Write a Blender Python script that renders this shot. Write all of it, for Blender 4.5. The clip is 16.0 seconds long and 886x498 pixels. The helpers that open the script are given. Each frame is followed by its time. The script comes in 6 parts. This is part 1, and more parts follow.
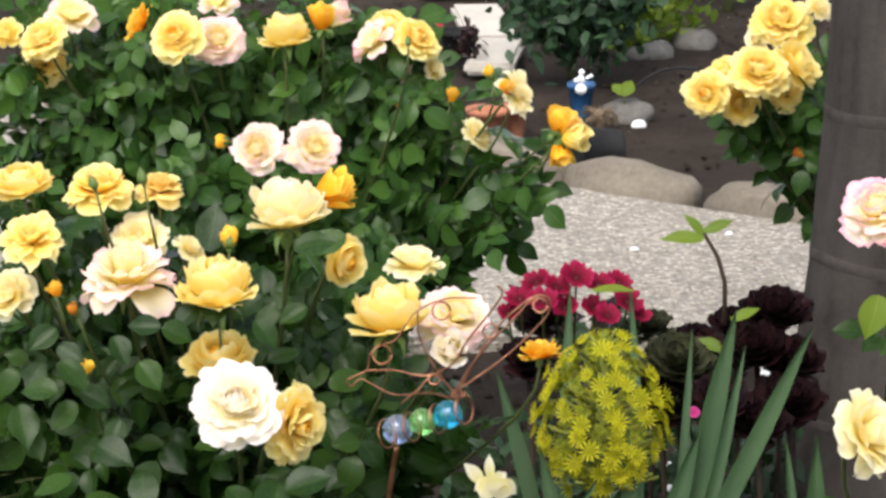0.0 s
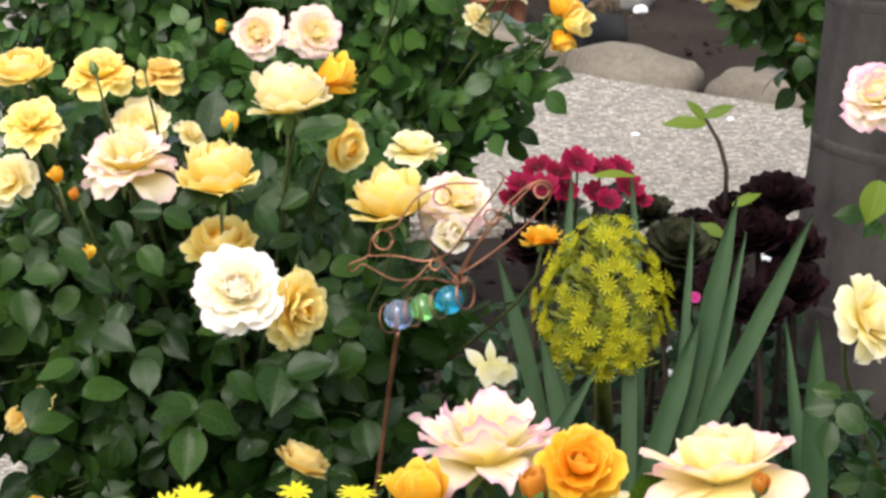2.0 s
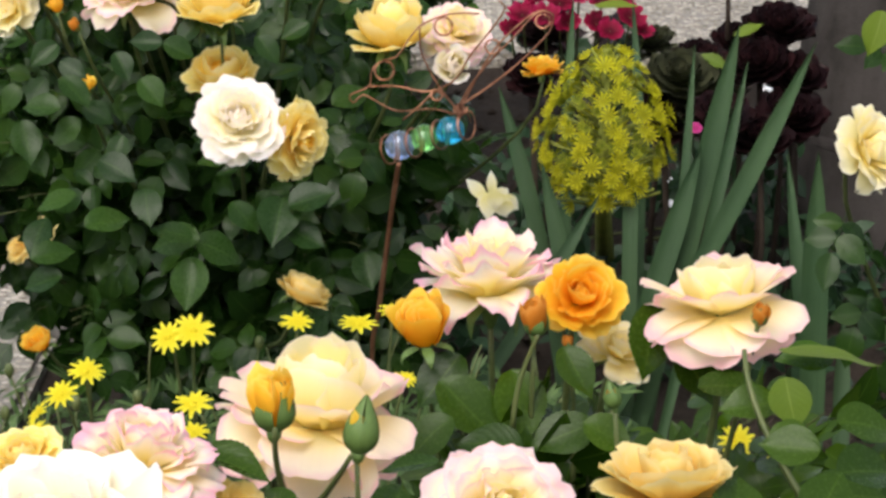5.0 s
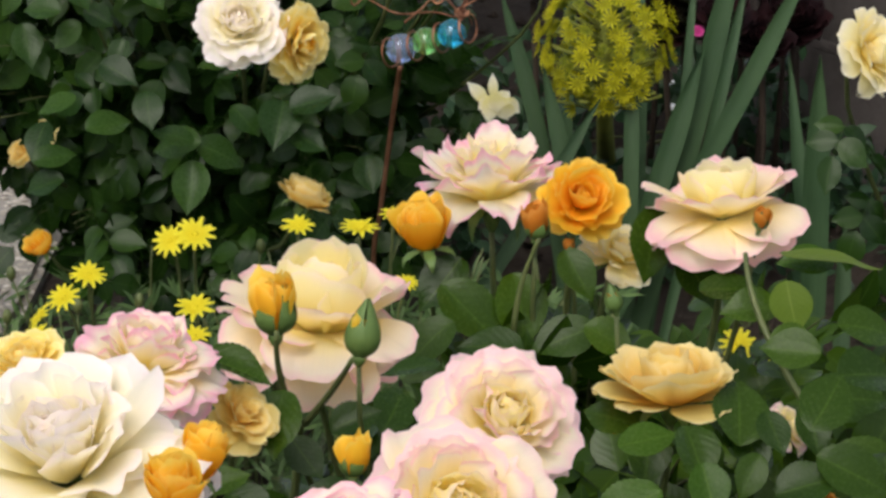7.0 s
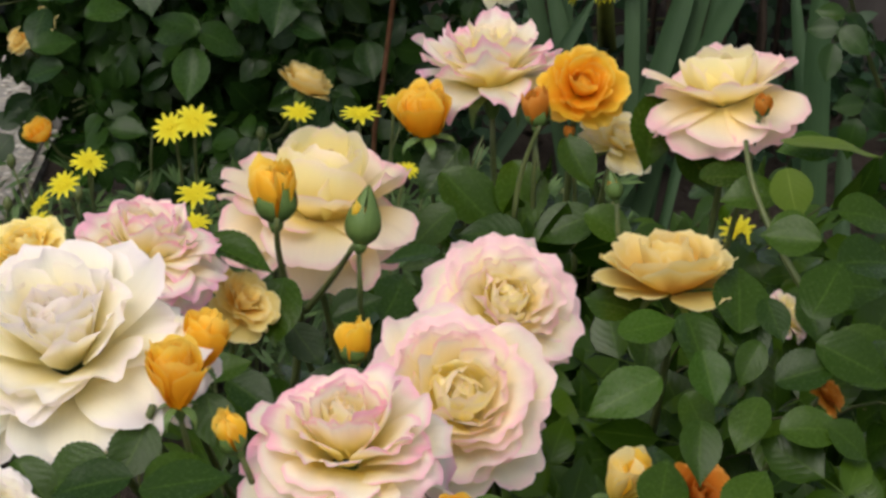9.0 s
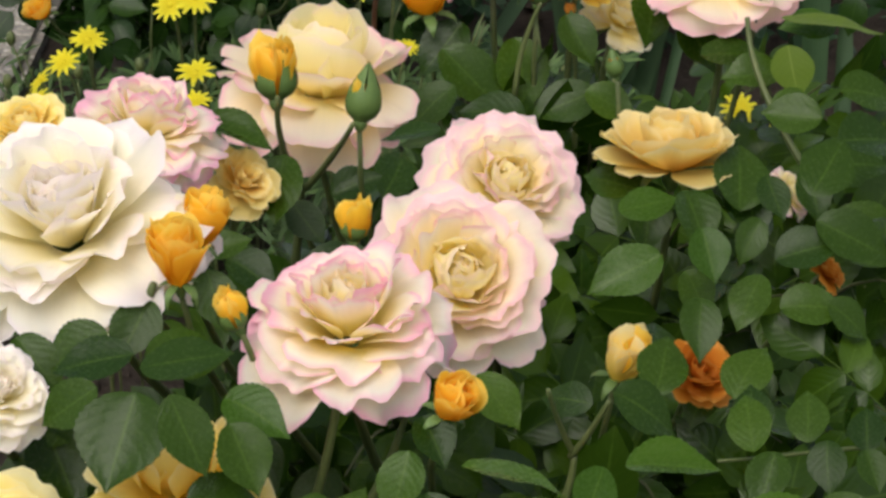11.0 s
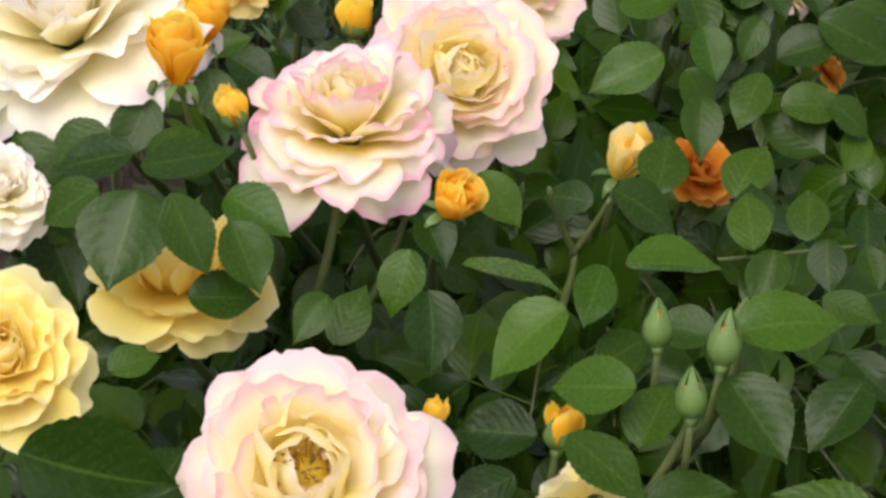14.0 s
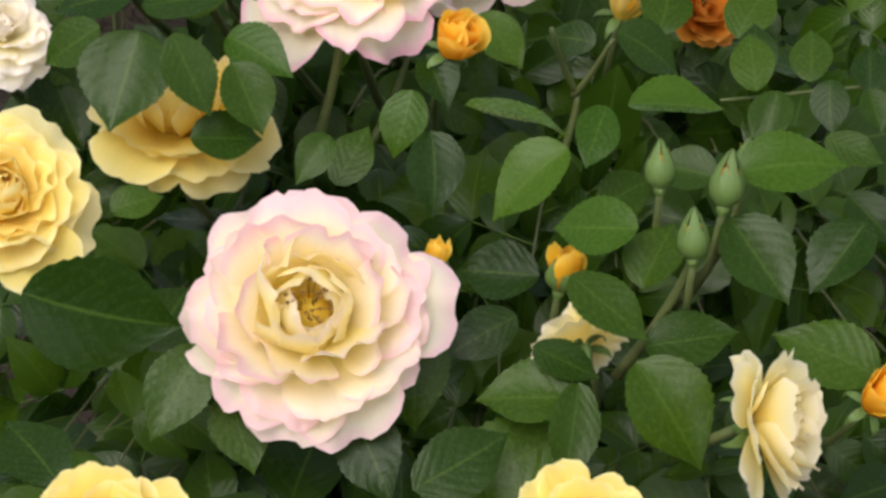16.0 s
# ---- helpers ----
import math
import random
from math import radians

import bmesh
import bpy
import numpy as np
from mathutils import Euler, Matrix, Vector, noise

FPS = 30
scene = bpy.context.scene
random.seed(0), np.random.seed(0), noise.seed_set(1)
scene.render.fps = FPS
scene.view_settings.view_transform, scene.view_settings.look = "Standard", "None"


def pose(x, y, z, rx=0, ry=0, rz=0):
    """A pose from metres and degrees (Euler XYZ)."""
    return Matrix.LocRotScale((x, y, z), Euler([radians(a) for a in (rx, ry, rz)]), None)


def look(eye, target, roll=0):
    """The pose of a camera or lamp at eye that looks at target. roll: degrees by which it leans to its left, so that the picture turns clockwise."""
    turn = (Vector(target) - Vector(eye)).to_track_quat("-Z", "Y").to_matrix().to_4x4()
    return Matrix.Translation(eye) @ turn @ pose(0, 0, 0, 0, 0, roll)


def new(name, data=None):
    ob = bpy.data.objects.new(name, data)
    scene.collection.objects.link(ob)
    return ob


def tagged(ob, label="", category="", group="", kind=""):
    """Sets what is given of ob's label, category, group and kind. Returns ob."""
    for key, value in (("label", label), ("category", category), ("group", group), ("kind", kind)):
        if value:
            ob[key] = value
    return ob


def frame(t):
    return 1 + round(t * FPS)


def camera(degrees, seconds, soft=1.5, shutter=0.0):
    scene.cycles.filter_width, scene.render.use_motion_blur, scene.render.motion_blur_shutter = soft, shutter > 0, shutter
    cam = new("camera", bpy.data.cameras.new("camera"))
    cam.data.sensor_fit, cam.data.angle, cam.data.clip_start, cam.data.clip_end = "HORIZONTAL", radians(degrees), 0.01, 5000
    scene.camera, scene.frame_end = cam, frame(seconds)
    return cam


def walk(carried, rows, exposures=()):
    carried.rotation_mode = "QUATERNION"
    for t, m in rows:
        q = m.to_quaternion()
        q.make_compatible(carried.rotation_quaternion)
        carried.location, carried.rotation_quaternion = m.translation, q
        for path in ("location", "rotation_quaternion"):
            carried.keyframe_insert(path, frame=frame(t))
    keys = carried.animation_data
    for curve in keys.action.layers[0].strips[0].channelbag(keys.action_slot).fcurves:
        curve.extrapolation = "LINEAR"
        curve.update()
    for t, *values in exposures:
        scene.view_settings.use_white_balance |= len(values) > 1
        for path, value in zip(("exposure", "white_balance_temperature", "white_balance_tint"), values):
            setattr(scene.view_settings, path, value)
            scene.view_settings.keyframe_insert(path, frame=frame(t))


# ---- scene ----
# ---- camera: a tripod head that tilts down over a garden ----
cam = camera(17.0, 16.0, soft=3.0)
EYE, TILT = 1.6, -13.5
ROWS = [
    (0.0, 0.000, -0.070),
    (0.5, -0.595, -0.062),
    (1.0, -1.130, -0.054),
    (1.5, -1.664, -0.051),
    (2.0, -2.214, -0.046),
    (2.5, -2.845, -0.048),
    (3.0, -3.397, -0.054),
    (3.5, -3.990, -0.057),
    (4.0, -4.457, -0.050),
    (6.5, -6.967, 0.001),
    (7.0, -7.354, 0.003),
    (7.5, -7.891, 0.016),
    (8.0, -8.384, 0.005),
    (8.5, -8.989, 0.010),
    (9.0, -9.530, 0.011),
    (11.5, -12.496, 0.029),
    (12.0, -13.122, 0.035),
    (12.5, -13.885, 0.008),
    (13.0, -14.526, 0.048),
    (13.5, -15.200, 0.040),
    (14.0, -15.789, 0.040),
    (14.5, -16.618, 0.067),
    (15.0, -17.275, 0.065),
    (15.5, -18.198, 0.072),
    (16.0, -18.866, 0.092),
]
EXPOSURE = [(0.0, 1.03), (4.0, 0.86), (6.5, 0.42), (7.5, 0.28), (9.0, 0.15), (11.5, 0.40), (12.5, 0.57), (14.0, 0.60), (16.0, 0.48)]
walk(cam, [(t, pose(0, 0, EYE, 90 + TILT + pitch, 0, yaw)) for t, pitch, yaw in ROWS], EXPOSURE)

# ---- light: bright thin overcast ----
world = bpy.data.worlds.new("sky")
scene.world = world
world.use_nodes = True
wn = world.node_tree.nodes
sky = wn.new("ShaderNodeTexSky")
sky.sky_type, sky.sun_disc = "NISHITA", False
sky.sun_elevation, sky.sun_rotation = radians(55), radians(200)
sky.dust_density, sky.air_density = 4.0, 1.0
pale = wn.new("ShaderNodeHueSaturation")  # thin cloud greys the blue
pale.inputs["Saturation"].default_value = 0.48
world.node_tree.links.new(sky.outputs[0], pale.inputs["Color"])
world.node_tree.links.new(pale.outputs[0], wn["Background"].inputs[0])
wn["Background"].inputs[1].default_value = 0.175
sun = new("sun", bpy.data.lights.new("sun", "SUN"))
sun.data.energy, sun.data.angle, sun.data.color = 1.3, radians(45), (1.0, 0.94, 0.85)
sun.matrix_world = look((-1.2, -3.0, 5.0), (0, 0, 0))


# ---- materials ----
def material(name, rough=0.6, spec=0.3):
    m = bpy.data.materials.new(name)
    m.use_nodes = True
    b = m.node_tree.nodes["Principled BSDF"]
    b.inputs["Roughness"].default_value = rough
    b.inputs["Specular IOR Level"].default_value = spec
    return m, m.node_tree.nodes, m.node_tree.links, b


def ramp(n, l, source, stops):
    r = n.new("ShaderNodeValToRGB")
    e = r.color_ramp.elements
    while len(e) < len(stops):
        e.new(0.5)
    for k, (p, c) in zip(e, stops):
        k.position, k.color = p, (*c, 1)
    l.new(source, r.inputs[0])
    return r.outputs[0]


def noise_tex(n, l, scale, detail=4, rough=0.55, coord="Object"):
    tc, nt = n.new("ShaderNodeTexCoord"), n.new("ShaderNodeTexNoise")
    nt.inputs["Scale"].default_value, nt.inputs["Detail"].default_value, nt.inputs["Roughness"].default_value = scale, detail, rough
    l.new(tc.outputs[coord], nt.inputs["Vector"])
    return nt.outputs["Fac"]


def bump(n, l, b, height, strength, distance):
    k = n.new("ShaderNodeBump")
    k.inputs["Strength"].default_value, k.inputs["Distance"].default_value = strength, distance
    l.new(height, k.inputs["Height"])
    l.new(k.outputs[0], b.inputs["Normal"])
    return k


def mixed(n, l, kind, fac, a, c):
    m = n.new("ShaderNodeMix")
    m.data_type, m.blend_type = "RGBA", kind
    for socket, v in zip((m.inputs[0], m.inputs[6], m.inputs[7]), (fac, a, c)):
        if isinstance(v, (int, float)):
            socket.default_value = v
        elif isinstance(v, tuple):
            socket.default_value = (*v, 1)
        else:
            l.new(v, socket)
    return m.outputs[2]


def calc(n, l, op, a, c=0.0):
    m = n.new("ShaderNodeMath")
    m.operation = op
    for socket, v in zip(m.inputs, (a, c)):
        if isinstance(v, (int, float)):
            socket.default_value = v
        else:
            l.new(v, socket)
    return m.outputs[0]


def see_through(m, n, l, b, colour, share):
    """Lets part of the light through a thin petal or leaf."""
    t, mix = n.new("ShaderNodeBsdfTranslucent"), n.new("ShaderNodeMixShader")
    if isinstance(colour, tuple):
        t.inputs[0].default_value = (*colour, 1)
    else:
        l.new(colour, t.inputs[0])
    mix.inputs[0].default_value = share
    l.new(b.outputs[0], mix.inputs[1])
    l.new(t.outputs[0], mix.inputs[2])
    l.new(mix.outputs[0], n["Material Output"].inputs[0])


def petal_material(name, base, mid, rim, vary=0.035, rim_at=1.0, share=0.53):
    m, n, l, b = material(name, 0.58, 0.16)
    uv, sep = n.new("ShaderNodeUVMap"), n.new("ShaderNodeSeparateXYZ")
    l.new(uv.outputs[0], sep.inputs[0])
    info = n.new("ShaderNodeObjectInfo")
    wob = noise_tex(n, l, 3.0, 3)
    # the rim's colour runs round the sides of the petal as well
    across = calc(n, l, "MULTIPLY", calc(n, l, "ABSOLUTE", calc(n, l, "SUBTRACT", sep.outputs[0], 0.5)), 2.0)
    sides = calc(n, l, "MULTIPLY", calc(n, l, "MULTIPLY", calc(n, l, "POWER", across, 4.0), sep.outputs[1]), 0.16)
    along = calc(n, l, "ADD", calc(n, l, "ADD", sep.outputs[1], sides), calc(n, l, "MULTIPLY", calc(n, l, "SUBTRACT", wob, 0.5), 0.26))
    along = calc(n, l, "ADD", along, calc(n, l, "MULTIPLY", calc(n, l, "SUBTRACT", info.outputs["Random"], 0.5), 0.18))
    col = ramp(n, l, along, [(0.25, base), (0.55, tuple(0.40 * p + 0.60 * q for p, q in zip(base, mid))), (0.82, mid), (rim_at, rim)])
    # fine lengthwise veins
    mp, v = n.new("ShaderNodeMapping"), n.new("ShaderNodeTexNoise")
    l.new(uv.outputs[0], mp.inputs[0])
    mp.inputs["Scale"].default_value = (34, 2.2, 1)
    v.inputs["Scale"].default_value, v.inputs["Detail"].default_value = 1.0, 3
    l.new(mp.outputs[0], v.inputs["Vector"])
    tone = calc(n, l, "ADD", 0.955 - vary, calc(n, l, "MULTIPLY", v.outputs["Fac"], 2 * vary))
    g = n.new("ShaderNodeCombineColor")
    for k in range(3):
        l.new(tone, g.inputs[k])
    col = mixed(n, l, "MULTIPLY", 1.0, col, g.outputs[0])
    l.new(col, b.inputs["Base Color"])
    bump(n, l, b, v.outputs["Fac"], 0.12, 0.02)
    see_through(m, n, l, b, mixed(n, l, "MULTIPLY", 1.0, col, (1.0, 0.98, 0.905)), share)
    return m


PETAL = {
    "pink": petal_material("petal_cream_pink", (0.99, 0.88, 0.33), (0.98, 0.90, 0.79), (0.98, 0.56, 0.70)),
    "blush": petal_material("petal_blush", (0.99, 0.87, 0.31), (0.98, 0.89, 0.73), (0.98, 0.70, 0.74)),
    "peach": petal_material("petal_peach", (0.99, 0.86, 0.38), (0.98, 0.85, 0.68), (0.98, 0.63, 0.66)),
    "heart": petal_material("petal_heart", (0.99, 0.90, 0.34), (0.99, 0.92, 0.56), (0.98, 0.87, 0.72), 0.02, 1.0, 0.62),
    "white": petal_material("petal_white", (0.99, 0.92, 0.54), (0.98, 0.94, 0.83), (0.98, 0.90, 0.90)),
    "cream": petal_material("petal_cream", (0.99, 0.86, 0.30), (0.98, 0.90, 0.56), (0.98, 0.91, 0.70)),
    "yellow": petal_material("petal_yellow", (0.98, 0.76, 0.12), (0.98, 0.83, 0.29), (0.98, 0.88, 0.46)),
    "gold": petal_material("petal_gold", (0.93, 0.43, 0.010), (0.97, 0.60, 0.045), (0.97, 0.70, 0.13)),
    "buff": petal_material("petal_buff", (0.90, 0.64, 0.14), (0.92, 0.74, 0.27), (0.93, 0.79, 0.40)),
    "orange": petal_material("petal_orange", (0.58, 0.16, 0.010), (0.70, 0.27, 0.03), (0.76, 0.36, 0.07)),
}


def leaf_material(name, dark, light, vein, rough=0.42, share=0.22, veins=7.0):
    m, n, l, b = material(name, rough, 0.17)
    uv, sep = n.new("ShaderNodeUVMap"), n.new("ShaderNodeSeparateXYZ")
    l.new(uv.outputs[0], sep.inputs[0])
    across = calc(n, l, "ABSOLUTE", calc(n, l, "SUBTRACT", sep.outputs[0], 0.5))
    # side veins run forward from the midrib
    s = calc(n, l, "SUBTRACT", sep.outputs[1], calc(n, l, "MULTIPLY", calc(n, l, "POWER", across, 1.3), 0.85))
    wave = calc(n, l, "ABSOLUTE", calc(n, l, "SINE", calc(n, l, "MULTIPLY", s, veins * 3.1416)))
    side = calc(n, l, "SUBTRACT", 1.0, calc(n, l, "MINIMUM", calc(n, l, "MULTIPLY", wave, 2.2), 1.0))
    quilt = calc(n, l, "POWER", wave, 1.4)
    midrib = calc(n, l, "SUBTRACT", 1.0, calc(n, l, "MINIMUM", calc(n, l, "MULTIPLY", across, 34.0), 1.0))
    lines = calc(n, l, "MAXIMUM", calc(n, l, "MULTIPLY", side, 0.07), calc(n, l, "MULTIPLY", midrib, 0.55))
    info = n.new("ShaderNodeObjectInfo")
    geo = n.new("ShaderNodeNewGeometry")
    r = calc(n, l, "FRACT", calc(n, l, "ADD", info.outputs["Random"], geo.outputs["Random Per Island"]))
    spots = noise_tex(n, l, 24.0, 4)
    mix = calc(n, l, "ADD", calc(n, l, "MULTIPLY", r, 0.75), calc(n, l, "MULTIPLY", spots, 0.3))
    col = ramp(n, l, mix, [(0.05, dark), (0.70, tuple(0.58 * p + 0.42 * q for p, q in zip(dark, light))), (1.0, light)])
    col = mixed(n, l, "MIX", lines, col, vein)
    l.new(col, b.inputs["Base Color"])
    rv = calc(n, l, "ADD", rough - 0.08, calc(n, l, "MULTIPLY", spots, 0.2))
    l.new(rv, b.inputs["Roughness"])
    bump(n, l, b, calc(n, l, "ADD", calc(n, l, "MULTIPLY", quilt, 0.24), calc(n, l, "MULTIPLY", spots, 0.8)), 0.28, 0.0015)
    see_through(m, n, l, b, mixed(n, l, "MULTIPLY", 1.0, col, (1.0, 1.35, 0.35)), share)
    return m


LEAF = leaf_material("rose_leaf", (0.0085, 0.025, 0.0028), (0.046, 0.090, 0.005), (0.070, 0.12, 0.018), 0.24)
# paler and bluer than LEAF: sky sheen on the farther bushes, put into colour
LEAF_COOL = leaf_material("cool_rose_leaf", (0.0145, 0.043, 0.0095), (0.060, 0.126, 0.021), (0.088, 0.145, 0.042), 0.27)
LEAF_DEEP = leaf_material("deep_rose_leaf", (0.0070, 0.0225, 0.0042), (0.029, 0.066, 0.0085), (0.055, 0.10, 0.022), 0.26)
# a brighter copy of LEAF: the light on some leaves put into colour
LEAF_LIT = leaf_material("lit_rose_leaf", (0.021, 0.055, 0.0035), (0.060, 0.118, 0.006), (0.09, 0.15, 0.024), 0.25)
LEAF_NEW = leaf_material("young_leaf", (0.075, 0.125, 0.010), (0.155, 0.200, 0.022), (0.20, 0.25, 0.06), 0.42, 0.3)
LEAF_DARK = leaf_material("shrub_leaf", (0.010, 0.026, 0.013), (0.030, 0.065, 0.024), (0.05, 0.09, 0.04), 0.4, 0.12)


def speckled(name, a, c, scale, rough=0.7, spec=0.25, height=0.3, depth=0.004, fine=None):
    """A surface with patches, fine grain and relief."""
    m, n, l, b = material(name, rough, spec)
    big, small = noise_tex(n, l, scale, 5), noise_tex(n, l, fine or scale * 9, 5, 0.7)
    mix = calc(n, l, "ADD", calc(n, l, "MULTIPLY", big, 0.55), calc(n, l, "MULTIPLY", small, 0.45))
    l.new(ramp(n, l, mix, [(0.32, a), (0.68, c)]), b.inputs["Base Color"])
    bump(n, l, b, small, height, depth)
    return m


SEPAL = speckled("sepal_green", (0.045, 0.085, 0.018), (0.115, 0.18, 0.045), 30, 0.5, 0.3, 0.2, 0.001)
STEM = speckled("green_stem", (0.045, 0.068, 0.020), (0.105, 0.118, 0.038), 25, 0.5, 0.3, 0.2, 0.001)
CANE = speckled("green_brown_cane", (0.035, 0.040, 0.016), (0.085, 0.095, 0.035), 25, 0.7, 0.2, 0.4, 0.001)
ANTHER = speckled("anther_brown", (0.10, 0.04, 0.01), (0.30, 0.16, 0.03), 60)
SOIL = speckled("dark_soil", (0.016, 0.012, 0.009), (0.062, 0.047, 0.037), 3.0, 0.95, 0.1, 1.0, 0.03, 55)
STONE = speckled("tan_stone", (0.095, 0.08, 0.062), (0.215, 0.187, 0.15), 5, 0.85, 0.2, 0.7, 0.012, 60)
STONE_GREY = speckled("grey_stone", (0.060, 0.056, 0.051), (0.150, 0.142, 0.130), 6, 0.85, 0.2, 0.6, 0.01, 60)
SLAB = speckled("pale_slab", (0.34, 0.315, 0.28), (0.45, 0.42, 0.37), 3, 0.85, 0.2, 0.4, 0.006)
TERRACOTTA = speckled("terracotta", (0.24, 0.09, 0.05), (0.42, 0.18, 0.11), 9, 0.8, 0.2)
BLACK = speckled("black_plastic", (0.008, 0.008, 0.009), (0.026, 0.026, 0.026), 12, 0.7, 0.12)
BLUE = speckled("blue_glaze", (0.012, 0.05, 0.13), (0.03, 0.10, 0.22), 12, 0.2, 0.5)
WHITE = speckled("white_glaze", (0.62, 0.64, 0.68), (0.82, 0.82, 0.82), 14, 0.35, 0.4)
HUSK = speckled("dry_husk", (0.07, 0.05, 0.032), (0.22, 0.165, 0.115), 18, 0.9, 0.1, 0.8, 0.004)
RED = speckled("red_paint", (0.26, 0.015, 0.025), (0.42, 0.035, 0.06), 12, 0.4, 0.4)
COPPER, cn, cl, cb = material("copper_wire", 0.42, 0.5)
cb.inputs["Metallic"].default_value = 0.85
cl.new(ramp(cn, cl, noise_tex(cn, cl, 40.0), [(0.3, (0.16, 0.065, 0.035)), (0.7, (0.42, 0.20, 0.12))]), cb.inputs["Base Color"])


def iris_material():
    m, n, l, b = material("iris_blade", 0.5, 0.35)
    uv, mp, v = n.new("ShaderNodeUVMap"), n.new("ShaderNodeMapping"), n.new("ShaderNodeTexNoise")
    l.new(uv.outputs[0], mp.inputs[0])
    mp.inputs["Scale"].default_value = (42, 1.2, 1)
    v.inputs["Scale"].default_value = 1.0
    l.new(mp.outputs[0], v.inputs["Vector"])
    mix = calc(n, l, "ADD", calc(n, l, "MULTIPLY", v.outputs["Fac"], 0.5), calc(n, l, "MULTIPLY", noise_tex(n, l, 7), 0.5))
    col = ramp(n, l, mix, [(0.3, (0.020, 0.052, 0.020)), (0.7, (0.052, 0.100, 0.037))])
    l.new(col, b.inputs["Base Color"])
    bump(n, l, b, v.outputs["Fac"], 0.4, 0.002)
    see_through(m, n, l, b, col, 0.2)
    return m


IRIS = iris_material()


def trunk_material():
    m, n, l, b = material("palm_bark", 0.85, 0.15)
    tc, mp, st = n.new("ShaderNodeTexCoord"), n.new("ShaderNodeMapping"), n.new("ShaderNodeTexNoise")
    l.new(tc.outputs["Object"], mp.inputs[0])
    mp.inputs["Scale"].default_value = (34, 34, 3)
    st.inputs["Scale"].default_value, st.inputs["Detail"].default_value = 1.0, 6
    l.new(mp.outputs[0], st.inputs["Vector"])
    mix = calc(n, l, "ADD", calc(n, l, "MULTIPLY", noise_tex(n, l, 6.5, 6, 0.7), 0.55), calc(n, l, "MULTIPLY", st.outputs["Fac"], 0.3))
    mix = calc(n, l, "ADD", mix, calc(n, l, "MULTIPLY", noise_tex(n, l, 70.0, 4, 0.7), 0.15))
    l.new(ramp(n, l, mix, [(0.36, (0.016, 0.013, 0.0115)), (0.44, (0.029, 0.025, 0.0225)), (0.55, (0.042, 0.0365, 0.0335)), (0.75, (0.062, 0.054, 0.050))]), b.inputs["Base Color"])
    bump(n, l, b, mix, 0.9, 0.01)
    return m


BARK = trunk_material()


def aggregate():
    m, n, l, b = material("exposed_aggregate", 0.85, 0.2)
    tc, v = n.new("ShaderNodeTexCoord"), n.new("ShaderNodeTexVoronoi")
    v.inputs["Scale"].default_value = 88
    v.inputs["Randomness"].default_value = 1.0
    l.new(tc.outputs["Object"], v.inputs["Vector"])
    sep = n.new("ShaderNodeSeparateColor")
    l.new(v.outputs["Color"], sep.inputs[0])
    mix = calc(n, l, "ADD", calc(n, l, "MULTIPLY", sep.outputs[0], 0.6), calc(n, l, "MULTIPLY", noise_tex(n, l, 2.0, 6, 0.7), 0.4))
    stones = ramp(n, l, mix, [(0.1, (0.085, 0.070, 0.055)), (0.4, (0.215, 0.19, 0.155)), (0.62, (0.305, 0.275, 0.228)), (0.9, (0.50, 0.46, 0.40))])
    gap = calc(n, l, "MINIMUM", calc(n, l, "MULTIPLY", calc(n, l, "MAXIMUM", calc(n, l, "SUBTRACT", v.outputs["Distance"], 0.45), 0.0), 4.0), 1.0)
    l.new(mixed(n, l, "MIX", gap, stones, (0.20, 0.185, 0.165)), b.inputs["Base Color"])
    bump(n, l, b, calc(n, l, "SUBTRACT", 1.0, v.outputs["Distance"]), 0.8, 0.006)
    return m


AGGREGATE = aggregate()
# darker hearts and lighter ray tips put the florets' shading into the colour
FLORET = petal_material("floret_yellow", (0.34, 0.34, 0.010), (0.64, 0.61, 0.018), (0.80, 0.77, 0.05))
DAISY = petal_material("daisy_yellow", (0.84, 0.72, 0.03), (0.88, 0.80, 0.05), (0.90, 0.83, 0.08))
CRIMSON = petal_material("petal_crimson", (0.10, 0.003, 0.014), (0.30, 0.006, 0.045), (0.40, 0.012, 0.085))
PURPLE = leaf_material("aeonium_dark", (0.006, 0.003, 0.004), (0.024, 0.008, 0.009), (0.025, 0.014, 0.012), 0.35, 0.05)
OLIVE = leaf_material("aeonium_olive", (0.020, 0.022, 0.013), (0.052, 0.054, 0.027), (0.05, 0.055, 0.03), 0.4, 0.08)


def glass(name, colour):
    m, n, l, b = material(name, 0.03, 0.5)
    b.inputs["Base Color"].default_value = (*colour, 1)
    b.inputs["Transmission Weight"].default_value = 0.88
    b.inputs["IOR"].default_value = 1.5
    return m


GLASS = [glass("violet_glass", (0.55, 0.68, 0.99)), glass("green_glass", (0.40, 0.92, 0.30)), glass("blue_glass", (0.06, 0.66, 0.99))]


# ---- mesh helpers ----
def mesh_of(name, verts, faces, mat=None, uvs=None, smooth=True):
    me = bpy.data.meshes.new(name)
    me.from_pydata([tuple(v) for v in verts], [], faces)
    if uvs is not None:
        layer = me.uv_layers.new(name="UVMap")
        index = np.empty(len(me.loops), dtype=np.int32)
        me.loops.foreach_get("vertex_index", index)
        layer.data.foreach_set("uv", np.asarray(uvs, dtype=np.float32)[index].ravel())
    if smooth:
        me.polygons.foreach_set("use_smooth", np.ones(len(me.polygons), dtype=bool))
    if mat:
        me.materials.append(mat)
    return me


def child(name, me, parent, m=None, label="", mat=None, kind=""):
    ob = new(name, me)
    ob.parent = parent
    if m is not None:
        ob.matrix_basis = m
    if mat:
        ob.material_slots[0].link = "OBJECT"
        ob.material_slots[0].material = mat
    return tagged(ob, label, kind=kind)


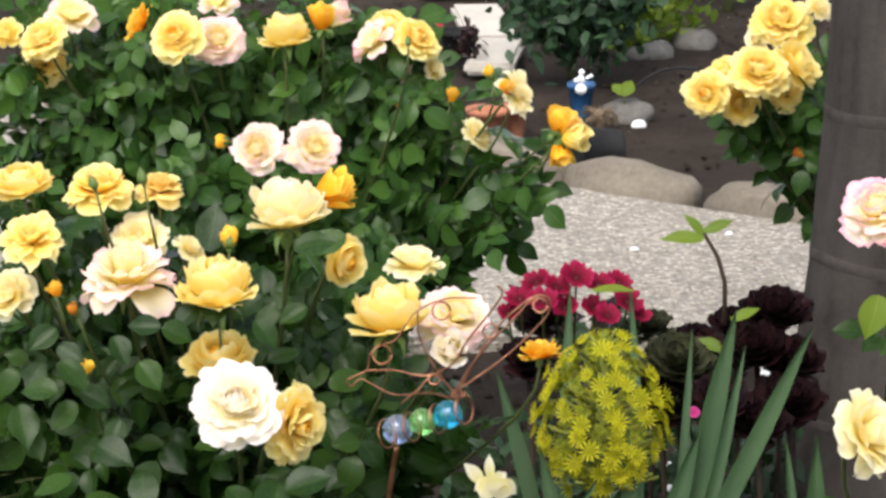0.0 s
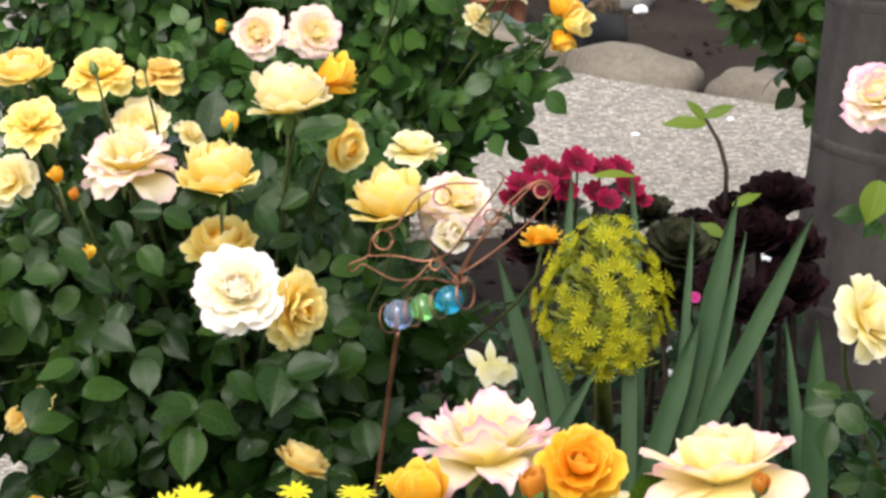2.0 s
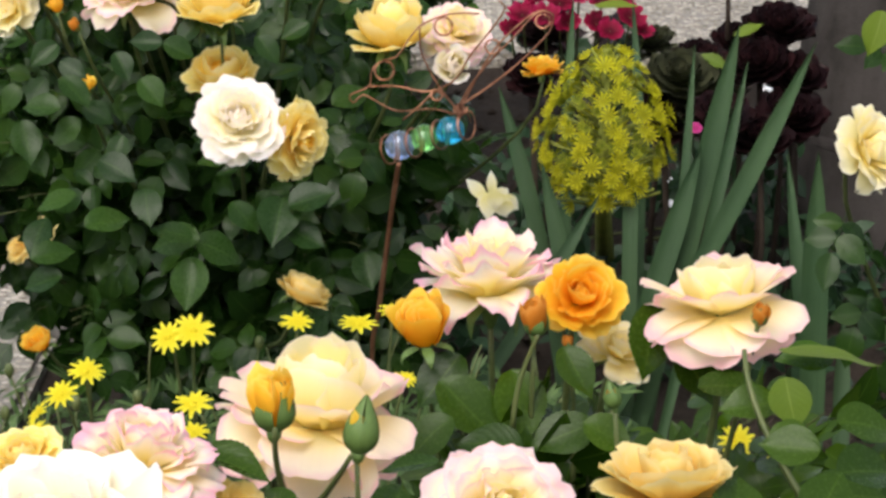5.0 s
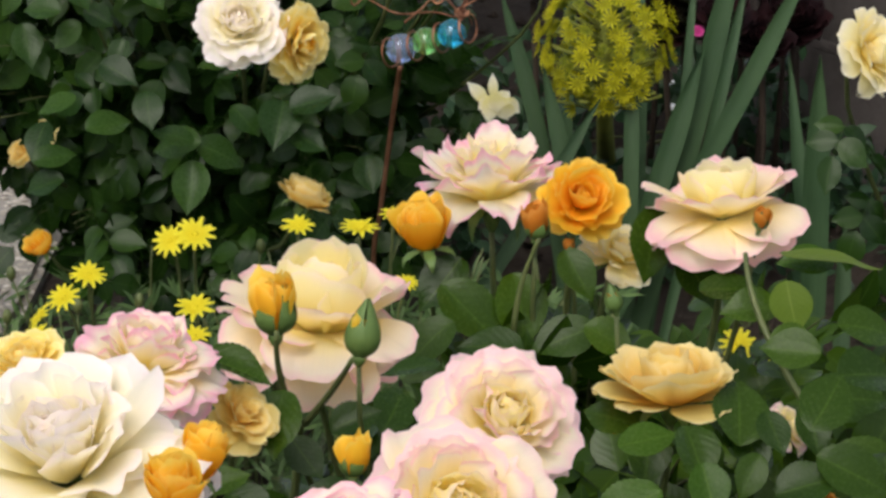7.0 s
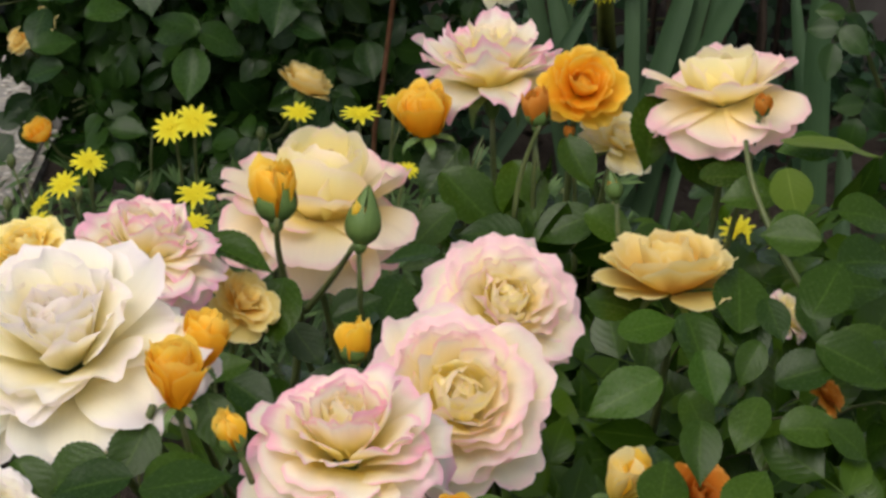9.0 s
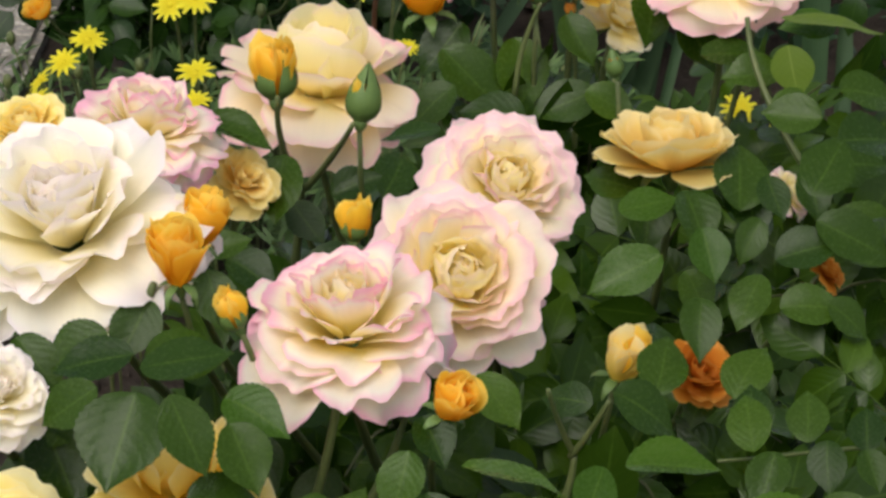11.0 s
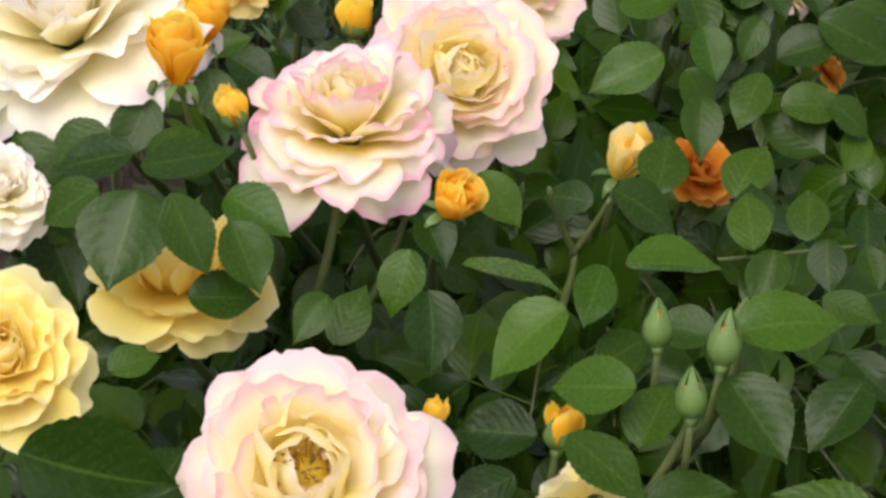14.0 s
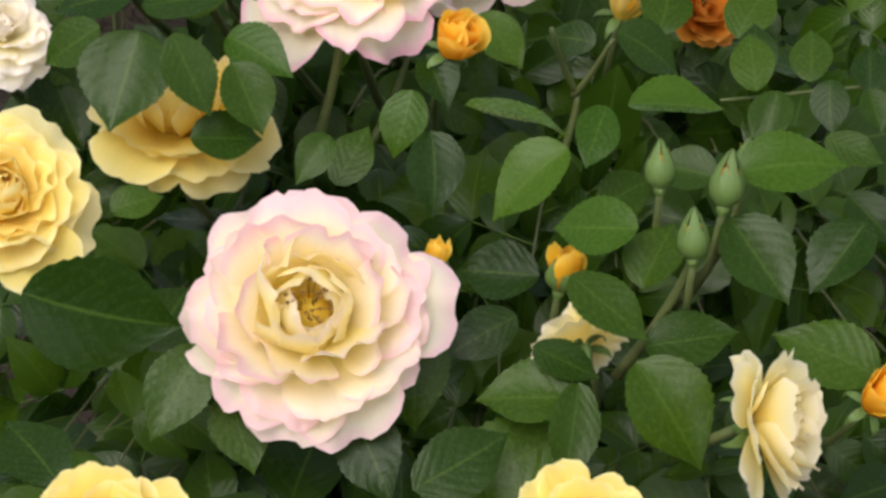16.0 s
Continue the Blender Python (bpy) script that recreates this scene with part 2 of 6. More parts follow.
def grid(nu, nv, at, warp=1.0):
    """Vertices, faces and uv of a sheet: at(u, w) gives a place for u in 0..1 along and w in -1..1 across."""
    verts, uvs, faces = [], [], []
    for i in range(nu + 1):
        for j in range(nv + 1):
            u, w = 1 - (1 - i / nu) ** warp, 2 * j / nv - 1
            verts.append(at(u, w))
            uvs.append((j / nv, u))
    for i in range(nu):
        for j in range(nv):
            a = i * (nv + 1) + j
            faces.append((a, a + 1, a + nv + 2, a + nv + 1))
    return verts, faces, uvs


def tube(points, radii, sides=6):
    pts = [Vector(p) for p in points]
    verts, faces = [], []
    side = Vector((1, 0.13, 0.07))
    for k, p in enumerate(pts):
        way = (pts[min(k + 1, len(pts) - 1)] - pts[max(k - 1, 0)]).normalized()
        a = way.cross(side)
        if a.length < 0.05:
            a = way.cross(Vector((0, 1, 0)))
        a.normalize()
        c = way.cross(a)
        r = radii[k] if hasattr(radii, "__len__") else radii
        for s in range(sides):
            t = 2 * math.pi * s / sides
            verts.append(p + r * (math.cos(t) * a + math.sin(t) * c))
    n = len(pts)
    for k in range(n - 1):
        for s in range(sides):
            q = (s + 1) % sides
            faces.append((k * sides + s, k * sides + q, (k + 1) * sides + q, (k + 1) * sides + s))
    faces += [tuple(range(sides))[::-1], tuple(range((n - 1) * sides, n * sides))]
    return verts, faces


def bezier(a, c, d, e, n):
    a, c, d, e = map(Vector, (a, c, d, e))
    return [(1 - t) ** 3 * a + 3 * (1 - t) ** 2 * t * c + 3 * (1 - t) * t * t * d + t ** 3 * e for t in (k / n for k in range(n + 1))]


def joined(pieces):
    """Several (verts, faces, uvs) as one."""
    verts, faces, uvs = [], [], []
    for v, f, u in pieces:
        o = len(verts)
        verts += list(v)
        faces += [tuple(i + o for i in p) for p in f]
        uvs += list(u) if u is not None else [(0.3, 0.5)] * len(v)
    return verts, faces, uvs


def moved(piece, m):
    v, f, u = piece
    return [m @ Vector(p) for p in v], f, u


def facing(place, normal, spin=0.0, size=1.0, up=(0, 0, 1)):
    """A matrix whose z points along normal and whose y is as near to up as it can be, then spun by degrees."""
    z = Vector(normal).normalized()
    x = Vector(up).cross(z)
    if x.length < 1e-3:
        x = Vector((1, 0, 0))
    x.normalize()
    y = z.cross(x)
    r = Matrix((x, y, z)).transposed().to_4x4()
    return Matrix.Translation(place) @ r @ pose(0, 0, 0, 0, 0, spin) @ Matrix.Scale(size, 4)


def pebble(size, seed, lump=0.22, cuts=3, square=0.62):
    """A worn stone: a sphere pressed towards a block and dented."""
    bm = bmesh.new()
    bmesh.ops.create_icosphere(bm, subdivisions=cuts, radius=1.0)
    for v in bm.verts:
        p = v.co.copy()
        q = Vector([math.copysign(abs(c) ** square, c) for c in p])
        q *= 1 + lump * noise.noise(p * 1.3 + Vector((seed, 0, 0))) + 0.08 * noise.noise(p * 4.5 + Vector((0, seed, 0)))
        v.co = Vector((q.x * size[0], q.y * size[1], q.z * size[2]))
    me = bpy.data.meshes.new("stone")
    bm.to_mesh(me)
    bm.free()
    me.polygons.foreach_set("use_smooth", np.ones(len(me.polygons), dtype=bool))
    return me


def lathe(profile, sides=28):
    verts, faces = [], []
    for r, z in profile:
        for s in range(sides):
            t = 2 * math.pi * s / sides
            verts.append((r * math.cos(t), r * math.sin(t), z))
    for k in range(len(profile) - 1):
        for s in range(sides):
            q = (s + 1) % sides
            faces.append((k * sides + s, k * sides + q, (k + 1) * sides + q, (k + 1) * sides + s))
    return verts, faces


# ---- roses ----
def petal(L, W, a0, am, a1, r0, ruffle, seed, notch=0.06, nu=9, nv=12):
    """One fan-shaped petal of a bloom whose axis is z; a0, am, a1: its lean from the axis at foot, middle and tip."""
    rnd = random.Random(seed)
    ph = [rnd.uniform(0, 6.28) for _ in range(6)]
    L, W = L * rnd.uniform(0.92, 1.06), W * rnd.uniform(0.88, 1.12)
    am, a1 = am + rnd.uniform(-6, 6), a1 + rnd.uniform(-13, 13)
    lip = rnd.uniform(-14, 12)
    skew = rnd.uniform(-0.07, 0.07)
    notch *= rnd.uniform(0.0, 1.7)
    steps = 60

    def lean(u):
        u = min(u, 1.0)
        a = (1 - u) ** 2 * a0 + 2 * u * (1 - u) * am + u * u * a1
        return radians(a + lip * max(0.0, (u - 0.72) / 0.28) ** 1.6)

    line, r, z = [], r0, 0.0
    for k in range(steps + 8):
        line.append((r, z))
        a = lean((k + 0.5) / steps)
        r, z = r + math.sin(a) * L / steps, z + math.cos(a) * L / steps

    def at(u, w):
        e = abs(w)
        # the upper edge is round, with a shallow notch and small scallops
        reach = 1 - 0.10 * e ** 2 - 0.15 * e ** 6 - notch * math.exp(-(w / 0.22) ** 2) + 0.018 * math.sin(7.5 * w + ph[3]) + 0.012 * math.sin(15 * w + ph[4])
        q = max(0.0, u * (1 + (reach - 1) * u ** 1.5))
        h = W / 2 * (0.22 + 0.78 * math.sin(math.pi / 2 * min(1.0, q / 0.72)) ** 1.1) * (1 - 0.16 * (max(0.0, q - 0.66) / 0.34) ** 2)
        k = min(int(q * steps), len(line) - 2)
        f = q * steps - k
        cr, cz = (line[k][0] * (1 - f) + line[k + 1][0] * f, line[k][1] * (1 - f) + line[k + 1][1] * f)
        a = lean(q)
        flat = max(0.0, math.sin(a))
        rho = max(cr * (1 - flat) + 0.70 * W * flat, 0.36 * W)
        x = w * h
        s = x / rho
        off = ruffle * q * q * (0.50 * math.sin(2.6 * w + ph[0]) + 0.34 * math.sin(4.6 * w + 2.5 * q + ph[1]))
        off += ruffle * 0.36 * q ** 5 * math.sin(8.5 * w + ph[2]) + 0.010 * q ** 6 * math.sin(17 * w + ph[5])
        off += rho * (1 - math.cos(s)) * (1 - 0.55 * flat) - 0.10 * h * e ** 4 * q ** 2
        return (cr - off * math.cos(a), rho * math.sin(s) + skew * L * q * q, cz + off * math.sin(a))

    return grid(nu, nv, at, 1.25)


# layers from heart to rim: count, length, width, lean at foot, middle and tip, foot radius, ruffle
STYLE = {
    "full": [(5, .32, .52, 34, 4, -72, .03, .06), (6, .42, .60, 40, 16, -50, .08, .08), (8, .52, .66, 46, 30, -22, .11, .09),
             (9, .62, .72, 52, 43, 12, .13, .10), (10, .71, .78, 58, 56, 46, .14, .10), (10, .81, .84, 66, 71, 80, .15, .10), (9, .90, .88, 75, 88, 112, .15, .10)],
    "open": [(3, .42, .60, 44, 14, -40, .14, .10), (6, .56, .80, 43, 15, -56, .15, .10), (7, .68, .86, 48, 30, -26, .15, .12),
             (8, .77, .88, 55, 48, 18, .15, .12), (10, .86, .88, 63, 66, 62, .15, .11), (10, .93, .88, 74, 86, 104, .15, .10)],
    "dome": [(5, .62, .70, 14, 0, -84, .05, .03), (7, .74, .86, 36, 12, -66, .10, .04), (8, .82, .95, 55, 30, -34, .13, .05),
             (8, .84, 1.0, 68, 46, 6, .15, .05), (7, .84, 1.0, 78, 62, 36, .15, .06), (6, .84, .95, 87, 83, 70, .14, .07)],
    "fall": [(7, .46, .50, 10, -2, -40, .05, .07), (8, .56, .60, 20, 10, -10, .08, .08), (9, .66, .70, 30, 24, 18, .11, .09),
             (9, .76, .78, 42, 44, 48, .13, .10), (9, .85, .86, 54, 66, 84, .14, .10), (8, .92, .92, 66, 86, 120, .15, .10), (5, .96, .92, 76, 108, 156, .15, .10)],
    "bell": [(5, .62, .70, 12, 0, -76, .06, .05), (6, .80, .90, 30, 14, -48, .10, .06), (7, .92, 1.0, 48, 34, -12, .13, .07),
             (7, .98, 1.06, 62, 62, 62, .15, .08), (6, 1.0, 1.08, 74, 96, 130, .15, .08), (6, .98, 1.06, 84, 120, 168, .15, .08)],
    "flare": [(6, .62, .46, 8, 4, -8, .05, .06), (8, .74, .56, 22, 22, 26, .09, .08), (9, .84, .62, 38, 44, 52, .12, .09),
              (9, .92, .68, 54, 66, 82, .14, .10), (8, .96, .72, 68, 88, 120, .15, .10)],
    "cup": [(4, .50, .56, 2, -8, -34, .05, .04), (5, .64, .74, 8, 2, -16, .10, .05), (7, .78, .88, 28, 14, 0, .13, .06),
            (8, .92, .96, 52, 36, 24, .15, .07), (8, .98, 1.0, 70, 58, 54, .16, .08), (6, .94, .94, 82, 84, 92, .15, .08)],
    "loose": [(4, .50, .60, 10, 0, -20, .08, .06), (6, .64, .76, 26, 20, 14, .12, .08), (7, .78, .88, 42, 44, 44, .14, .09),
              (7, .88, .94, 58, 70, 80, .14, .10), (6, .92, .94, 72, 94, 120, .14, .10)],
    "half": [(3, .98, .60, 4, 0, -22, .04, .02), (4, 1.12, .95, 6, 2, -16, .10, .03), (4, 1.15, 1.15, 16, 5, -8, .15, .04),
             (5, 1.08, 1.15, 25, 10, 2, .17, .05), (3, 1.0, 1.05, 34, 20, 24, .17, .06)],
    "bud": [(3, 1.55, .80, 6, 0, -14, .05, .02), (4, 1.60, 1.05, 18, 4, -18, .10, .02), (3, 1.55, 1.10, 26, 8, -10, .13, .04)],
    "tight": [(3, 1.25, .34, 10, 2, -16, .03, .01), (3, 1.15, .40, 14, 3, -22, .04, .01)],
}
PETAL_MESH, SPREAD, MIDDLE = {}, {}, {}
for style, layers in STYLE.items():
    reach, height = [], []
    for k, (count, L, W, a0, am, a1, r0, ruffle) in enumerate(layers):
        for variant in range(6):
            v, f, u = petal(L, W, a0, am, a1, r0, ruffle, 1000 * k + 37 * variant + 7 * len(style),
                            notch=-0.10 if style in ("bud", "tight", "flare") else 0.06)
            PETAL_MESH[style, k, variant] = mesh_of("petal", v, f, PETAL["yellow"], u)
            reach.append(max(math.hypot(p[0], p[1]) for p in v))
            height += [max(p[2] for p in v), min(p[2] for p in v)]
    # half the width of the whole head, and the height of its middle
    SPREAD[style] = {"bud": 0.40, "tight": 0.37}.get(style, sorted(reach)[int(0.86 * len(reach))])
    MIDDLE[style] = (max(height) * 0.94 + min(height)) / 2


def calyx_mesh(profile, wide):
    """Hip and five pointed sepals, for a bloom of radius 1; profile(u) gives radius and height along a sepal."""
    v, f = lathe([(0.04, -0.34), (0.09, -0.27), (0.14, -0.14), (0.15, -0.02), (0.10, 0.04)], 10)
    pieces = [(v, f, None)]
    for k in range(5):
        def at(u, w, k=k):
            r, z = profile(u)
            h = wide * max(0.0, 1 - u) ** 0.75 * (0.45 + 0.75 * math.sin(2.4 * min(u * 1.5, 1))) + 0.004
            t = k * 2 * math.pi / 5
            r -= 0.45 * (w * h) ** 2 / max(r, 0.12)
            return (r * math.cos(t) - w * h * math.sin(t), r * math.sin(t) + w * h * math.cos(t), z)
        pieces.append(grid(9, 4, at))
    v, f, u = joined(pieces)
    return mesh_of("bloom", v, f, SEPAL, u)


def hugging(long, girth, tip):
    return lambda u: (0.13 * (1 - u) + girth * math.sin(math.pi * u ** 0.72) + tip * u ** 2, -0.02 + long * u)


CALYX = {
    "open": calyx_mesh(lambda u: (0.12 + 0.40 * math.sin(1.9 * u), -0.02 - 0.34 * u * u), 0.12),
    "bud": calyx_mesh(hugging(1.35, 0.30, 0.20), 0.24),
    "tight": calyx_mesh(hugging(1.75, 0.27, 0.035), 0.29),
}


def anthers():
    rnd, pieces = random.Random(4), []
    for k in range(22):
        t, r = rnd.uniform(0, 6.28), rnd.uniform(0.05, 0.15)
        a, c = Vector((r * 0.4 * math.cos(t), r * 0.4 * math.sin(t), 0.1)), Vector((r * math.cos(t), r * math.sin(t), 0.22 + rnd.uniform(-0.03, 0.04)))
        v, f = tube([a, c, c + Vector((0.012, 0, 0.02)), c + Vector((0.02, 0.01, 0.03))], [0.003, 0.003, 0.011, 0.004], 5)
        pieces.append((v, f, None))
    v, f, u = joined(pieces)
    return mesh_of("stamen_tuft", v, f, ANTHER, u)


STAMENS = anthers()
HEART_DISC = mesh_of("disc", *lathe([(0.0, 0.09), (0.08, 0.08), (0.15, 0.03), (0.17, -0.05), (0.0, -0.05)], 14), PETAL["yellow"])
bloom_rnd = random.Random(11)


def bloom(bush, place, face, wide, style, colour, inner=None, squash=1.0):
    """A flower head on its stem. place: the middle of the head; face: where it looks; wide: its width."""
    rnd = bloom_rnd
    z = Vector(face).normalized()
    home = Matrix.Translation(-bush.location)
    R = wide / 2 / SPREAD[style]
    squash *= {"bud": 0.72, "tight": 0.68}.get(style, 1.0)
    foot = Vector(place) - z * R * MIDDLE[style] * squash
    m = facing(foot, z, rnd.uniform(0, 360), R) @ Matrix.Diagonal((1, 1, squash, 1))
    kind = style if style in CALYX else "open"
    b = child("bloom" if style not in ("bud", "tight") else "bud", CALYX[kind], bush, home @ m)
    layers = STYLE[style]
    rise = {"full": 0.26, "open": 0.16, "fall": 0.24}.get(style, 0.0)  # the heart stands up to the rim
    for k, row in enumerate(layers):
        turn = rnd.uniform(0, 360)
        wild = 7 if style == "dome" or k > 3 else 11
        for i in range(row[0]):
            a = turn + i * 360 / row[0] + rnd.uniform(-15, 15)
            s = rnd.uniform(0.86, 1.06)
            q = pose(0, 0, rise * (1 - k / len(layers)) ** 1.5 + rnd.uniform(-0.02, 0.02), 0, 0, a) @ pose(0, 0, 0, rnd.uniform(-wild, wild), rnd.uniform(-wild, wild), 0) @ Matrix.Scale(s, 4)
            tone = inner if inner and k < 2 else "heart" if colour in ("pink", "blush", "peach") and k < (2 if colour == "pink" else 3) else colour
            child("petal", PETAL_MESH[style, k, rnd.randrange(6)], b, q, mat=PETAL[tone])
    if style == "open":
        child("disc", HEART_DISC, b, pose(0, 0, 0.20))
        child("stamen_tuft", STAMENS, b, pose(0, 0, 0.26) @ Matrix.Scale(1.35, 4))
    # the stem bends down into the bush
    foot -= z * R * 0.26 * squash
    end = Vector(bush.location)
    r = 0.0022 if wide > 0.06 else 0.0016
    dip = foot - (z * 0.55 + Vector((0, 0, 0.45))) * max(0.10, R * 1.3)
    pts = bezier(foot, dip, Vector((foot.x * 0.5 + end.x * 0.5, foot.y * 0.4 + end.y * 0.6, foot.z * 0.60)), end, 9)
    v, f = tube(pts, [r + 0.0022 * k / 9 for k in range(10)], 6)
    child("stem", mesh_of("stem", v, f, STEM), bush, home)
    # leaves along the stem, below the head
    if style not in ("bud", "tight"):
        for k in (2, 3, 4, 5) if bush.location.y < 5.4 and style != "half" else (2,):
            turn = rnd.uniform(0, 6.28)
            out = Vector((math.cos(turn), math.sin(turn), rnd.uniform(-0.3, 0.2)))
            nrm = Vector((rnd.gauss(0, 0.35), -0.55 + rnd.gauss(0, 0.3), 0.6)) + out * 0.3
            child("leaf", LEAF_MESH[rnd.randrange(len(LEAF_MESH))], bush, home @ facing(pts[k].lerp(pts[k + 1], rnd.random()), nrm, 0, rnd.uniform(0.75, 1.0), out), mat=GREEN.get(bush.name))
    return b


def leaflet(L, W, seed, fold=0.20, droop=0.25, teeth=True, nu=12, nv=4):
    """An ovate, toothed leaf from the origin along y, its upper face to z."""
    rnd = random.Random(seed)
    ph = rnd.uniform(0, 6.28)
    lean = rnd.uniform(-0.12, 0.12)

    def at(u, w):
        h = W / 2 * (math.sin(math.pi * u ** 0.86) ** (0.62 + 0.50 * u) if 0 < u < 1 else 0.02)
        if teeth and abs(w) > 0.9 and 0.08 < u < 0.97:
            h *= 1 + (0.022 if nu < 20 else 0.028) * (1 if round(u * nu) % 2 else -1)
        x = w * h
        z = fold * abs(x) * (1.25 - 0.5 * abs(w)) - droop * L * u * u + 0.014 * L * math.sin(9 * u + ph) * w * w + 0.005 * L * math.sin(17 * u + ph) * abs(w)
        return (x + lean * L * u * u, L * u, z)

    return grid(nu, nv, at)


def compound(seed, size, nu=12):
    """A rose leaf: five leaflets on a thin stalk along y."""
    rnd = random.Random(seed)
    pieces = []
    stalk = bezier((0, 0, 0), (0, 0.35 * size, 0.03 * size), (0.02 * size, 0.8 * size, 0), (0, 1.15 * size, -0.08 * size), 6)
    v, f = tube(stalk, 0.011 * size, 4 if nu > 6 else 3)
    pieces.append((v, f, [(0.5, 0.5)] * len(v)))
    for t, side in ((1.0, 0), (0.68, 1), (0.68, -1), (0.36, 1), (0.36, -1)):
        p = stalk[round(t * 6)]
        L = size * (0.98 if side == 0 else 0.84 if t > 0.5 else 0.66) * rnd.uniform(0.9, 1.1)
        one = leaflet(L, L * rnd.uniform(0.60, 0.76), rnd.randrange(9999), rnd.uniform(0.12, 0.58), rnd.uniform(0.05, 0.42), nu > 6, nu, 4 if nu > 6 else 2)
        m = Matrix.Translation(p) @ pose(0, 0, 0, rnd.uniform(-16, 10), rnd.uniform(-20, 20), -side * rnd.uniform(58, 78) + rnd.uniform(-6, 6))
        pieces.append(moved(one, m))
    return joined(pieces)


LEAVES = [compound(k, 0.050) for k in range(7)]
LEAVES_INSIDE = [compound(k, 0.050, 5) for k in range(7)]
LEAF_MESH = [mesh_of("leaf", v, f, LEAF, u) for v, f, u in LEAVES]
SINGLE_MESH = []
for k in range(8):
    v, f, u = leaflet(1.0, 0.62 + 0.02 * k, 50 + k, 0.14 + 0.13 * (k % 4), 0.08 + 0.10 * (k % 3), nu=26)
    SINGLE_MESH.append(mesh_of("leaf", v, f, LEAF, u))
leaf_rnd = random.Random(3)
GREEN = {}  # leaf material of each bush


def leaf(bush, place, normal, tip, long, young_or_lit=False, wide=1.0):
    """A single large leaf whose middle is at place; tip: the way that its point looks."""
    z = Vector(normal).normalized()
    m = facing(place, z, 0, 1.0, tip) @ Matrix.Diagonal((long * wide, long, long, 1)) @ Matrix.Translation((0, -0.5, 0))
    child("leaf", leaf_rnd.choice(SINGLE_MESH), bush, Matrix.Translation(-bush.location) @ m, mat=LEAF_LIT if young_or_lit == "lit" else LEAF_NEW if young_or_lit else GREEN.get(bush.name))


def rose_bush(label, crown, clumps, shoots, seed, scale=1.0, toward=(0, -0.5, 0.55), spacing=0.042, nearest=300, green=None):
    """Canes that rise from a crown into clumps (middle and half sizes) and carry leaves along their upper part."""
    rnd = random.Random(seed)
    bush = new("rose_bush")
    bush.location = (crown[0], crown[1], 0)
    tagged(bush, label, "rose bush", "rose bushes in the garden")
    GREEN[bush.name] = green
    made, twigs = [], []
    base = Vector((crown[0], crown[1], 0))
    for k in range(shoots):
        c = clumps[k % len(clumps)]
        while True:
            q = Vector((rnd.uniform(-1, 1), rnd.uniform(-1, 1), rnd.uniform(-1, 1)))
            if 0.35 < q.length < 1:
                break
        end = Vector((c[0] + q.x * c[3], c[1] + q.y * c[4], c[2] + q.z * c[5]))
        start = base + Vector((rnd.uniform(-0.06, 0.06), rnd.uniform(-0.06, 0.06), 0.0))
        out = Vector((end.x - start.x, end.y - start.y, 0))
        pts = bezier(start, start + out * 0.15 + Vector((0, 0, end.z * 0.55)), start + out * 0.7 + Vector((0, 0, end.z * 0.95)), end, 14)
        v, f = tube([p - base for p in pts], [0.0036 - 0.0030 * i / 14 for i in range(15)], 5)
        if k % 4:
            twigs.append((v, f, None))
        else:
            child("cane", mesh_of("cane", v, f, CANE), bush)
        length = sum((pts[i + 1] - pts[i]).length for i in range(14))
        gone, turn = 0.0, rnd.uniform(0, 6.28)
        for i in range(14):
            seg = pts[i + 1] - pts[i]
            gone += seg.length
            if gone < length * 0.35:
                continue
            for _ in range(max(1, round(seg.length / spacing))):
                turn += 2.4
                p = pts[i] + seg * rnd.random()
                out = Vector((math.cos(turn), math.sin(turn), rnd.uniform(-0.5, 0.35)))
                nrm = Vector(toward) + Vector((rnd.gauss(0, 0.42), rnd.gauss(0, 0.42), rnd.gauss(0, 0.35))) + Vector((out.x, out.y, 0)) * 0.35
                made.append((p - base, nrm, out, scale * rnd.uniform(0.72, 1.12), rnd.randrange(len(LEAVES))))
    v, f, _ = joined(twigs)
    child("brushwood", mesh_of("brushwood", v, f, CANE), bush, kind="stuff")
    made.sort(key=lambda r: r[0].y - 0.8 * r[0].z)
    rest = []
    for i, (p, nrm, out, s, kind) in enumerate(made):
        m = facing(p, nrm, 0, s, out)
        if i < nearest:
            child("leaf", LEAF_MESH[kind], bush, m, mat=green)
        else:
            rest.append(moved(LEAVES_INSIDE[kind], m))
    if rest:
        v, f, u = joined(rest)
        child("foliage", mesh_of("foliage", v, f, green or LEAF, u), bush, kind="stuff")
    return bush


# ---- ground ----
def ground_sheet():
    xs = sorted({round(v, 3) for v in [-400, -120, -40, -14, *np.arange(-6, 6.01, 0.12), 14, 40, 120, 400]})
    ys = sorted({round(v, 3) for v in [-300, -80, -20, *np.arange(-2, 13.01, 0.12), 20, 50, 140, 400]})
    verts = [(x, y, (0.018 * noise.noise(Vector((x * 2.1, y * 2.1, 0))) + 0.008 * noise.noise(Vector((x * 9, y * 9, 3)))) if abs(x) < 7 and -3 < y < 14 else 0) for y in ys for x in xs]
    n = len(xs)
    faces = [(j * n + i, j * n + i + 1, (j + 1) * n + i + 1, (j + 1) * n + i) for j in range(len(ys) - 1) for i in range(n - 1)]
    tagged(new("ground", mesh_of("ground", verts, faces, SOIL)), "dark brown garden soil with crumbs and mulch", "ground", kind="structure")


ground_sheet()


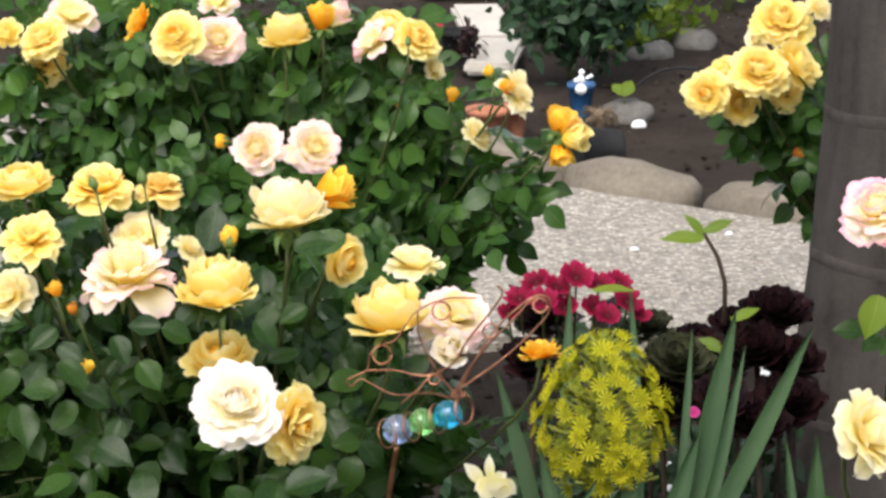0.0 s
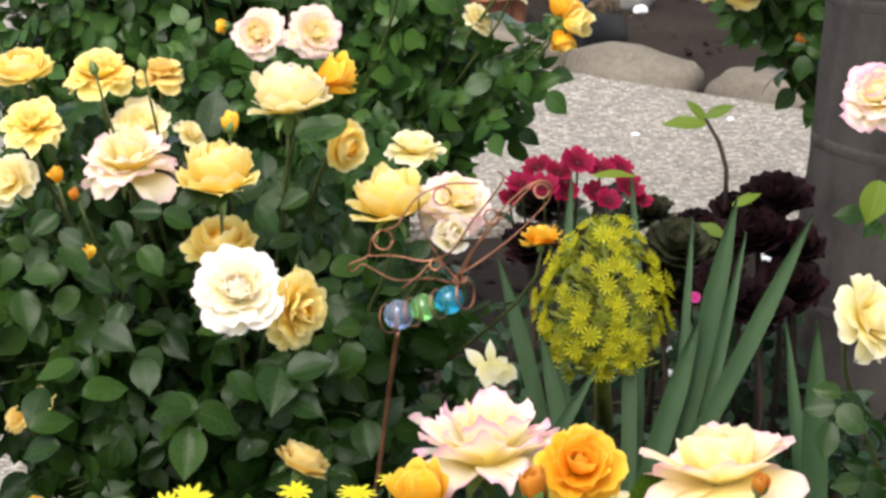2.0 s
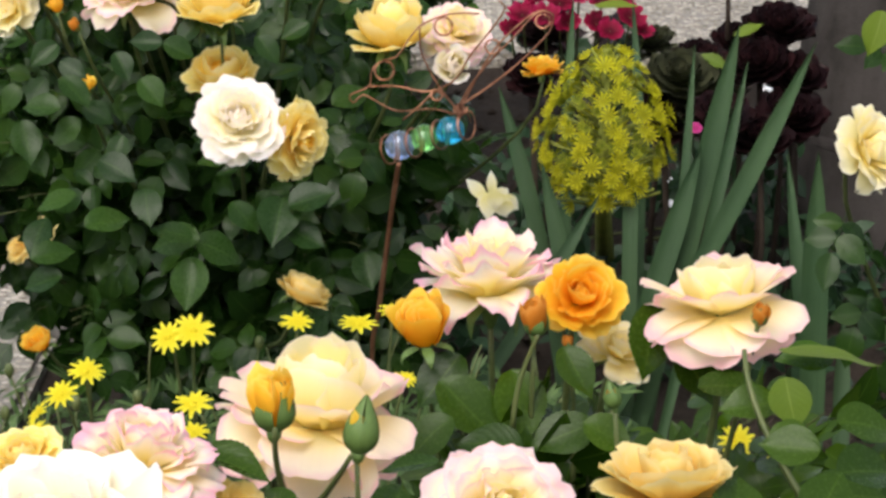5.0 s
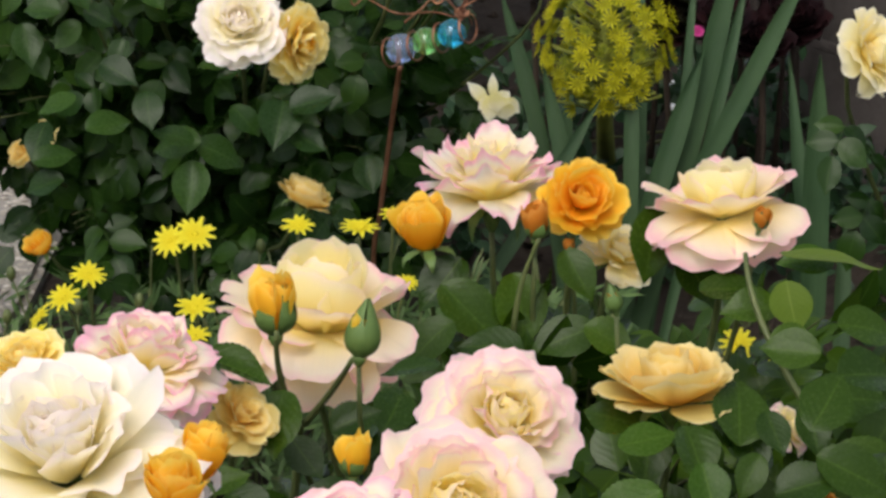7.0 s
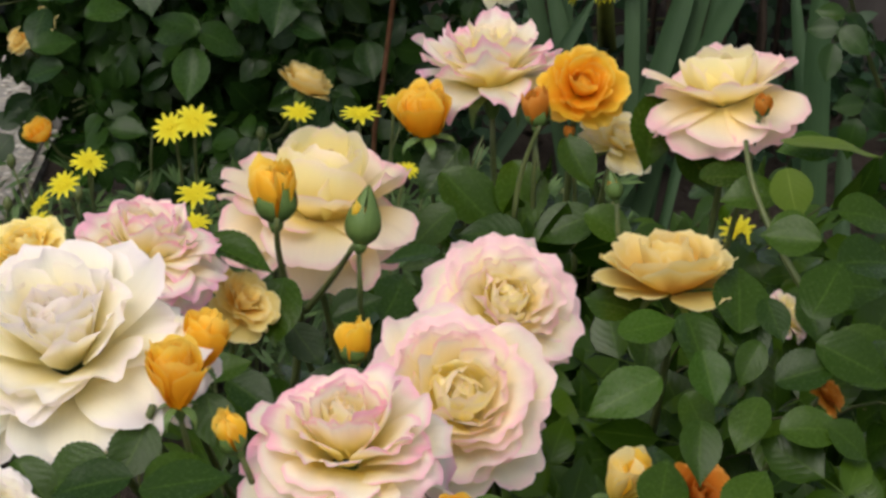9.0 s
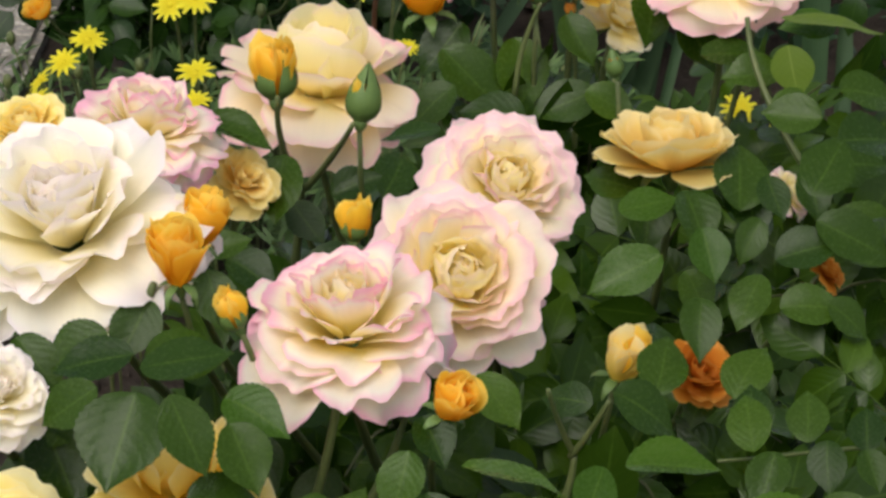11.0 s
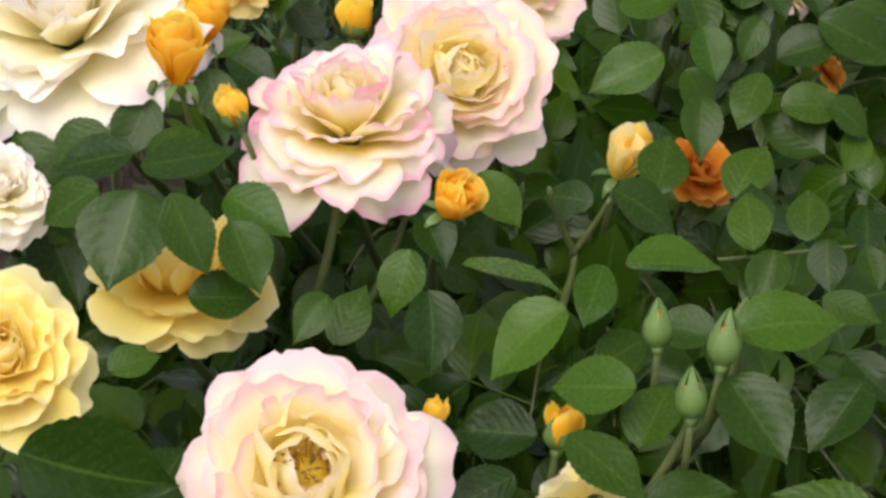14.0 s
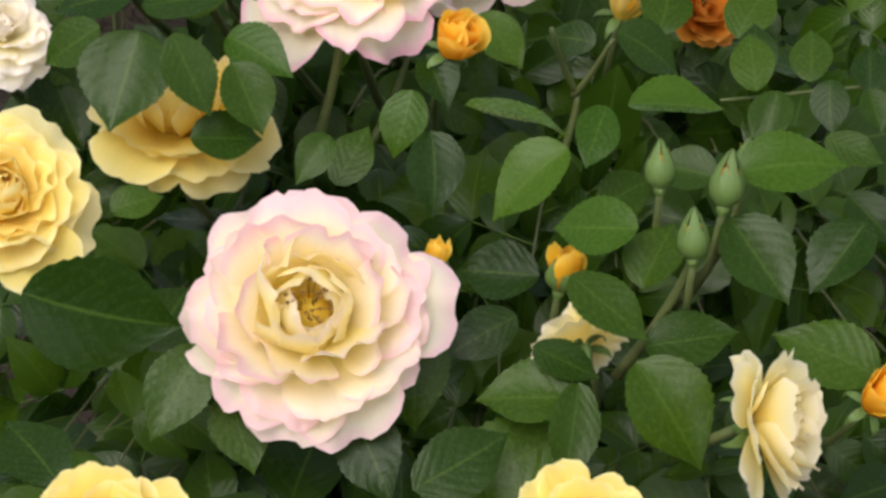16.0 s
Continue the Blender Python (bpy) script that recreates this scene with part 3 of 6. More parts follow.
def box_slab(name, x0, x1, y0, y1, z0, z1, mat, label):
    bm = bmesh.new()
    bmesh.ops.create_cube(bm, size=1.0)
    for v in bm.verts:
        v.co = Vector((x0 + (v.co.x + 0.5) * (x1 - x0), y0 + (v.co.y + 0.5) * (y1 - y0), z0 + (v.co.z + 0.5) * (z1 - z0)))
    bmesh.ops.bevel(bm, geom=bm.edges[:], offset=0.012, segments=2, affect="EDGES")
    me = bpy.data.meshes.new(name)
    bm.to_mesh(me)
    bm.free()
    me.materials.append(mat)
    return tagged(new(name, me), label, "path", kind="structure")


def prism(name, outline, z0, z1, mat, label):
    """A slab with the given outline, its upper edge eased."""
    bm = bmesh.new()
    top = bm.faces.new([bm.verts.new((x, y, z1)) for x, y in outline])
    low = bmesh.ops.extrude_face_region(bm, geom=[top])
    for v in low["geom"]:
        if isinstance(v, bmesh.types.BMVert):
            v.co.z = z0
    bmesh.ops.recalc_face_normals(bm, faces=bm.faces[:])
    bmesh.ops.bevel(bm, geom=[e for e in bm.edges if all(v.co.z > z1 - 0.001 for v in e.verts)], offset=0.012, segments=2, affect="EDGES")
    me = bpy.data.meshes.new(name)
    bm.to_mesh(me)
    bm.free()
    me.materials.append(mat)
    return tagged(new(name, me), label, "path", kind="structure")


# the far kerb of the path runs askew, the side path joins it at the left
prism("pavement", [(-3.2, 5.75), (1.9, 5.75), (1.9, 5.97), (-2.4, 9.30), (-3.2, 9.30)], -0.10, 0.035, AGGREGATE, "pale exposed aggregate concrete garden path")
prism("pavement_side", [(-3.2, 3.7), (-0.60, 3.7), (-0.57, 4.4), (-0.57, 5.745), (-3.2, 5.745)], -0.10, 0.035, AGGREGATE, "pale exposed aggregate side path")


def stone(place, size, turn, seed, mat=None, label="worn tan stone edging the garden path", category="stone"):
    me = pebble(size, seed, square=0.78 if size[0] > 0.1 else 0.9)
    me.materials.append(mat or STONE)
    ob = new("edging_stone", me)
    ob.matrix_basis = pose(*place, 0, 0, turn)
    return tagged(ob, label, category, "stones in the bed")


stone((0.46, 7.158, 0.025), (0.195, 0.075, 0.080), -37.8, 1.0)
stone((0.79, 6.917, 0.025), (0.170, 0.075, 0.078), -36.8, 2.0)
stone((1.212, 6.589, 0.03), (0.205, 0.075, 0.080), -34.8, 3.0)
stone((1.599, 6.289, 0.03), (0.216, 0.075, 0.085), -36.8, 3.7)
stone((0.133, 7.425, 0.03), (0.228, 0.075, 0.090), -38.8, 4.4)
stone((-0.254, 7.725, 0.03), (0.205, 0.075, 0.080), -40.8, 5.1)
stone((-0.641, 8.025, 0.03), (0.216, 0.075, 0.085), -42.8, 5.8)
stone((-1.028, 8.325, 0.03), (0.228, 0.075, 0.090), -44.8, 6.5)
stone((-0.567, 4.222, 0), (0.045, 0.06, 0.075), 10, 5.3, STONE_GREY, "grey stone block edging the side path")


# ---- palm trunk ----
def palm_trunk():
    def girth(z):
        return 0.155 + 0.10 * math.exp(-z / 0.42) + 0.04 * math.exp(-z / 0.10)

    def rough(p):
        k = 1 + 0.05 * noise.noise(Vector((p[0] * 5, p[1] * 5, p[2] * 2))) + 0.012 * noise.noise(Vector((p[0] * 30, p[1] * 30, p[2] * 7)))
        return (p[0] * k, p[1] * k, p[2])

    prof = [(girth(max(z, 0)), z) for z in np.arange(-0.05, 3.2, 0.02)] + [(0.08, 3.2), (0.0, 3.2)]
    v, f = lathe(prof, 56)
    ob = new("palm_trunk", mesh_of("palm_trunk", [rough(p) for p in v], f, BARK))
    ob.location = (0.80, 4.75, 0)
    tagged(ob, "grey ringed palm trunk flaring at its base", "palm trunk")
    for k, z in enumerate((0.20, 0.46, 0.70, 0.92, 1.16, 1.42, 1.75, 2.1, 2.5)):
        v, f = lathe([(girth(z - 0.02) - 0.004, z - 0.022), (girth(z - 0.01) + 0.0012, z - 0.012), (girth(z) + 0.0016, z + 0.003), (girth(z + 0.01) - 0.004, z + 0.012)], 56)
        v = [rough((x, y, zz + 0.012 * noise.noise(Vector((x * 6, y * 6, k))))) for x, y, zz in v]
        child("ring_scar", mesh_of("ring_scar", v, f, SCAR), ob, label="dark rough leaf scar")


SCAR = speckled("leaf_scar", (0.032, 0.027, 0.025), (0.075, 0.066, 0.061), 40, 0.9, 0.1, 0.9, 0.004)
palm_trunk()


def cane(bush, places, thick):
    """A bare stem through the given places."""
    home = Vector(bush.location)
    p = [Vector(q) - home for q in places]
    v, f = tube(bezier(p[0], p[1], p[2], p[3], 10), [thick * (0.8 + 0.04 * k) for k in range(11)], 7)
    child("cane", mesh_of("cane", v, f, STEM), bush)


# ---- the rose bush behind ----
back = rose_bush("tall yellow and blush rose bush in full bloom", (-0.25, 5.2),
                 [(-0.55, 4.85, 0.66, 0.24, 0.14, 0.20), (-0.24, 4.82, 0.62, 0.24, 0.14, 0.22), (0.02, 4.85, 0.55, 0.16, 0.12, 0.17), (-0.30, 4.80, 0.48, 0.34, 0.14, 0.16), (0.07, 4.9, 0.53, 0.08, 0.10, 0.07),
                  (-0.62, 4.9, 0.72, 0.16, 0.12, 0.14), (-0.1, 4.9, 0.70, 0.18, 0.1, 0.12), (-0.06, 4.85, 0.46, 0.12, 0.1, 0.14),
                  (0.05, 4.8, 0.57, 0.14, 0.1, 0.10), (-0.62, 4.8, 0.5, 0.2, 0.1, 0.2),
                  (*(-0.139, 4.881, 0.725), 0.13, 0.10, 0.05), (*(-0.444, 4.911, 0.72), 0.20, 0.10, 0.05), (*(-0.634, 4.905, 0.697), 0.14, 0.10, 0.06), (*(-0.035, 4.845, 0.703), 0.06, 0.08, 0.05),
                  (-0.30, 5.02, 0.80, 0.22, 0.08, 0.05), (-0.62, 5.02, 0.80, 0.18, 0.08, 0.06), (-0.12, 5.0, 0.78, 0.12, 0.08, 0.05), (-0.44, 5.05, 0.84, 0.30, 0.06, 0.04), (-0.74, 4.95, 0.62, 0.10, 0.10, 0.18)],
                 215, 21, 0.98, spacing=0.050, nearest=165, green=LEAF_COOL)
bloom(back, (-0.717, 4.849, 0.804), (-0.33, -0.62, 0.71), 0.0579, "cup", "yellow")
bloom(back, (-0.654, 4.827, 0.798), (-0.36, -0.56, 0.75), 0.0915, "full", "yellow")
bloom(back, (-0.658, 4.886, 0.744), (0.12, -0.99, 0.11), 0.0830, "loose", "yellow")
bloom(back, (-0.609, 4.876, 0.831), (0.27, -0.33, 0.9), 0.0934, "loose", "blush")
bloom(back, (-0.505, 4.902, 0.811), (-0.91, -0.14, 0.39), 0.0717, "cup", "gold")
bloom(back, (-0.432, 4.798, 0.807), (-0.15, -0.75, 0.64), 0.0962, "full", "yellow", "gold")
bloom(back, (-0.366, 4.846, 0.793), (0.15, -0.75, 0.64), 0.1009, "full", "blush")
bloom(back, (-0.374, 4.960, 0.840), (-0, -0.32, 0.95), 0.0801, "loose", "blush")
bloom(back, (-0.255, 4.850, 0.809), (0, 0, 1), 0.0915, "dome", "yellow", None, 1.5)
bloom(back, (-0.196, 4.855, 0.831), (-0.1, -0.09, 0.99), 0.0467, "half", "gold")
bloom(back, (-0.17, 4.905, 0.826), (0.6, -0.18, 0.78), 0.0467, "half", "pink")
bloom(back, (-0.113, 4.846, 0.791), (-0.61, -0.35, 0.71), 0.0859, "loose", "pink")
bloom(back, (-0.086, 4.882, 0.816), (-0, -0.32, 0.95), 0.0752, "dome", "yellow")
bloom(back, (-0.037, 4.846, 0.795), (0.46, -0.53, 0.71), 0.0915, "full", "yellow", "gold")
bloom(back, (-0.009, 4.884, 0.737), (0.86, -0.35, 0.38), 0.0585, "loose", "cream")
bloom(back, (-0.058, 4.869, 0.675), (0.91, -0.35, 0.22), 0.0547, "cup", "yellow")
bloom(back, (-0.289, 4.608, 0.659), (-0.19, -0.85, 0.49), 0.0914, "full", "blush")
bloom(back, (-0.198, 4.608, 0.661), (0.19, -0.85, 0.49), 0.0950, "full", "blush")
bloom(back, (-0.352, 4.709, 0.649), (-0.99, -0.07, 0.12), 0.0165, "bud", "gold")
bloom(back, (0.082, 4.833, 0.74), (-0.48, 0.11, 0.87), 0.0168, "bud", "gold")
bloom(back, (0.021, 4.824, 0.704), (0.2, 0.13, 0.97), 0.0243, "half", "gold")
bloom(back, (0.128, 4.727, 0.728), (0.8, -0.45, 0.4), 0.0878, "flare", "cream")
bloom(back, (0.107, 4.709, 0.738), (-0.31, -0.43, 0.85), 0.0275, "half", "gold")
bloom(back, (0.196, 4.716, 0.683), (0.23, -0.12, 0.97), 0.0604, "half", "gold", None, 0.7)
bloom(back, (0.221, 4.690, 0.661), (0.84, -0.41, 0.35), 0.0492, "half", "yellow")
bloom(back, (0.197, 4.702, 0.627), (0.3, -0.5, -0.81), 0.0439, "half", "gold")
bloom(back, (0.063, 4.809, 0.643), (0.62, -0.34, 0.71), 0.0654, "loose", "cream")
bloom(back, (-0.05, 4.647, 0.822), (-0.1, 0.13, 0.99), 0.0108, "tight", "orange")
bloom(back, (-0.064, 4.881, 0.728), (-0.62, -0.48, 0.62), 0.0523, "loose", "blush")
bloom(back, (-0.257, 4.888, 0.753), (0, 0.14, 0.99), 0.0112, "tight", "gold")

# ---- the rose bush beyond the trunk ----
side = rose_bush("yellow rose bush beside a palm trunk", (0.98, 5.45),
                 [(0.69, 5.3, 0.63, 0.08, 0.10, 0.09), (0.74, 5.35, 0.53, 0.08, 0.10, 0.07), (0.62, 5.3, 0.60, 0.05, 0.06, 0.05), (0.66, 5.28, 0.50, 0.06, 0.08, 0.05), (0.70, 5.25, 0.44, 0.06, 0.08, 0.05), (0.60, 5.12, 0.60, 0.06, 0.05, 0.04), (0.66, 5.12, 0.54, 0.06, 0.05, 0.05), (0.56, 5.10, 0.64, 0.05, 0.04, 0.03)], 66, 22, 0.95, green=LEAF_COOL)
bloom(side, (0.599, 5.149, 0.775), (-0, -0.59, 0.81), 0.1170, "full", "yellow")
bloom(side, (0.459, 5.02, 0.668), (-0.37, -0.9, 0.22), 0.0894, "full", "yellow", "gold")
bloom(side, (0.498, 5.078, 0.695), (-0.33, -0.35, 0.88), 0.0924, "cup", "yellow")
bloom(side, (0.549, 5.03, 0.708), (-0, -0.64, 0.77), 0.1167, "full", "yellow")
bloom(side, (0.626, 5.082, 0.712), (0.65, -0.4, 0.65), 0.0972, "cup", "yellow")
bloom(side, (0.525, 5.066, 0.642), (0.35, -0.93, 0.1), 0.0778, "cup", "yellow")
bloom(side, (0.607, 5.121, 0.657), (0.28, -0.73, 0.62), 0.0817, "loose", "yellow")
bloom(side, (0.563, 5.191, 0.735), (-0.68, -0.6, 0.42), 0.0583, "loose", "cream")
bloom(side, (0.666, 5.155, 0.8), (0.27, -0.5, 0.82), 0.0583, "loose", "cream")
bloom(side, (0.63, 5.094, 0.546), (0.27, -0.5, 0.82), 0.0253, "half", "orange")

# ---- the rose bush in the middle ----
middle = rose_bush("dense yellow and cream rose bush in full bloom", (-0.28, 4.0),
                   [(-0.46, 3.58, 0.52, 0.20, 0.12, 0.14), (-0.28, 3.55, 0.50, 0.22, 0.12, 0.16), (-0.12, 3.58, 0.46, 0.16, 0.12, 0.15), (-0.34, 3.52, 0.34, 0.22, 0.12, 0.13),
                    (-0.13, 3.55, 0.33, 0.13, 0.12, 0.13), (-0.48, 3.66, 0.68, 0.16, 0.10, 0.09), (-0.18, 3.66, 0.64, 0.18, 0.10, 0.08), (-0.26, 3.55, 0.22, 0.22, 0.1, 0.10), (-0.06, 3.6, 0.52, 0.07, 0.1, 0.08), (-0.56, 3.5, 0.48, 0.12, 0.1, 0.10), (-0.60, 3.55, 0.54, 0.10, 0.1, 0.10)],
                   215, 23, 1.0, nearest=250, green=LEAF_DEEP)
bloom(middle, (-0.509, 3.521, 0.842), (-0.11, -0.22, 0.97), 0.0837, "dome", "yellow")
bloom(middle, (-0.482, 3.407, 0.798), (0.1, -0.5, 0.86), 0.0881, "flare", "yellow")
bloom(middle, (-0.516, 3.44, 0.719), (-0.41, -0.7, 0.59), 0.0744, "loose", "cream")
bloom(middle, (-0.414, 3.518, 0.828), (-0.05, -0.2, 0.98), 0.0906, "fall", "yellow")
bloom(middle, (-0.341, 3.537, 0.825), (0.1, -0.15, 0.98), 0.0662, "fall", "buff", "gold")
bloom(middle, (-0.409, 3.422, 0.858), (-0.31, 0.02, 0.95), 0.0120, "tight", "orange")
bloom(middle, (-0.351, 3.423, 0.865), (-0.21, 0.02, 0.98), 0.0133, "tight", "orange")
bloom(middle, (-0.366, 3.505, 0.773), (-0, -0.46, 0.89), 0.0824, "loose", "cream")
bloom(middle, (-0.369, 3.394, 0.745), (-0.05, -0.12, 0.99), 0.1228, "fall", "blush", None, 1.1)
bloom(middle, (-0.258, 3.347, 0.759), (-0.03, 0.06, 1), 0.1013, "dome", "yellow", None, 1.5)
bloom(middle, (-0.303, 3.521, 0.756), (0.65, -0.23, 0.72), 0.0480, "loose", "cream")
bloom(middle, (-0.252, 3.456, 0.785), (0, 0.14, 0.99), 0.0189, "bud", "gold")
bloom(middle, (-0.432, 3.387, 0.714), (-0.44, -0.01, 0.9), 0.0113, "bud", "orange")
bloom(middle, (-0.454, 3.393, 0.737), (-0.21, 0.02, 0.98), 0.0187, "half", "gold")
bloom(middle, (-0.411, 3.323, 0.66), (-0.1, 0.13, 0.99), 0.0145, "bud", "gold")
bloom(middle, (-0.183, 3.465, 0.826), (0, 0.06, 1), 0.1029, "dome", "cream", "blush", 1.55)
bloom(middle, (-0.125, 3.517, 0.829), (0.83, -0.08, 0.55), 0.0535, "half", "gold")
bloom(middle, (-0.110, 3.448, 0.756), (0.69, -0.72, -0.06), 0.0636, "dome", "yellow", "gold")
bloom(middle, (-0.030, 3.546, 0.732), (0.1, -0.09, 0.99), 0.0765, "loose", "cream")
bloom(middle, (-0.059, 3.339, 0.729), (-0.03, 0.06, 1), 0.1013, "dome", "yellow", None, 1.5)
bloom(middle, (0.019, 3.384, 0.703), (0.2, -0.5, 0.84), 0.0908, "fall", "blush")
bloom(middle, (0.013, 3.299, 0.69), (-0, -0.91, 0.42), 0.0424, "half", "white", None, 0.7)
bloom(middle, (0.120, 3.423, 0.654), (-0.05, 0.3, 0.95), 0.0555, "cup", "gold", None, 1.1)
bloom(middle, (-0.260, 3.375, 0.662), (-0.11, -0.27, 0.96), 0.0921, "dome", "yellow", "gold")
bloom(middle, (-0.230, 3.217, 0.648), (0, -0.72, 0.69), 0.1138, "full", "white")
bloom(middle, (-0.164, 3.24, 0.617), (0.8, -0.6, 0.04), 0.0966, "full", "yellow", "gold")
bloom(middle, (-0.155, 3.203, 0.451), (0.5, 0.15, 0.85), 0.0739, "dome", "buff", None, 1.1)
bloom(middle, (-0.478, 3.279, 0.358), (-0.51, -0.4, 0.76), 0.0374, "half", "gold", None, 0.7)
bloom(middle, (-0.499, 3.488, 0.424), (-0.6, -0.58, 0.56), 0.0466, "loose", "buff")
bloom(middle, (-0.523, 3.462, 0.408), (-0.6, -0.58, 0.56), 0.0395, "loose", "buff")
leaf(middle, (-0.286, 3.185, 0.462), (-0, -0.83, 0.56), (-0, -0.48, -0.88), 0.0644)
leaf(middle, (-0.307, 3.22, 0.505), (-0.18, -0.71, 0.68), (-0.96, -0.12, 0.24), 0.0616)
leaf(middle, (-0.255, 3.217, 0.495), (0.18, -0.71, 0.68), (0.98, -0.22, -0.03), 0.0583)
leaf(middle, (-0.458, 3.302, 0.701), (0.09, -0.76, 0.64), (-0.74, -0.39, -0.55), 0.0404)
leaf(middle, (-0.423, 3.279, 0.69), (-0.18, -0.75, 0.63), (0.84, -0.35, -0.41), 0.0382)
leaf(middle, (-0.468, 3.292, 0.66), (0.18, -0.75, 0.63), (-0.52, -0.39, -0.76), 0.0417)
leaf(middle, (-0.394, 3.267, 0.64), (0.09, -0.76, 0.64), (0.91, -0.3, -0.28), 0.0395)
leaf(middle, (-0.43, 3.243, 0.627), (-0.09, -0.76, 0.64), (-0.79, -0.35, -0.5), 0.0432)
leaf(middle, (-0.367, 3.299, 0.688), (0.18, -0.75, 0.63), (0.52, -0.4, -0.76), 0.0398)
leaf(middle, (-0.341, 3.305, 0.714), (-0.09, -0.76, 0.64), (-0.96, -0.2, 0.17), 0.0404)
leaf(middle, (-0.332, 3.273, 0.665), (0.09, -0.76, 0.64), (0.64, -0.38, -0.67), 0.0421)
leaf(middle, (-0.302, 3.303, 0.707), (0.18, -0.75, 0.63), (0.95, -0.26, -0.16), 0.0398)
leaf(middle, (-0.294, 3.327, 0.721), (-0.18, -0.75, 0.63), (-0.69, -0.38, -0.62), 0.0367)
leaf(middle, (-0.201, 3.303, 0.707), (0.09, -0.76, 0.64), (0.52, -0.4, -0.76), 0.0404)
leaf(middle, (-0.17, 3.337, 0.719), (-0.18, -0.75, 0.63), (-0.84, -0.35, -0.41), 0.0388)
leaf(middle, (-0.372, 3.238, 0.605), (-0, -0.77, 0.64), (-0.4, -0.4, -0.82), 0.0399)
leaf(middle, (-0.465, 3.254, 0.586), (0.18, -0.75, 0.63), (0.52, -0.4, -0.76), 0.0402)
leaf(middle, (-0.274, 3.507, 0.787), (-0, -0.91, 0.42), (0.2, 0.13, 0.97), 0.0652)
leaf(middle, (-0.135, 3.405, 0.79), (0.08, -0.71, 0.7), (-0.91, -0.3, -0.28), 0.0534)
leaf(middle, (-0.378, 3.193, 0.536), (0.13, -0.52, 0.84), (0.90, 0.41, 0.11), 0.0586)
leaf(middle, (-0.441, 3.218, 0.552), (-0.21, -0.49, 0.84), (-0.95, -0.11, -0.30), 0.0483)
leaf(middle, (-0.334, 3.178, 0.558), (-0.06, -0.56, 0.82), (0.06, -0.83, -0.56), 0.0503)
leaf(middle, (-0.306, 3.180, 0.527), (0.22, -0.47, 0.86), (-0.95, 0.11, 0.30), 0.0511)
leaf(middle, (-0.223, 3.175, 0.546), (0.23, -0.60, 0.77), (0.64, -0.50, -0.58), 0.0472)
leaf(middle, (-0.184, 3.165, 0.546), (0.13, -0.52, 0.84), (-0.11, -0.85, -0.51), 0.0658)
leaf(middle, (-0.146, 3.171, 0.570), (-0.21, -0.58, 0.79), (0.94, 0.09, 0.32), 0.0571)
leaf(middle, (-0.153, 3.169, 0.524), (0.10, -0.65, 0.75), (0.90, -0.26, -0.35), 0.0483)
leaf(middle, (-0.088, 3.367, 0.414), (-0.01, -0.64, 0.77), (0.20, -0.75, -0.62), 0.0537)
leaf(middle, (-0.454, 3.227, 0.660), (0.00, -0.56, 0.83), (-0.99, 0.11, 0.07), 0.0450)
leaf(middle, (-0.416, 3.232, 0.678), (0.22, -0.51, 0.83), (0.68, -0.53, -0.50), 0.0485)
leaf(middle, (-0.368, 3.209, 0.595), (-0.26, -0.61, 0.74), (0.85, -0.51, -0.12), 0.0505)
leaf(middle, (-0.473, 3.236, 0.617), (0.11, -0.65, 0.75), (0.27, -0.71, -0.65), 0.0562)
leaf(middle, (-0.466, 3.226, 0.505), (-0.11, -0.56, 0.82), (-0.31, -0.76, -0.57), 0.0561)
leaf(middle, (-0.444, 3.202, 0.493), (-0.02, -0.59, 0.81), (0.96, 0.21, 0.18), 0.0522)
leaf(middle, (-0.457, 3.194, 0.462), (-0.22, -0.59, 0.78), (-0.97, 0.02, -0.26), 0.0485)
leaf(middle, (-0.128, 3.404, 0.551), (0.14, -0.68, 0.72), (0.45, -0.61, -0.66), 0.0563)
leaf(middle, (-0.108, 3.422, 0.617), (0.00, -0.60, 0.80), (0.91, 0.33, 0.24), 0.0534)
leaf(middle, (-0.122, 3.392, 0.505), (-0.04, -0.66, 0.75), (-0.58, -0.60, -0.55), 0.0495)
leaf(middle, (-0.262, 3.331, 0.739), (-0.17, -0.61, 0.78), (-0.23, -0.74, -0.63), 0.0630)
leaf(middle, (-0.142, 3.309, 0.811), (-0.20, -0.50, 0.84), (0.97, 0.01, 0.23), 0.0519)
leaf(middle, (-0.060, 3.419, 0.604), (0.09, -0.63, 0.77), (0.83, -0.38, -0.40), 0.0464)

# ---- the rose bush at the right edge ----
# the last two clumps, out of view, are added to shade the lower trunk
edge = rose_bush("pink and cream rose bush in front of a palm trunk", (0.66, 3.35),
                 [(0.58, 3.1, 0.30, 0.12, 0.1, 0.12), (0.60, 3.15, 0.42, 0.10, 0.10, 0.14), (0.62, 3.2, 0.26, 0.12, 0.1, 0.12), (0.66, 3.15, 0.62, 0.06, 0.06, 0.12), (0.82, 3.7, 0.45, 0.14, 0.2, 0.2), (0.84, 4.1, 0.36, 0.12, 0.2, 0.2)], 40, 24, 1.05, green=LEAF_DEEP)
bloom(edge, (0.459, 3.023, 0.916), (-0.36, -0.56, 0.75), 0.0975, "full", "pink")
bloom(edge, (0.45, 2.969, 0.69), (0.74, -0.51, 0.43), 0.0975, "loose", "cream")
leaf(edge, (0.456, 2.997, 0.808), (0.09, -0.86, 0.5), (-0.19, -0.41, -0.89), 0.0473, True)

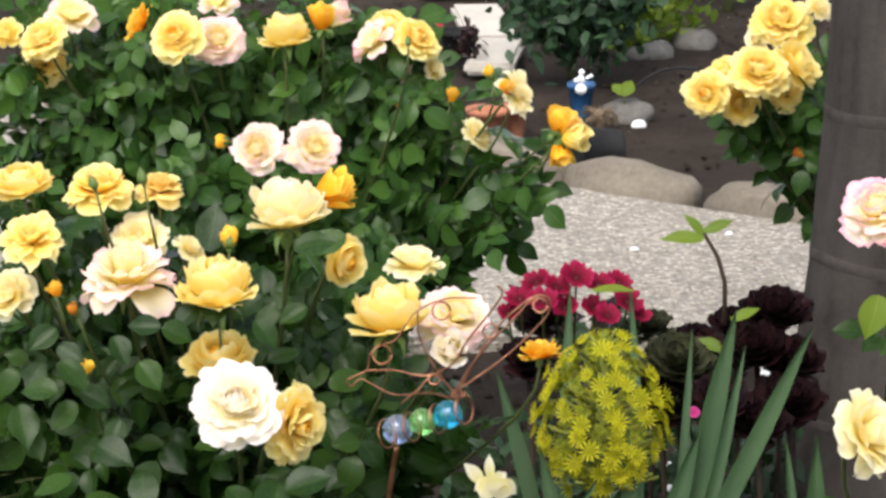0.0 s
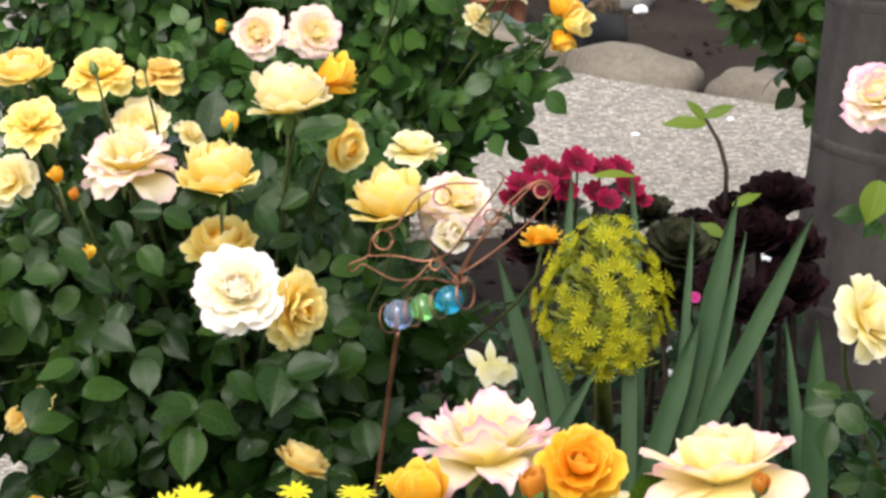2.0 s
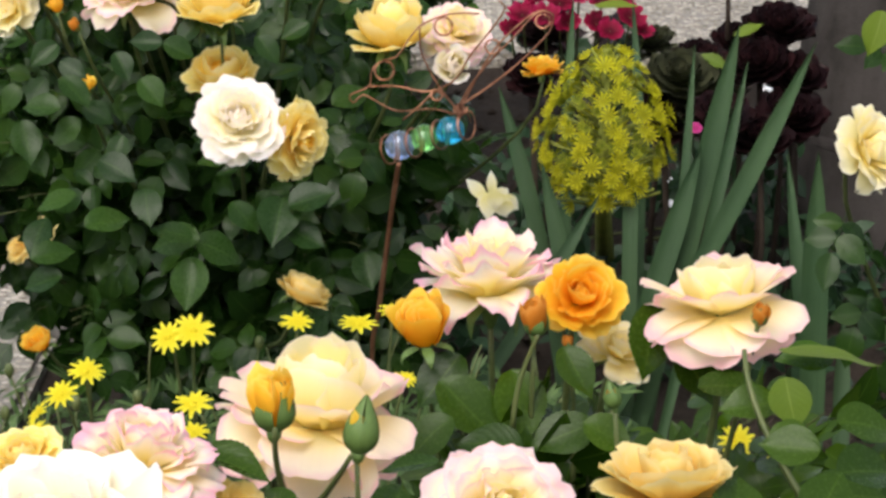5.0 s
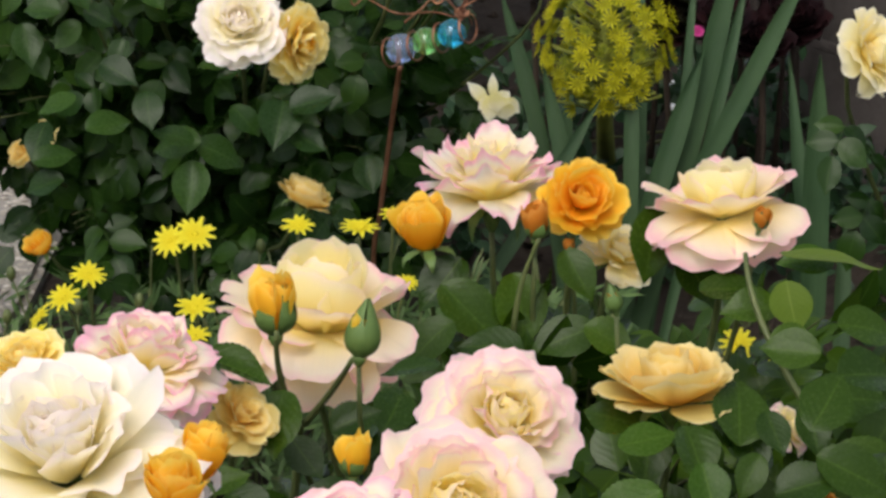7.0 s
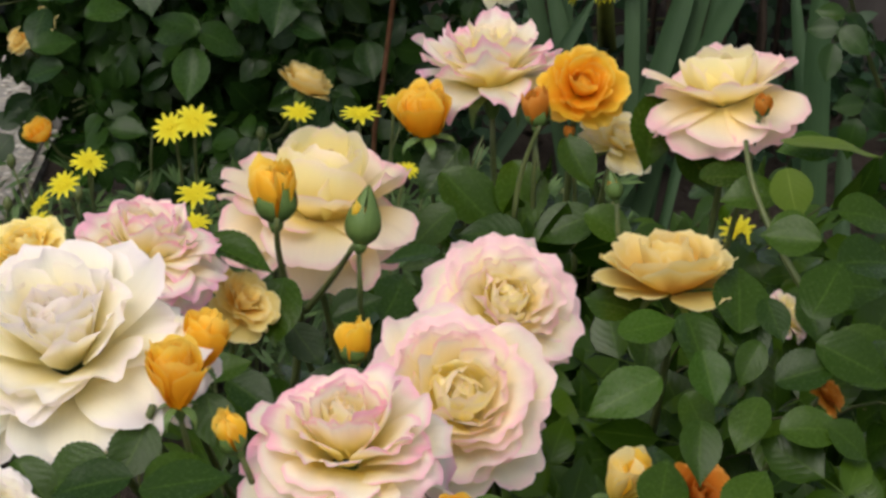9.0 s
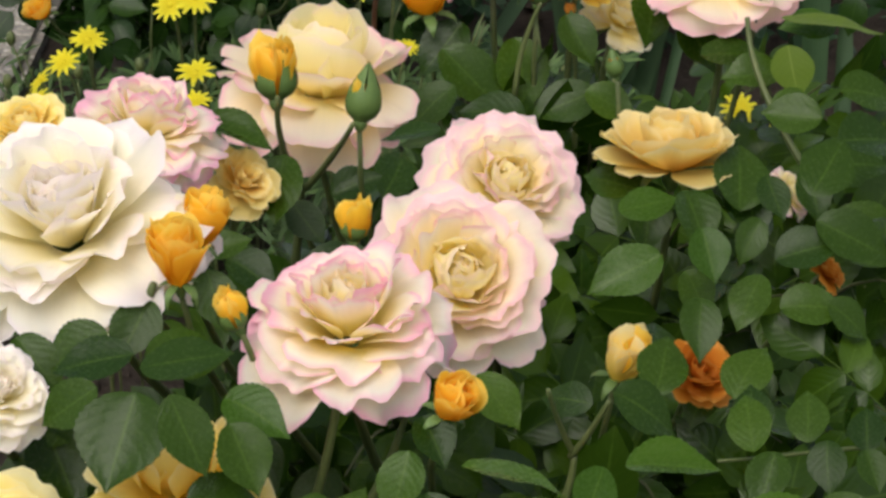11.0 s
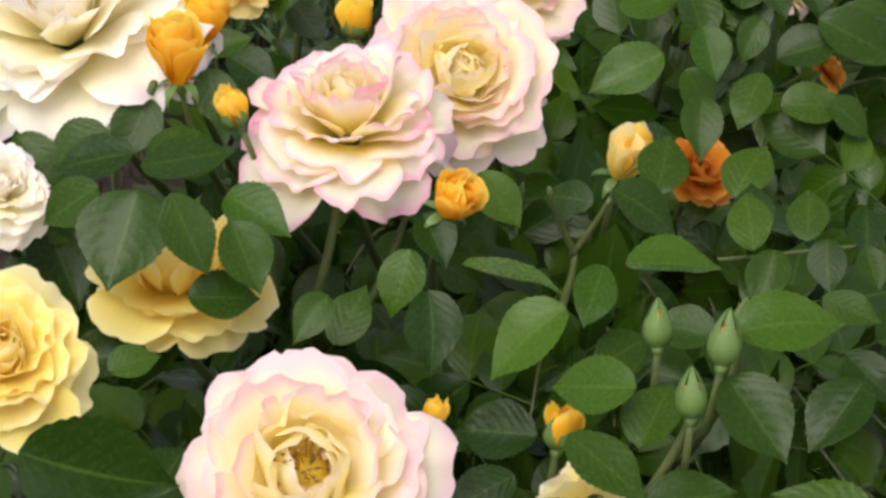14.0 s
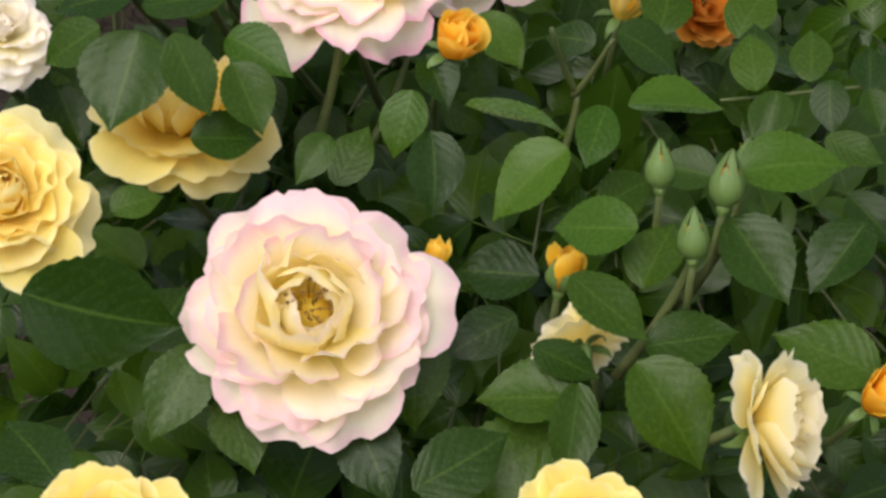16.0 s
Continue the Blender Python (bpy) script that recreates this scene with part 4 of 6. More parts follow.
# ---- the rose bush below the camera ----
near = rose_bush("large low blush and yellow rose bush with many buds", (0.08, 2.12),
                 [(0.24, 2.00, 0.720, 0.20, 0.08, 0.07), (0.24, 1.84, 0.715, 0.20, 0.10, 0.08), (0.22, 1.62, 0.745, 0.20, 0.12, 0.08), (0.20, 1.40, 0.755, 0.18, 0.12, 0.08), (0.06, 1.98, 0.720, 0.12, 0.07, 0.06), (0.05, 1.75, 0.705, 0.12, 0.10, 0.08),
                  (-0.08, 1.55, 0.705, 0.16, 0.10, 0.08), (-0.10, 1.36, 0.745, 0.16, 0.10, 0.08), (-0.06, 1.16, 0.755, 0.18, 0.10, 0.08), (0.14, 1.18, 0.765, 0.18, 0.10, 0.08), (0.05, 1.02, 0.725, 0.26, 0.10, 0.10), (0.0, 1.5, 0.60, 0.35, 0.35, 0.10),
                  (0.25, 2.05, 0.56, 0.2, 0.1, 0.10), (0.05, 1.75, 0.32, 0.30, 0.30, 0.20), (-0.02, 1.82, 0.675, 0.10, 0.08, 0.08), (-0.06, 1.75, 0.695, 0.08, 0.08, 0.07), (0.28, 2.25, 0.60, 0.10, 0.08, 0.09)],
                 300, 25, 0.95, (0, -0.55, 0.6), 0.05)
bloom(near, (0.035, 2.075, 0.867), (-0.03, 0.06, 1), 0.1309, "flare", "pink", None, 1.25)
bloom(near, (-0.014, 2.018, 0.851), (-0.1, -0.1, 0.98), 0.0468, "half", "gold", None, 0.85)
bloom(near, (0.102, 2.024, 0.870), (0.19, -0.71, 0.68), 0.0640, "cup", "gold", None, 1.1)
bloom(near, (0.068, 1.991, 0.864), (0.1, 0.1, 0.99), 0.0186, "bud", "orange")
bloom(near, (0.092, 2.013, 0.836), (-0.2, 0.1, 0.97), 0.0074, "bud", "orange")
bloom(near, (0.132, 2.059, 0.813), (0.39, -0.43, 0.82), 0.0630, "loose", "cream")
bloom(near, (0.198, 1.974, 0.880), (-0.1, 0.05, 1), 0.1162, "bell", "peach", None, 0.9)
bloom(near, (0.221, 1.926, 0.890), (0.21, -0.02, 0.98), 0.0117, "bud", "orange")
bloom(near, (0.118, 1.908, 0.835), (-0.21, 0.08, 0.97), 0.0133, "tight", "orange")
bloom(near, (-0.083, 1.807, 0.865), (0.05, -0.08, 1), 0.1368, "bell", "peach", None, 1.05)
bloom(near, (-0.102, 1.671, 0.929), (-0, 0.21, 0.98), 0.0261, "bud", "gold")
bloom(near, (-0.048, 1.645, 0.919), (0.15, 0.21, 0.97), 0.0224, "tight", "gold")
bloom(near, (-0.240, 1.564, 0.935), (-0.21, -0.3, 0.93), 0.0551, "full", "yellow")
bloom(near, (-0.173, 1.581, 0.922), (0.11, 0.01, 0.99), 0.1003, "fall", "pink")
bloom(near, (-0.190, 1.359, 0.962), (-0.15, -0.3, 0.94), 0.1499, "fall", "white")
bloom(near, (-0.120, 1.363, 0.972), (0.25, 0.08, 0.96), 0.0252, "half", "gold", None, 1.25)
bloom(near, (-0.131, 1.311, 0.977), (-0.05, -0.06, 1), 0.0288, "half", "gold", None, 1.25)
bloom(near, (-0.118, 1.598, 0.887), (0.51, -0.43, 0.74), 0.0500, "loose", "buff")
bloom(near, (0.035, 1.552, 0.905), (0.22, -0.62, 0.75), 0.0998, "full", "blush")
bloom(near, (0.007, 1.395, 0.922), (0.08, -0.66, 0.75), 0.1159, "full", "blush")
bloom(near, (-0.047, 1.294, 0.940), (-0.03, -0.22, 0.97), 0.1163, "fall", "pink", None, 1.05)
bloom(near, (0.143, 1.708, 0.863), (-0, 0.14, 0.99), 0.0950, "cup", "buff")
bloom(near, (0.099, 1.425, 0.862), (0.26, -0.15, 0.95), 0.0318, "half", "yellow", "gold", 1.1)
bloom(near, (0.141, 1.442, 0.841), (0.32, -0.56, 0.77), 0.0423, "cup", "orange")
bloom(near, (-0.048, 1.453, 0.928), (0.05, 0.3, 0.95), 0.0159, "bud", "gold")
bloom(near, (-0.103, 1.272, 0.964), (-0.42, 0.04, 0.9), 0.0141, "bud", "gold")
bloom(near, (-0.212, 1.234, 0.937), (0.3, -0.5, 0.8), 0.0601, "fall", "white")
bloom(near, (-0.198, 1.113, 0.921), (0.22, -0.6, 0.77), 0.0920, "full", "yellow")
bloom(near, (-0.128, 1.224, 0.897), (0.05, -0.05, 1), 0.0888, "bell", "yellow")
bloom(near, (0.006, 1.216, 0.946), (0.43, -0.27, 0.86), 0.0274, "half", "gold", None, 0.9)
bloom(near, (0.222, 1.732, 0.818), (0.82, -0.17, 0.55), 0.0398, "loose", "blush")
bloom(near, (0.227, 1.576, 0.837), (0.82, -0.17, 0.55), 0.0300, "loose", "orange")
bloom(near, (-0.059, 1.058, 0.898), (0.02, -0.66, 0.75), 0.1186, "open", "blush")
bloom(near, (0.138, 0.992, 0.886), (0.88, -0.33, 0.34), 0.0663, "cup", "cream")
bloom(near, (0.186, 1.023, 0.879), (0.46, -0.4, 0.79), 0.0262, "half", "gold")
bloom(near, (-0.139, 0.952, 0.862), (0, -0.29, 0.96), 0.0686, "cup", "yellow")
bloom(near, (0.055, 0.937, 0.874), (0, -0.43, 0.9), 0.0585, "cup", "yellow")
bloom(near, (0.06, 1.11, 0.848), (-0.33, 0.92, 0.21), 0.0485, "loose", "cream")
bloom(near, (0.053, 1.128, 0.876), (0.21, 0.33, 0.92), 0.0153, "bud", "gold")
bloom(near, (0.092, 1.100, 0.944), (-0, 0.36, 0.93), 0.0137, "tight", "gold")
bloom(near, (0.119, 1.079, 0.949), (0.14, 0.36, 0.92), 0.0158, "tight", "orange")
bloom(near, (0.103, 1.050, 0.940), (-0, 0.27, 0.96), 0.0142, "tight", "gold")
bloom(near, (0.131, 1.118, 0.936), (0.14, 0.36, 0.92), 0.0119, "tight", "gold")
bloom(near, (-0.004, 1.147, 0.87), (0.21, 0.33, 0.92), 0.0104, "bud", "gold")
# large leaves
leaf(near, (0.133, 1.062, 0.922), (0.09, -0.51, 0.85), (0.48, -0.47, -0.74), 0.0456)
leaf(near, (0.169, 1.071, 0.917), (-0.17, -0.44, 0.88), (-0.45, -0.48, -0.76), 0.0412)
leaf(near, (0.147, 1.094, 0.953), (-0.25, -0.44, 0.87), (0.97, 0.13, 0.2), 0.0460, "lit")
leaf(near, (0.068, 1.043, 0.91), (0.17, -0.44, 0.88), (0.66, -0.4, -0.64), 0.0429)
leaf(near, (0.104, 1.044, 0.893), (-0.17, -0.44, 0.88), (0.99, 0.05, 0.08), 0.0408)
leaf(near, (0.035, 1.133, 0.921), (-0.18, -0.51, 0.84), (-0.83, -0.3, -0.47), 0.0453, "lit")
leaf(near, (-0.004, 1.151, 0.913), (0.18, -0.58, 0.8), (0.1, -0.53, -0.84), 0.0383)
leaf(near, (0.032, 1.165, 0.935), (0.09, 0.23, 0.97), (1, -0.05, -0.08), 0.0485, "lit")
leaf(near, (0.105, 1.185, 0.929), (-0.1, -0.08, 0.99), (1, -0.05, -0.08), 0.0441, "lit")
leaf(near, (-0.149, 1.048, 0.9), (-0.14, -0.94, 0.31), (0.94, -0.18, -0.28), 0.0685, False, 1.1)
leaf(near, (0.164, 1.05, 0.884), (0.18, -0.58, 0.8), (-0.85, 0.28, 0.45), 0.0484)
leaf(near, (-0.116, 1.04, 0.869), (0.09, -0.58, 0.81), (-0.45, -0.48, -0.76), 0.0460)
leaf(near, (0.053, 1.006, 0.871), (0.28, -0.63, 0.73), (-0.2, -0.53, -0.83), 0.0449, False, 0.8)
leaf(near, (0.095, 1.019, 0.873), (0.18, -0.58, 0.8), (0.52, -0.46, -0.72), 0.0524)
leaf(near, (0.034, 1.039, 0.867), (0, -0.38, 0.92), (-1, 0.05, 0.08), 0.0436)
leaf(near, (0.024, 1.022, 0.841), (0.19, -0.64, 0.74), (-0.85, -0.29, -0.45), 0.0581, False, 1.1)
leaf(near, (-0.013, 1.069, 0.858), (0.19, -0.64, 0.74), (0.2, -0.52, -0.83), 0.0471)
leaf(near, (0.099, 1.458, 0.894), (0.09, -0.65, 0.75), (-0.87, -0.22, -0.43), 0.0463, "lit")
leaf(near, (0.148, 1.49, 0.889), (0.1, -0.72, 0.69), (0.2, -0.45, -0.87), 0.0330, "lit")
leaf(near, (0.173, 1.521, 0.884), (0.1, -0.72, 0.69), (-0.53, -0.39, -0.75), 0.0288)
leaf(near, (0.143, 1.462, 0.814), (-0.09, -0.65, 0.75), (-0.37, -0.43, -0.82), 0.0380)
leaf(near, (0.128, 1.47, 0.828), (-0.09, -0.65, 0.75), (-0.96, -0.13, -0.26), 0.0348)
leaf(near, (-0.148, 1.189, 0.938), (-0.09, -0.65, 0.75), (-0.2, -0.45, -0.87), 0.0493, False, 1.2)
leaf(near, (-0.102, 1.185, 0.91), (0.18, -0.58, 0.8), (1, 0.05, 0.09), 0.0340)
leaf(near, (-0.164, 1.224, 0.962), (-0.08, -0.46, 0.88), (-1, -0.05, -0.09), 0.0395)
leaf(near, (-0.12, 1.224, 0.962), (-0.17, -0.3, 0.94), (1, 0.05, 0.09), 0.0447)
leaf(near, (-0.117, 1.181, 0.945), (0.28, -0.75, 0.6), (0.37, -0.43, -0.82), 0.0412)
leaf(near, (-0.091, 1.185, 0.931), (0.28, -0.69, 0.67), (0.37, -0.43, -0.82), 0.0363)
leaf(near, (-0.174, 1.205, 0.947), (-0.28, -0.69, 0.67), (-0.85, -0.24, -0.47), 0.0340)
leaf(near, (-0.113, 1.308, 0.951), (0.09, -0.65, 0.75), (0.2, -0.45, -0.87), 0.0334)
leaf(near, (-0.122, 1.609, 0.913), (0.1, -0.24, 0.97), (0.86, -0.2, -0.47), 0.0500, False, 0.8)
leaf(near, (-0.02, 1.637, 0.901), (-0.09, -0.18, 0.98), (-1, -0.04, -0.09), 0.0373, False, 0.8)
leaf(near, (0.235, 1.86, 0.85), (0.09, -0.82, 0.56), (0.1, -0.3, -0.95), 0.0362, True, 1.2)
leaf(near, (0.263, 1.87, 0.881), (0.1, 0.11, 0.99), (0.98, 0.06, 0.19), 0.0724, True, 0.75)
leaf(near, (0.15, 1.986, 0.848), (0.28, -0.8, 0.54), (-0.2, -0.29, -0.94), 0.0566)
leaf(near, (0.2, 1.911, 0.844), (-0.1, -0.33, 0.94), (1, 0.03, 0.09), 0.0469)
leaf(near, (0.125, 1.639, 0.852), (0.07, -0.50, 0.87), (0.95, 0.29, 0.09), 0.0404, "lit")
leaf(near, (0.153, 1.617, 0.852), (0.23, -0.47, 0.85), (0.33, -0.79, -0.52), 0.0439)
leaf(near, (0.212, 1.555, 0.862), (-0.23, -0.52, 0.82), (0.95, 0.07, 0.31), 0.0411)
leaf(near, (0.194, 1.587, 0.881), (0.09, -0.53, 0.84), (0.25, -0.81, -0.54), 0.0300)
leaf(near, (0.230, 1.614, 0.889), (-0.02, -0.61, 0.79), (0.54, 0.66, 0.52), 0.0483)
leaf(near, (0.238, 1.558, 0.867), (0.04, -0.68, 0.73), (0.88, -0.32, -0.35), 0.0479)
leaf(near, (0.170, 1.487, 0.862), (-0.12, -0.46, 0.88), (-0.46, -0.76, -0.46), 0.0392)
leaf(near, (0.207, 1.487, 0.861), (-0.20, -0.54, 0.82), (0.98, -0.05, 0.21), 0.0384)
leaf(near, (0.145, 1.507, 0.857), (0.07, -0.69, 0.72), (0.53, -0.59, -0.61), 0.0314)
leaf(near, (0.228, 1.483, 0.854), (0.20, -0.64, 0.74), (0.87, -0.24, -0.44), 0.0301)
leaf(near, (0.122, 1.476, 0.840), (0.28, -0.50, 0.82), (0.22, 0.86, 0.45), 0.0420)
leaf(near, (0.184, 1.684, 0.851), (0.24, -0.53, 0.81), (0.06, 0.84, 0.53), 0.0527)
leaf(near, (0.106, 1.701, 0.839), (-0.16, -0.46, 0.87), (-0.88, 0.47, 0.08), 0.0421)
leaf(near, (0.266, 1.705, 0.868), (0.27, -0.50, 0.83), (0.91, 0.41, -0.05), 0.0459)
leaf(near, (0.223, 1.757, 0.861), (-0.08, -0.67, 0.74), (-0.98, 0.17, 0.05), 0.0402)
leaf(near, (0.144, 1.231, 0.926), (-0.22, -0.58, 0.78), (-0.10, 0.81, 0.58), 0.0340)
leaf(near, (0.175, 1.250, 0.919), (-0.28, -0.53, 0.80), (0.12, 0.81, 0.58), 0.0306)
leaf(near, (0.204, 1.255, 0.908), (-0.11, -0.51, 0.85), (0.05, 0.85, 0.52), 0.0259)
leaf(near, (0.151, 1.198, 0.912), (-0.10, -0.55, 0.83), (-0.23, -0.80, -0.56), 0.0312)
leaf(near, (0.180, 1.219, 0.908), (-0.28, -0.51, 0.82), (-0.13, -0.82, -0.55), 0.0276)
leaf(near, (0.204, 1.227, 0.901), (0.16, -0.55, 0.82), (0.25, -0.78, -0.57), 0.0230)
leaf(near, (0.026, 1.271, 0.915), (0.15, -0.58, 0.80), (0.55, -0.62, -0.56), 0.0338)
leaf(near, (0.060, 1.280, 0.912), (-0.25, -0.66, 0.71), (-0.91, 0.42, 0.06), 0.0277)
leaf(near, (0.098, 1.252, 0.922), (0.22, -0.59, 0.78), (0.92, -0.13, -0.36), 0.0367)
leaf(near, (0.067, 1.160, 0.926), (0.25, -0.48, 0.84), (-0.34, -0.85, -0.39), 0.0342, "lit")
leaf(near, (0.107, 1.143, 0.918), (-0.08, -0.54, 0.84), (-0.95, 0.30, 0.11), 0.0310)
leaf(near, (0.063, 1.086, 0.923), (-0.21, -0.49, 0.85), (-0.97, 0.24, -0.10), 0.0404, "lit")
leaf(near, (0.015, 1.103, 0.856), (0.17, -0.60, 0.78), (-0.86, -0.48, -0.18), 0.0386)
leaf(near, (0.023, 1.143, 0.863), (-0.21, -0.58, 0.79), (-0.96, 0.26, -0.07), 0.0402)
leaf(near, (-0.062, 1.172, 0.908), (0.20, -0.55, 0.81), (-0.61, -0.72, -0.33), 0.0272)
leaf(near, (-0.044, 1.206, 0.888), (0.02, -0.63, 0.78), (0.51, 0.68, 0.53), 0.0348)
leaf(near, (-0.020, 1.206, 0.906), (-0.17, -0.67, 0.72), (-0.22, -0.69, -0.69), 0.0325, "lit")
leaf(near, (-0.004, 1.208, 0.928), (0.12, -0.50, 0.86), (0.42, -0.76, -0.50), 0.0283)
leaf(near, (-0.087, 1.207, 0.945), (-0.25, -0.45, 0.85), (0.84, -0.54, -0.03), 0.0363, "lit")
leaf(near, (-0.140, 1.135, 0.907), (-0.05, -0.61, 0.79), (0.88, 0.35, 0.32), 0.0243)
leaf(near, (0.083, 1.163, 0.894), (0.18, -0.58, 0.79), (0.86, 0.49, 0.17), 0.0329)
leaf(near, (0.091, 1.089, 0.908), (-0.27, -0.52, 0.81), (0.37, 0.72, 0.59), 0.0360)
leaf(near, (0.184, 1.156, 0.920), (-0.00, -0.55, 0.84), (0.89, -0.39, -0.25), 0.0287)
leaf(near, (0.051, 1.047, 0.879), (0.13, -0.47, 0.88), (0.89, -0.33, -0.31), 0.0317)
leaf(near, (0.007, 0.999, 0.861), (0.15, -0.64, 0.76), (0.86, 0.46, 0.22), 0.0491)
leaf(near, (-0.032, 1.034, 0.841), (-0.21, -0.52, 0.83), (0.46, -0.80, -0.38), 0.0415)
leaf(near, (-0.177, 1.027, 0.849), (-0.03, -0.44, 0.90), (-0.55, 0.76, 0.35), 0.0434)
leaf(near, (-0.124, 1.099, 0.868), (0.25, -0.56, 0.79), (0.43, 0.79, 0.43), 0.0392)
leaf(near, (-0.090, 1.039, 0.849), (0.13, -0.59, 0.79), (0.23, -0.76, -0.61), 0.0386)
leaf(near, (0.000, 2.011, 0.808), (-0.02, -0.63, 0.77), (-0.55, -0.64, -0.54), 0.0489)
leaf(near, (0.020, 1.983, 0.795), (0.18, -0.64, 0.74), (0.70, -0.45, -0.56), 0.0624)
leaf(near, (0.059, 1.994, 0.795), (0.20, -0.63, 0.76), (0.28, -0.70, -0.65), 0.0579)
leaf(near, (0.096, 1.985, 0.825), (0.06, -0.66, 0.75), (0.40, -0.67, -0.62), 0.0416)
leaf(near, (0.086, 1.939, 0.794), (0.11, -0.56, 0.82), (-0.89, -0.43, -0.17), 0.0487)
leaf(near, (0.184, 1.975, 0.827), (0.00, -0.48, 0.88), (0.59, -0.70, -0.39), 0.0443)
leaf(near, (0.034, 1.919, 0.798), (0.14, -0.56, 0.81), (-0.98, 0.04, 0.20), 0.0476)
leaf(near, (-0.010, 1.902, 0.809), (-0.20, -0.58, 0.79), (-0.81, -0.35, -0.47), 0.0436)
leaf(near, (0.117, 1.921, 0.801), (0.13, -0.63, 0.77), (0.89, -0.27, -0.37), 0.0399)
leaf(near, (0.129, 1.690, 0.820), (0.19, -0.65, 0.74), (-0.10, -0.76, -0.64), 0.0476)
leaf(near, (0.191, 1.672, 0.829), (-0.00, -0.66, 0.75), (-0.00, -0.75, -0.66), 0.0389)
leaf(near, (-0.029, 1.737, 0.830), (0.20, -0.62, 0.76), (0.46, 0.75, 0.48), 0.0439)
leaf(near, (-0.100, 1.606, 0.879), (-0.19, -0.51, 0.84), (-0.23, -0.81, -0.54), 0.0455)
leaf(near, (-0.055, 1.689, 0.844), (-0.16, -0.69, 0.71), (0.88, 0.23, 0.42), 0.0353)
leaf(near, (-0.084, 1.634, 0.842), (0.02, -0.70, 0.72), (0.54, -0.60, -0.60), 0.0326)
leaf(near, (-0.109, 1.532, 0.858), (-0.00, -0.50, 0.87), (0.83, -0.48, -0.27), 0.0379)
leaf(near, (0.262, 1.759, 0.829), (-0.06, -0.59, 0.80), (0.95, 0.20, 0.22), 0.0552)
leaf(near, (0.270, 1.686, 0.811), (0.04, -0.62, 0.79), (0.95, -0.21, -0.22), 0.0571)
leaf(near, (0.236, 1.827, 0.836), (0.23, -0.63, 0.75), (0.96, 0.02, -0.27), 0.0381)
leaf(near, (0.235, 1.714, 0.825), (0.06, -0.66, 0.75), (0.22, -0.73, -0.65), 0.0374)
leaf(near, (0.248, 1.886, 0.874), (0.30, -0.49, 0.82), (-0.94, -0.28, 0.18), 0.0408, "lit")
leaf(near, (0.288, 1.850, 0.841), (0.13, -0.50, 0.85), (0.98, 0.19, -0.03), 0.0466)
leaf(near, (-0.067, 1.550, 0.849), (0.06, -0.66, 0.75), (-0.52, -0.66, -0.54), 0.0428)
leaf(near, (0.211, 1.882, 0.838), (0.09, -0.53, 0.84), (-0.95, -0.29, -0.08), 0.0438)
leaf(near, (-0.177, 1.265, 0.946), (-0.20, -0.55, 0.81), (-0.89, -0.25, -0.39), 0.0353)
leaf(near, (-0.196, 1.262, 0.940), (0.05, -0.59, 0.80), (0.57, -0.64, -0.51), 0.0354)
leaf(near, (-0.123, 1.264, 0.944), (0.28, -0.59, 0.76), (0.95, 0.30, -0.12), 0.0429)
leaf(near, (-0.151, 1.296, 0.941), (0.16, -0.60, 0.78), (-0.30, -0.78, -0.54), 0.0353)
leaf(near, (-0.117, 1.448, 0.915), (-0.16, -0.59, 0.79), (0.89, 0.26, 0.38), 0.0276)
leaf(near, (-0.185, 1.253, 0.889), (0.10, -0.51, 0.85), (0.44, -0.75, -0.50), 0.0457)
leaf(near, (-0.207, 1.271, 0.879), (0.01, -0.54, 0.84), (-0.95, -0.26, -0.16), 0.0338)
leaf(near, (-0.159, 1.199, 0.871), (-0.11, -0.65, 0.75), (0.94, 0.17, 0.29), 0.0374)
leaf(near, (-0.186, 1.272, 0.904), (-0.13, -0.62, 0.77), (0.88, 0.28, 0.38), 0.0416)
leaf(near, (-0.204, 1.221, 0.870), (-0.21, -0.61, 0.76), (0.57, 0.56, 0.60), 0.0361)
leaf(near, (-0.090, 1.306, 0.860), (0.04, -0.67, 0.74), (0.53, -0.61, -0.58), 0.0327)
leaf(near, (-0.064, 1.298, 0.844), (-0.16, -0.57, 0.81), (-0.27, -0.76, -0.59), 0.0375)
leaf(near, (0.134, 1.391, 0.895), (0.10, -0.51, 0.85), (-0.14, -0.86, -0.50), 0.0351)
leaf(near, (0.117, 1.391, 0.873), (0.01, -0.54, 0.84), (0.29, 0.80, 0.52), 0.0408)
leaf(near, (0.159, 1.381, 0.875), (-0.11, -0.65, 0.75), (0.39, 0.66, 0.64), 0.0373)
leaf(near, (0.156, 1.318, 0.884), (-0.13, -0.62, 0.77), (-0.04, 0.78, 0.62), 0.0344)
# bare stems that show between the leaves
cane(near, [(0.104, 1.048, 0.936), (0.102, 1.057, 0.914), (0.092, 1.064, 0.888), (0.074, 1.068, 0.857)], 0.0022)
cane(near, [(-0.049, 1.259, 0.934), (-0.054, 1.259, 0.903), (-0.058, 1.263, 0.878), (-0.069, 1.263, 0.846)], 0.0024)
cane(near, [(-0.013, 1.296, 0.917), (-0.021, 1.288, 0.887), (-0.027, 1.288, 0.868), (-0.039, 1.286, 0.846)], 0.0019)
cane(near, [(0.129, 1.220, 0.910), (0.150, 1.230, 0.906), (0.176, 1.240, 0.904), (0.205, 1.250, 0.901)], 0.0009)
cane(near, [(0.050, 1.256, 0.929), (0.053, 1.262, 0.914), (0.058, 1.268, 0.898), (0.064, 1.274, 0.883)], 0.0014)
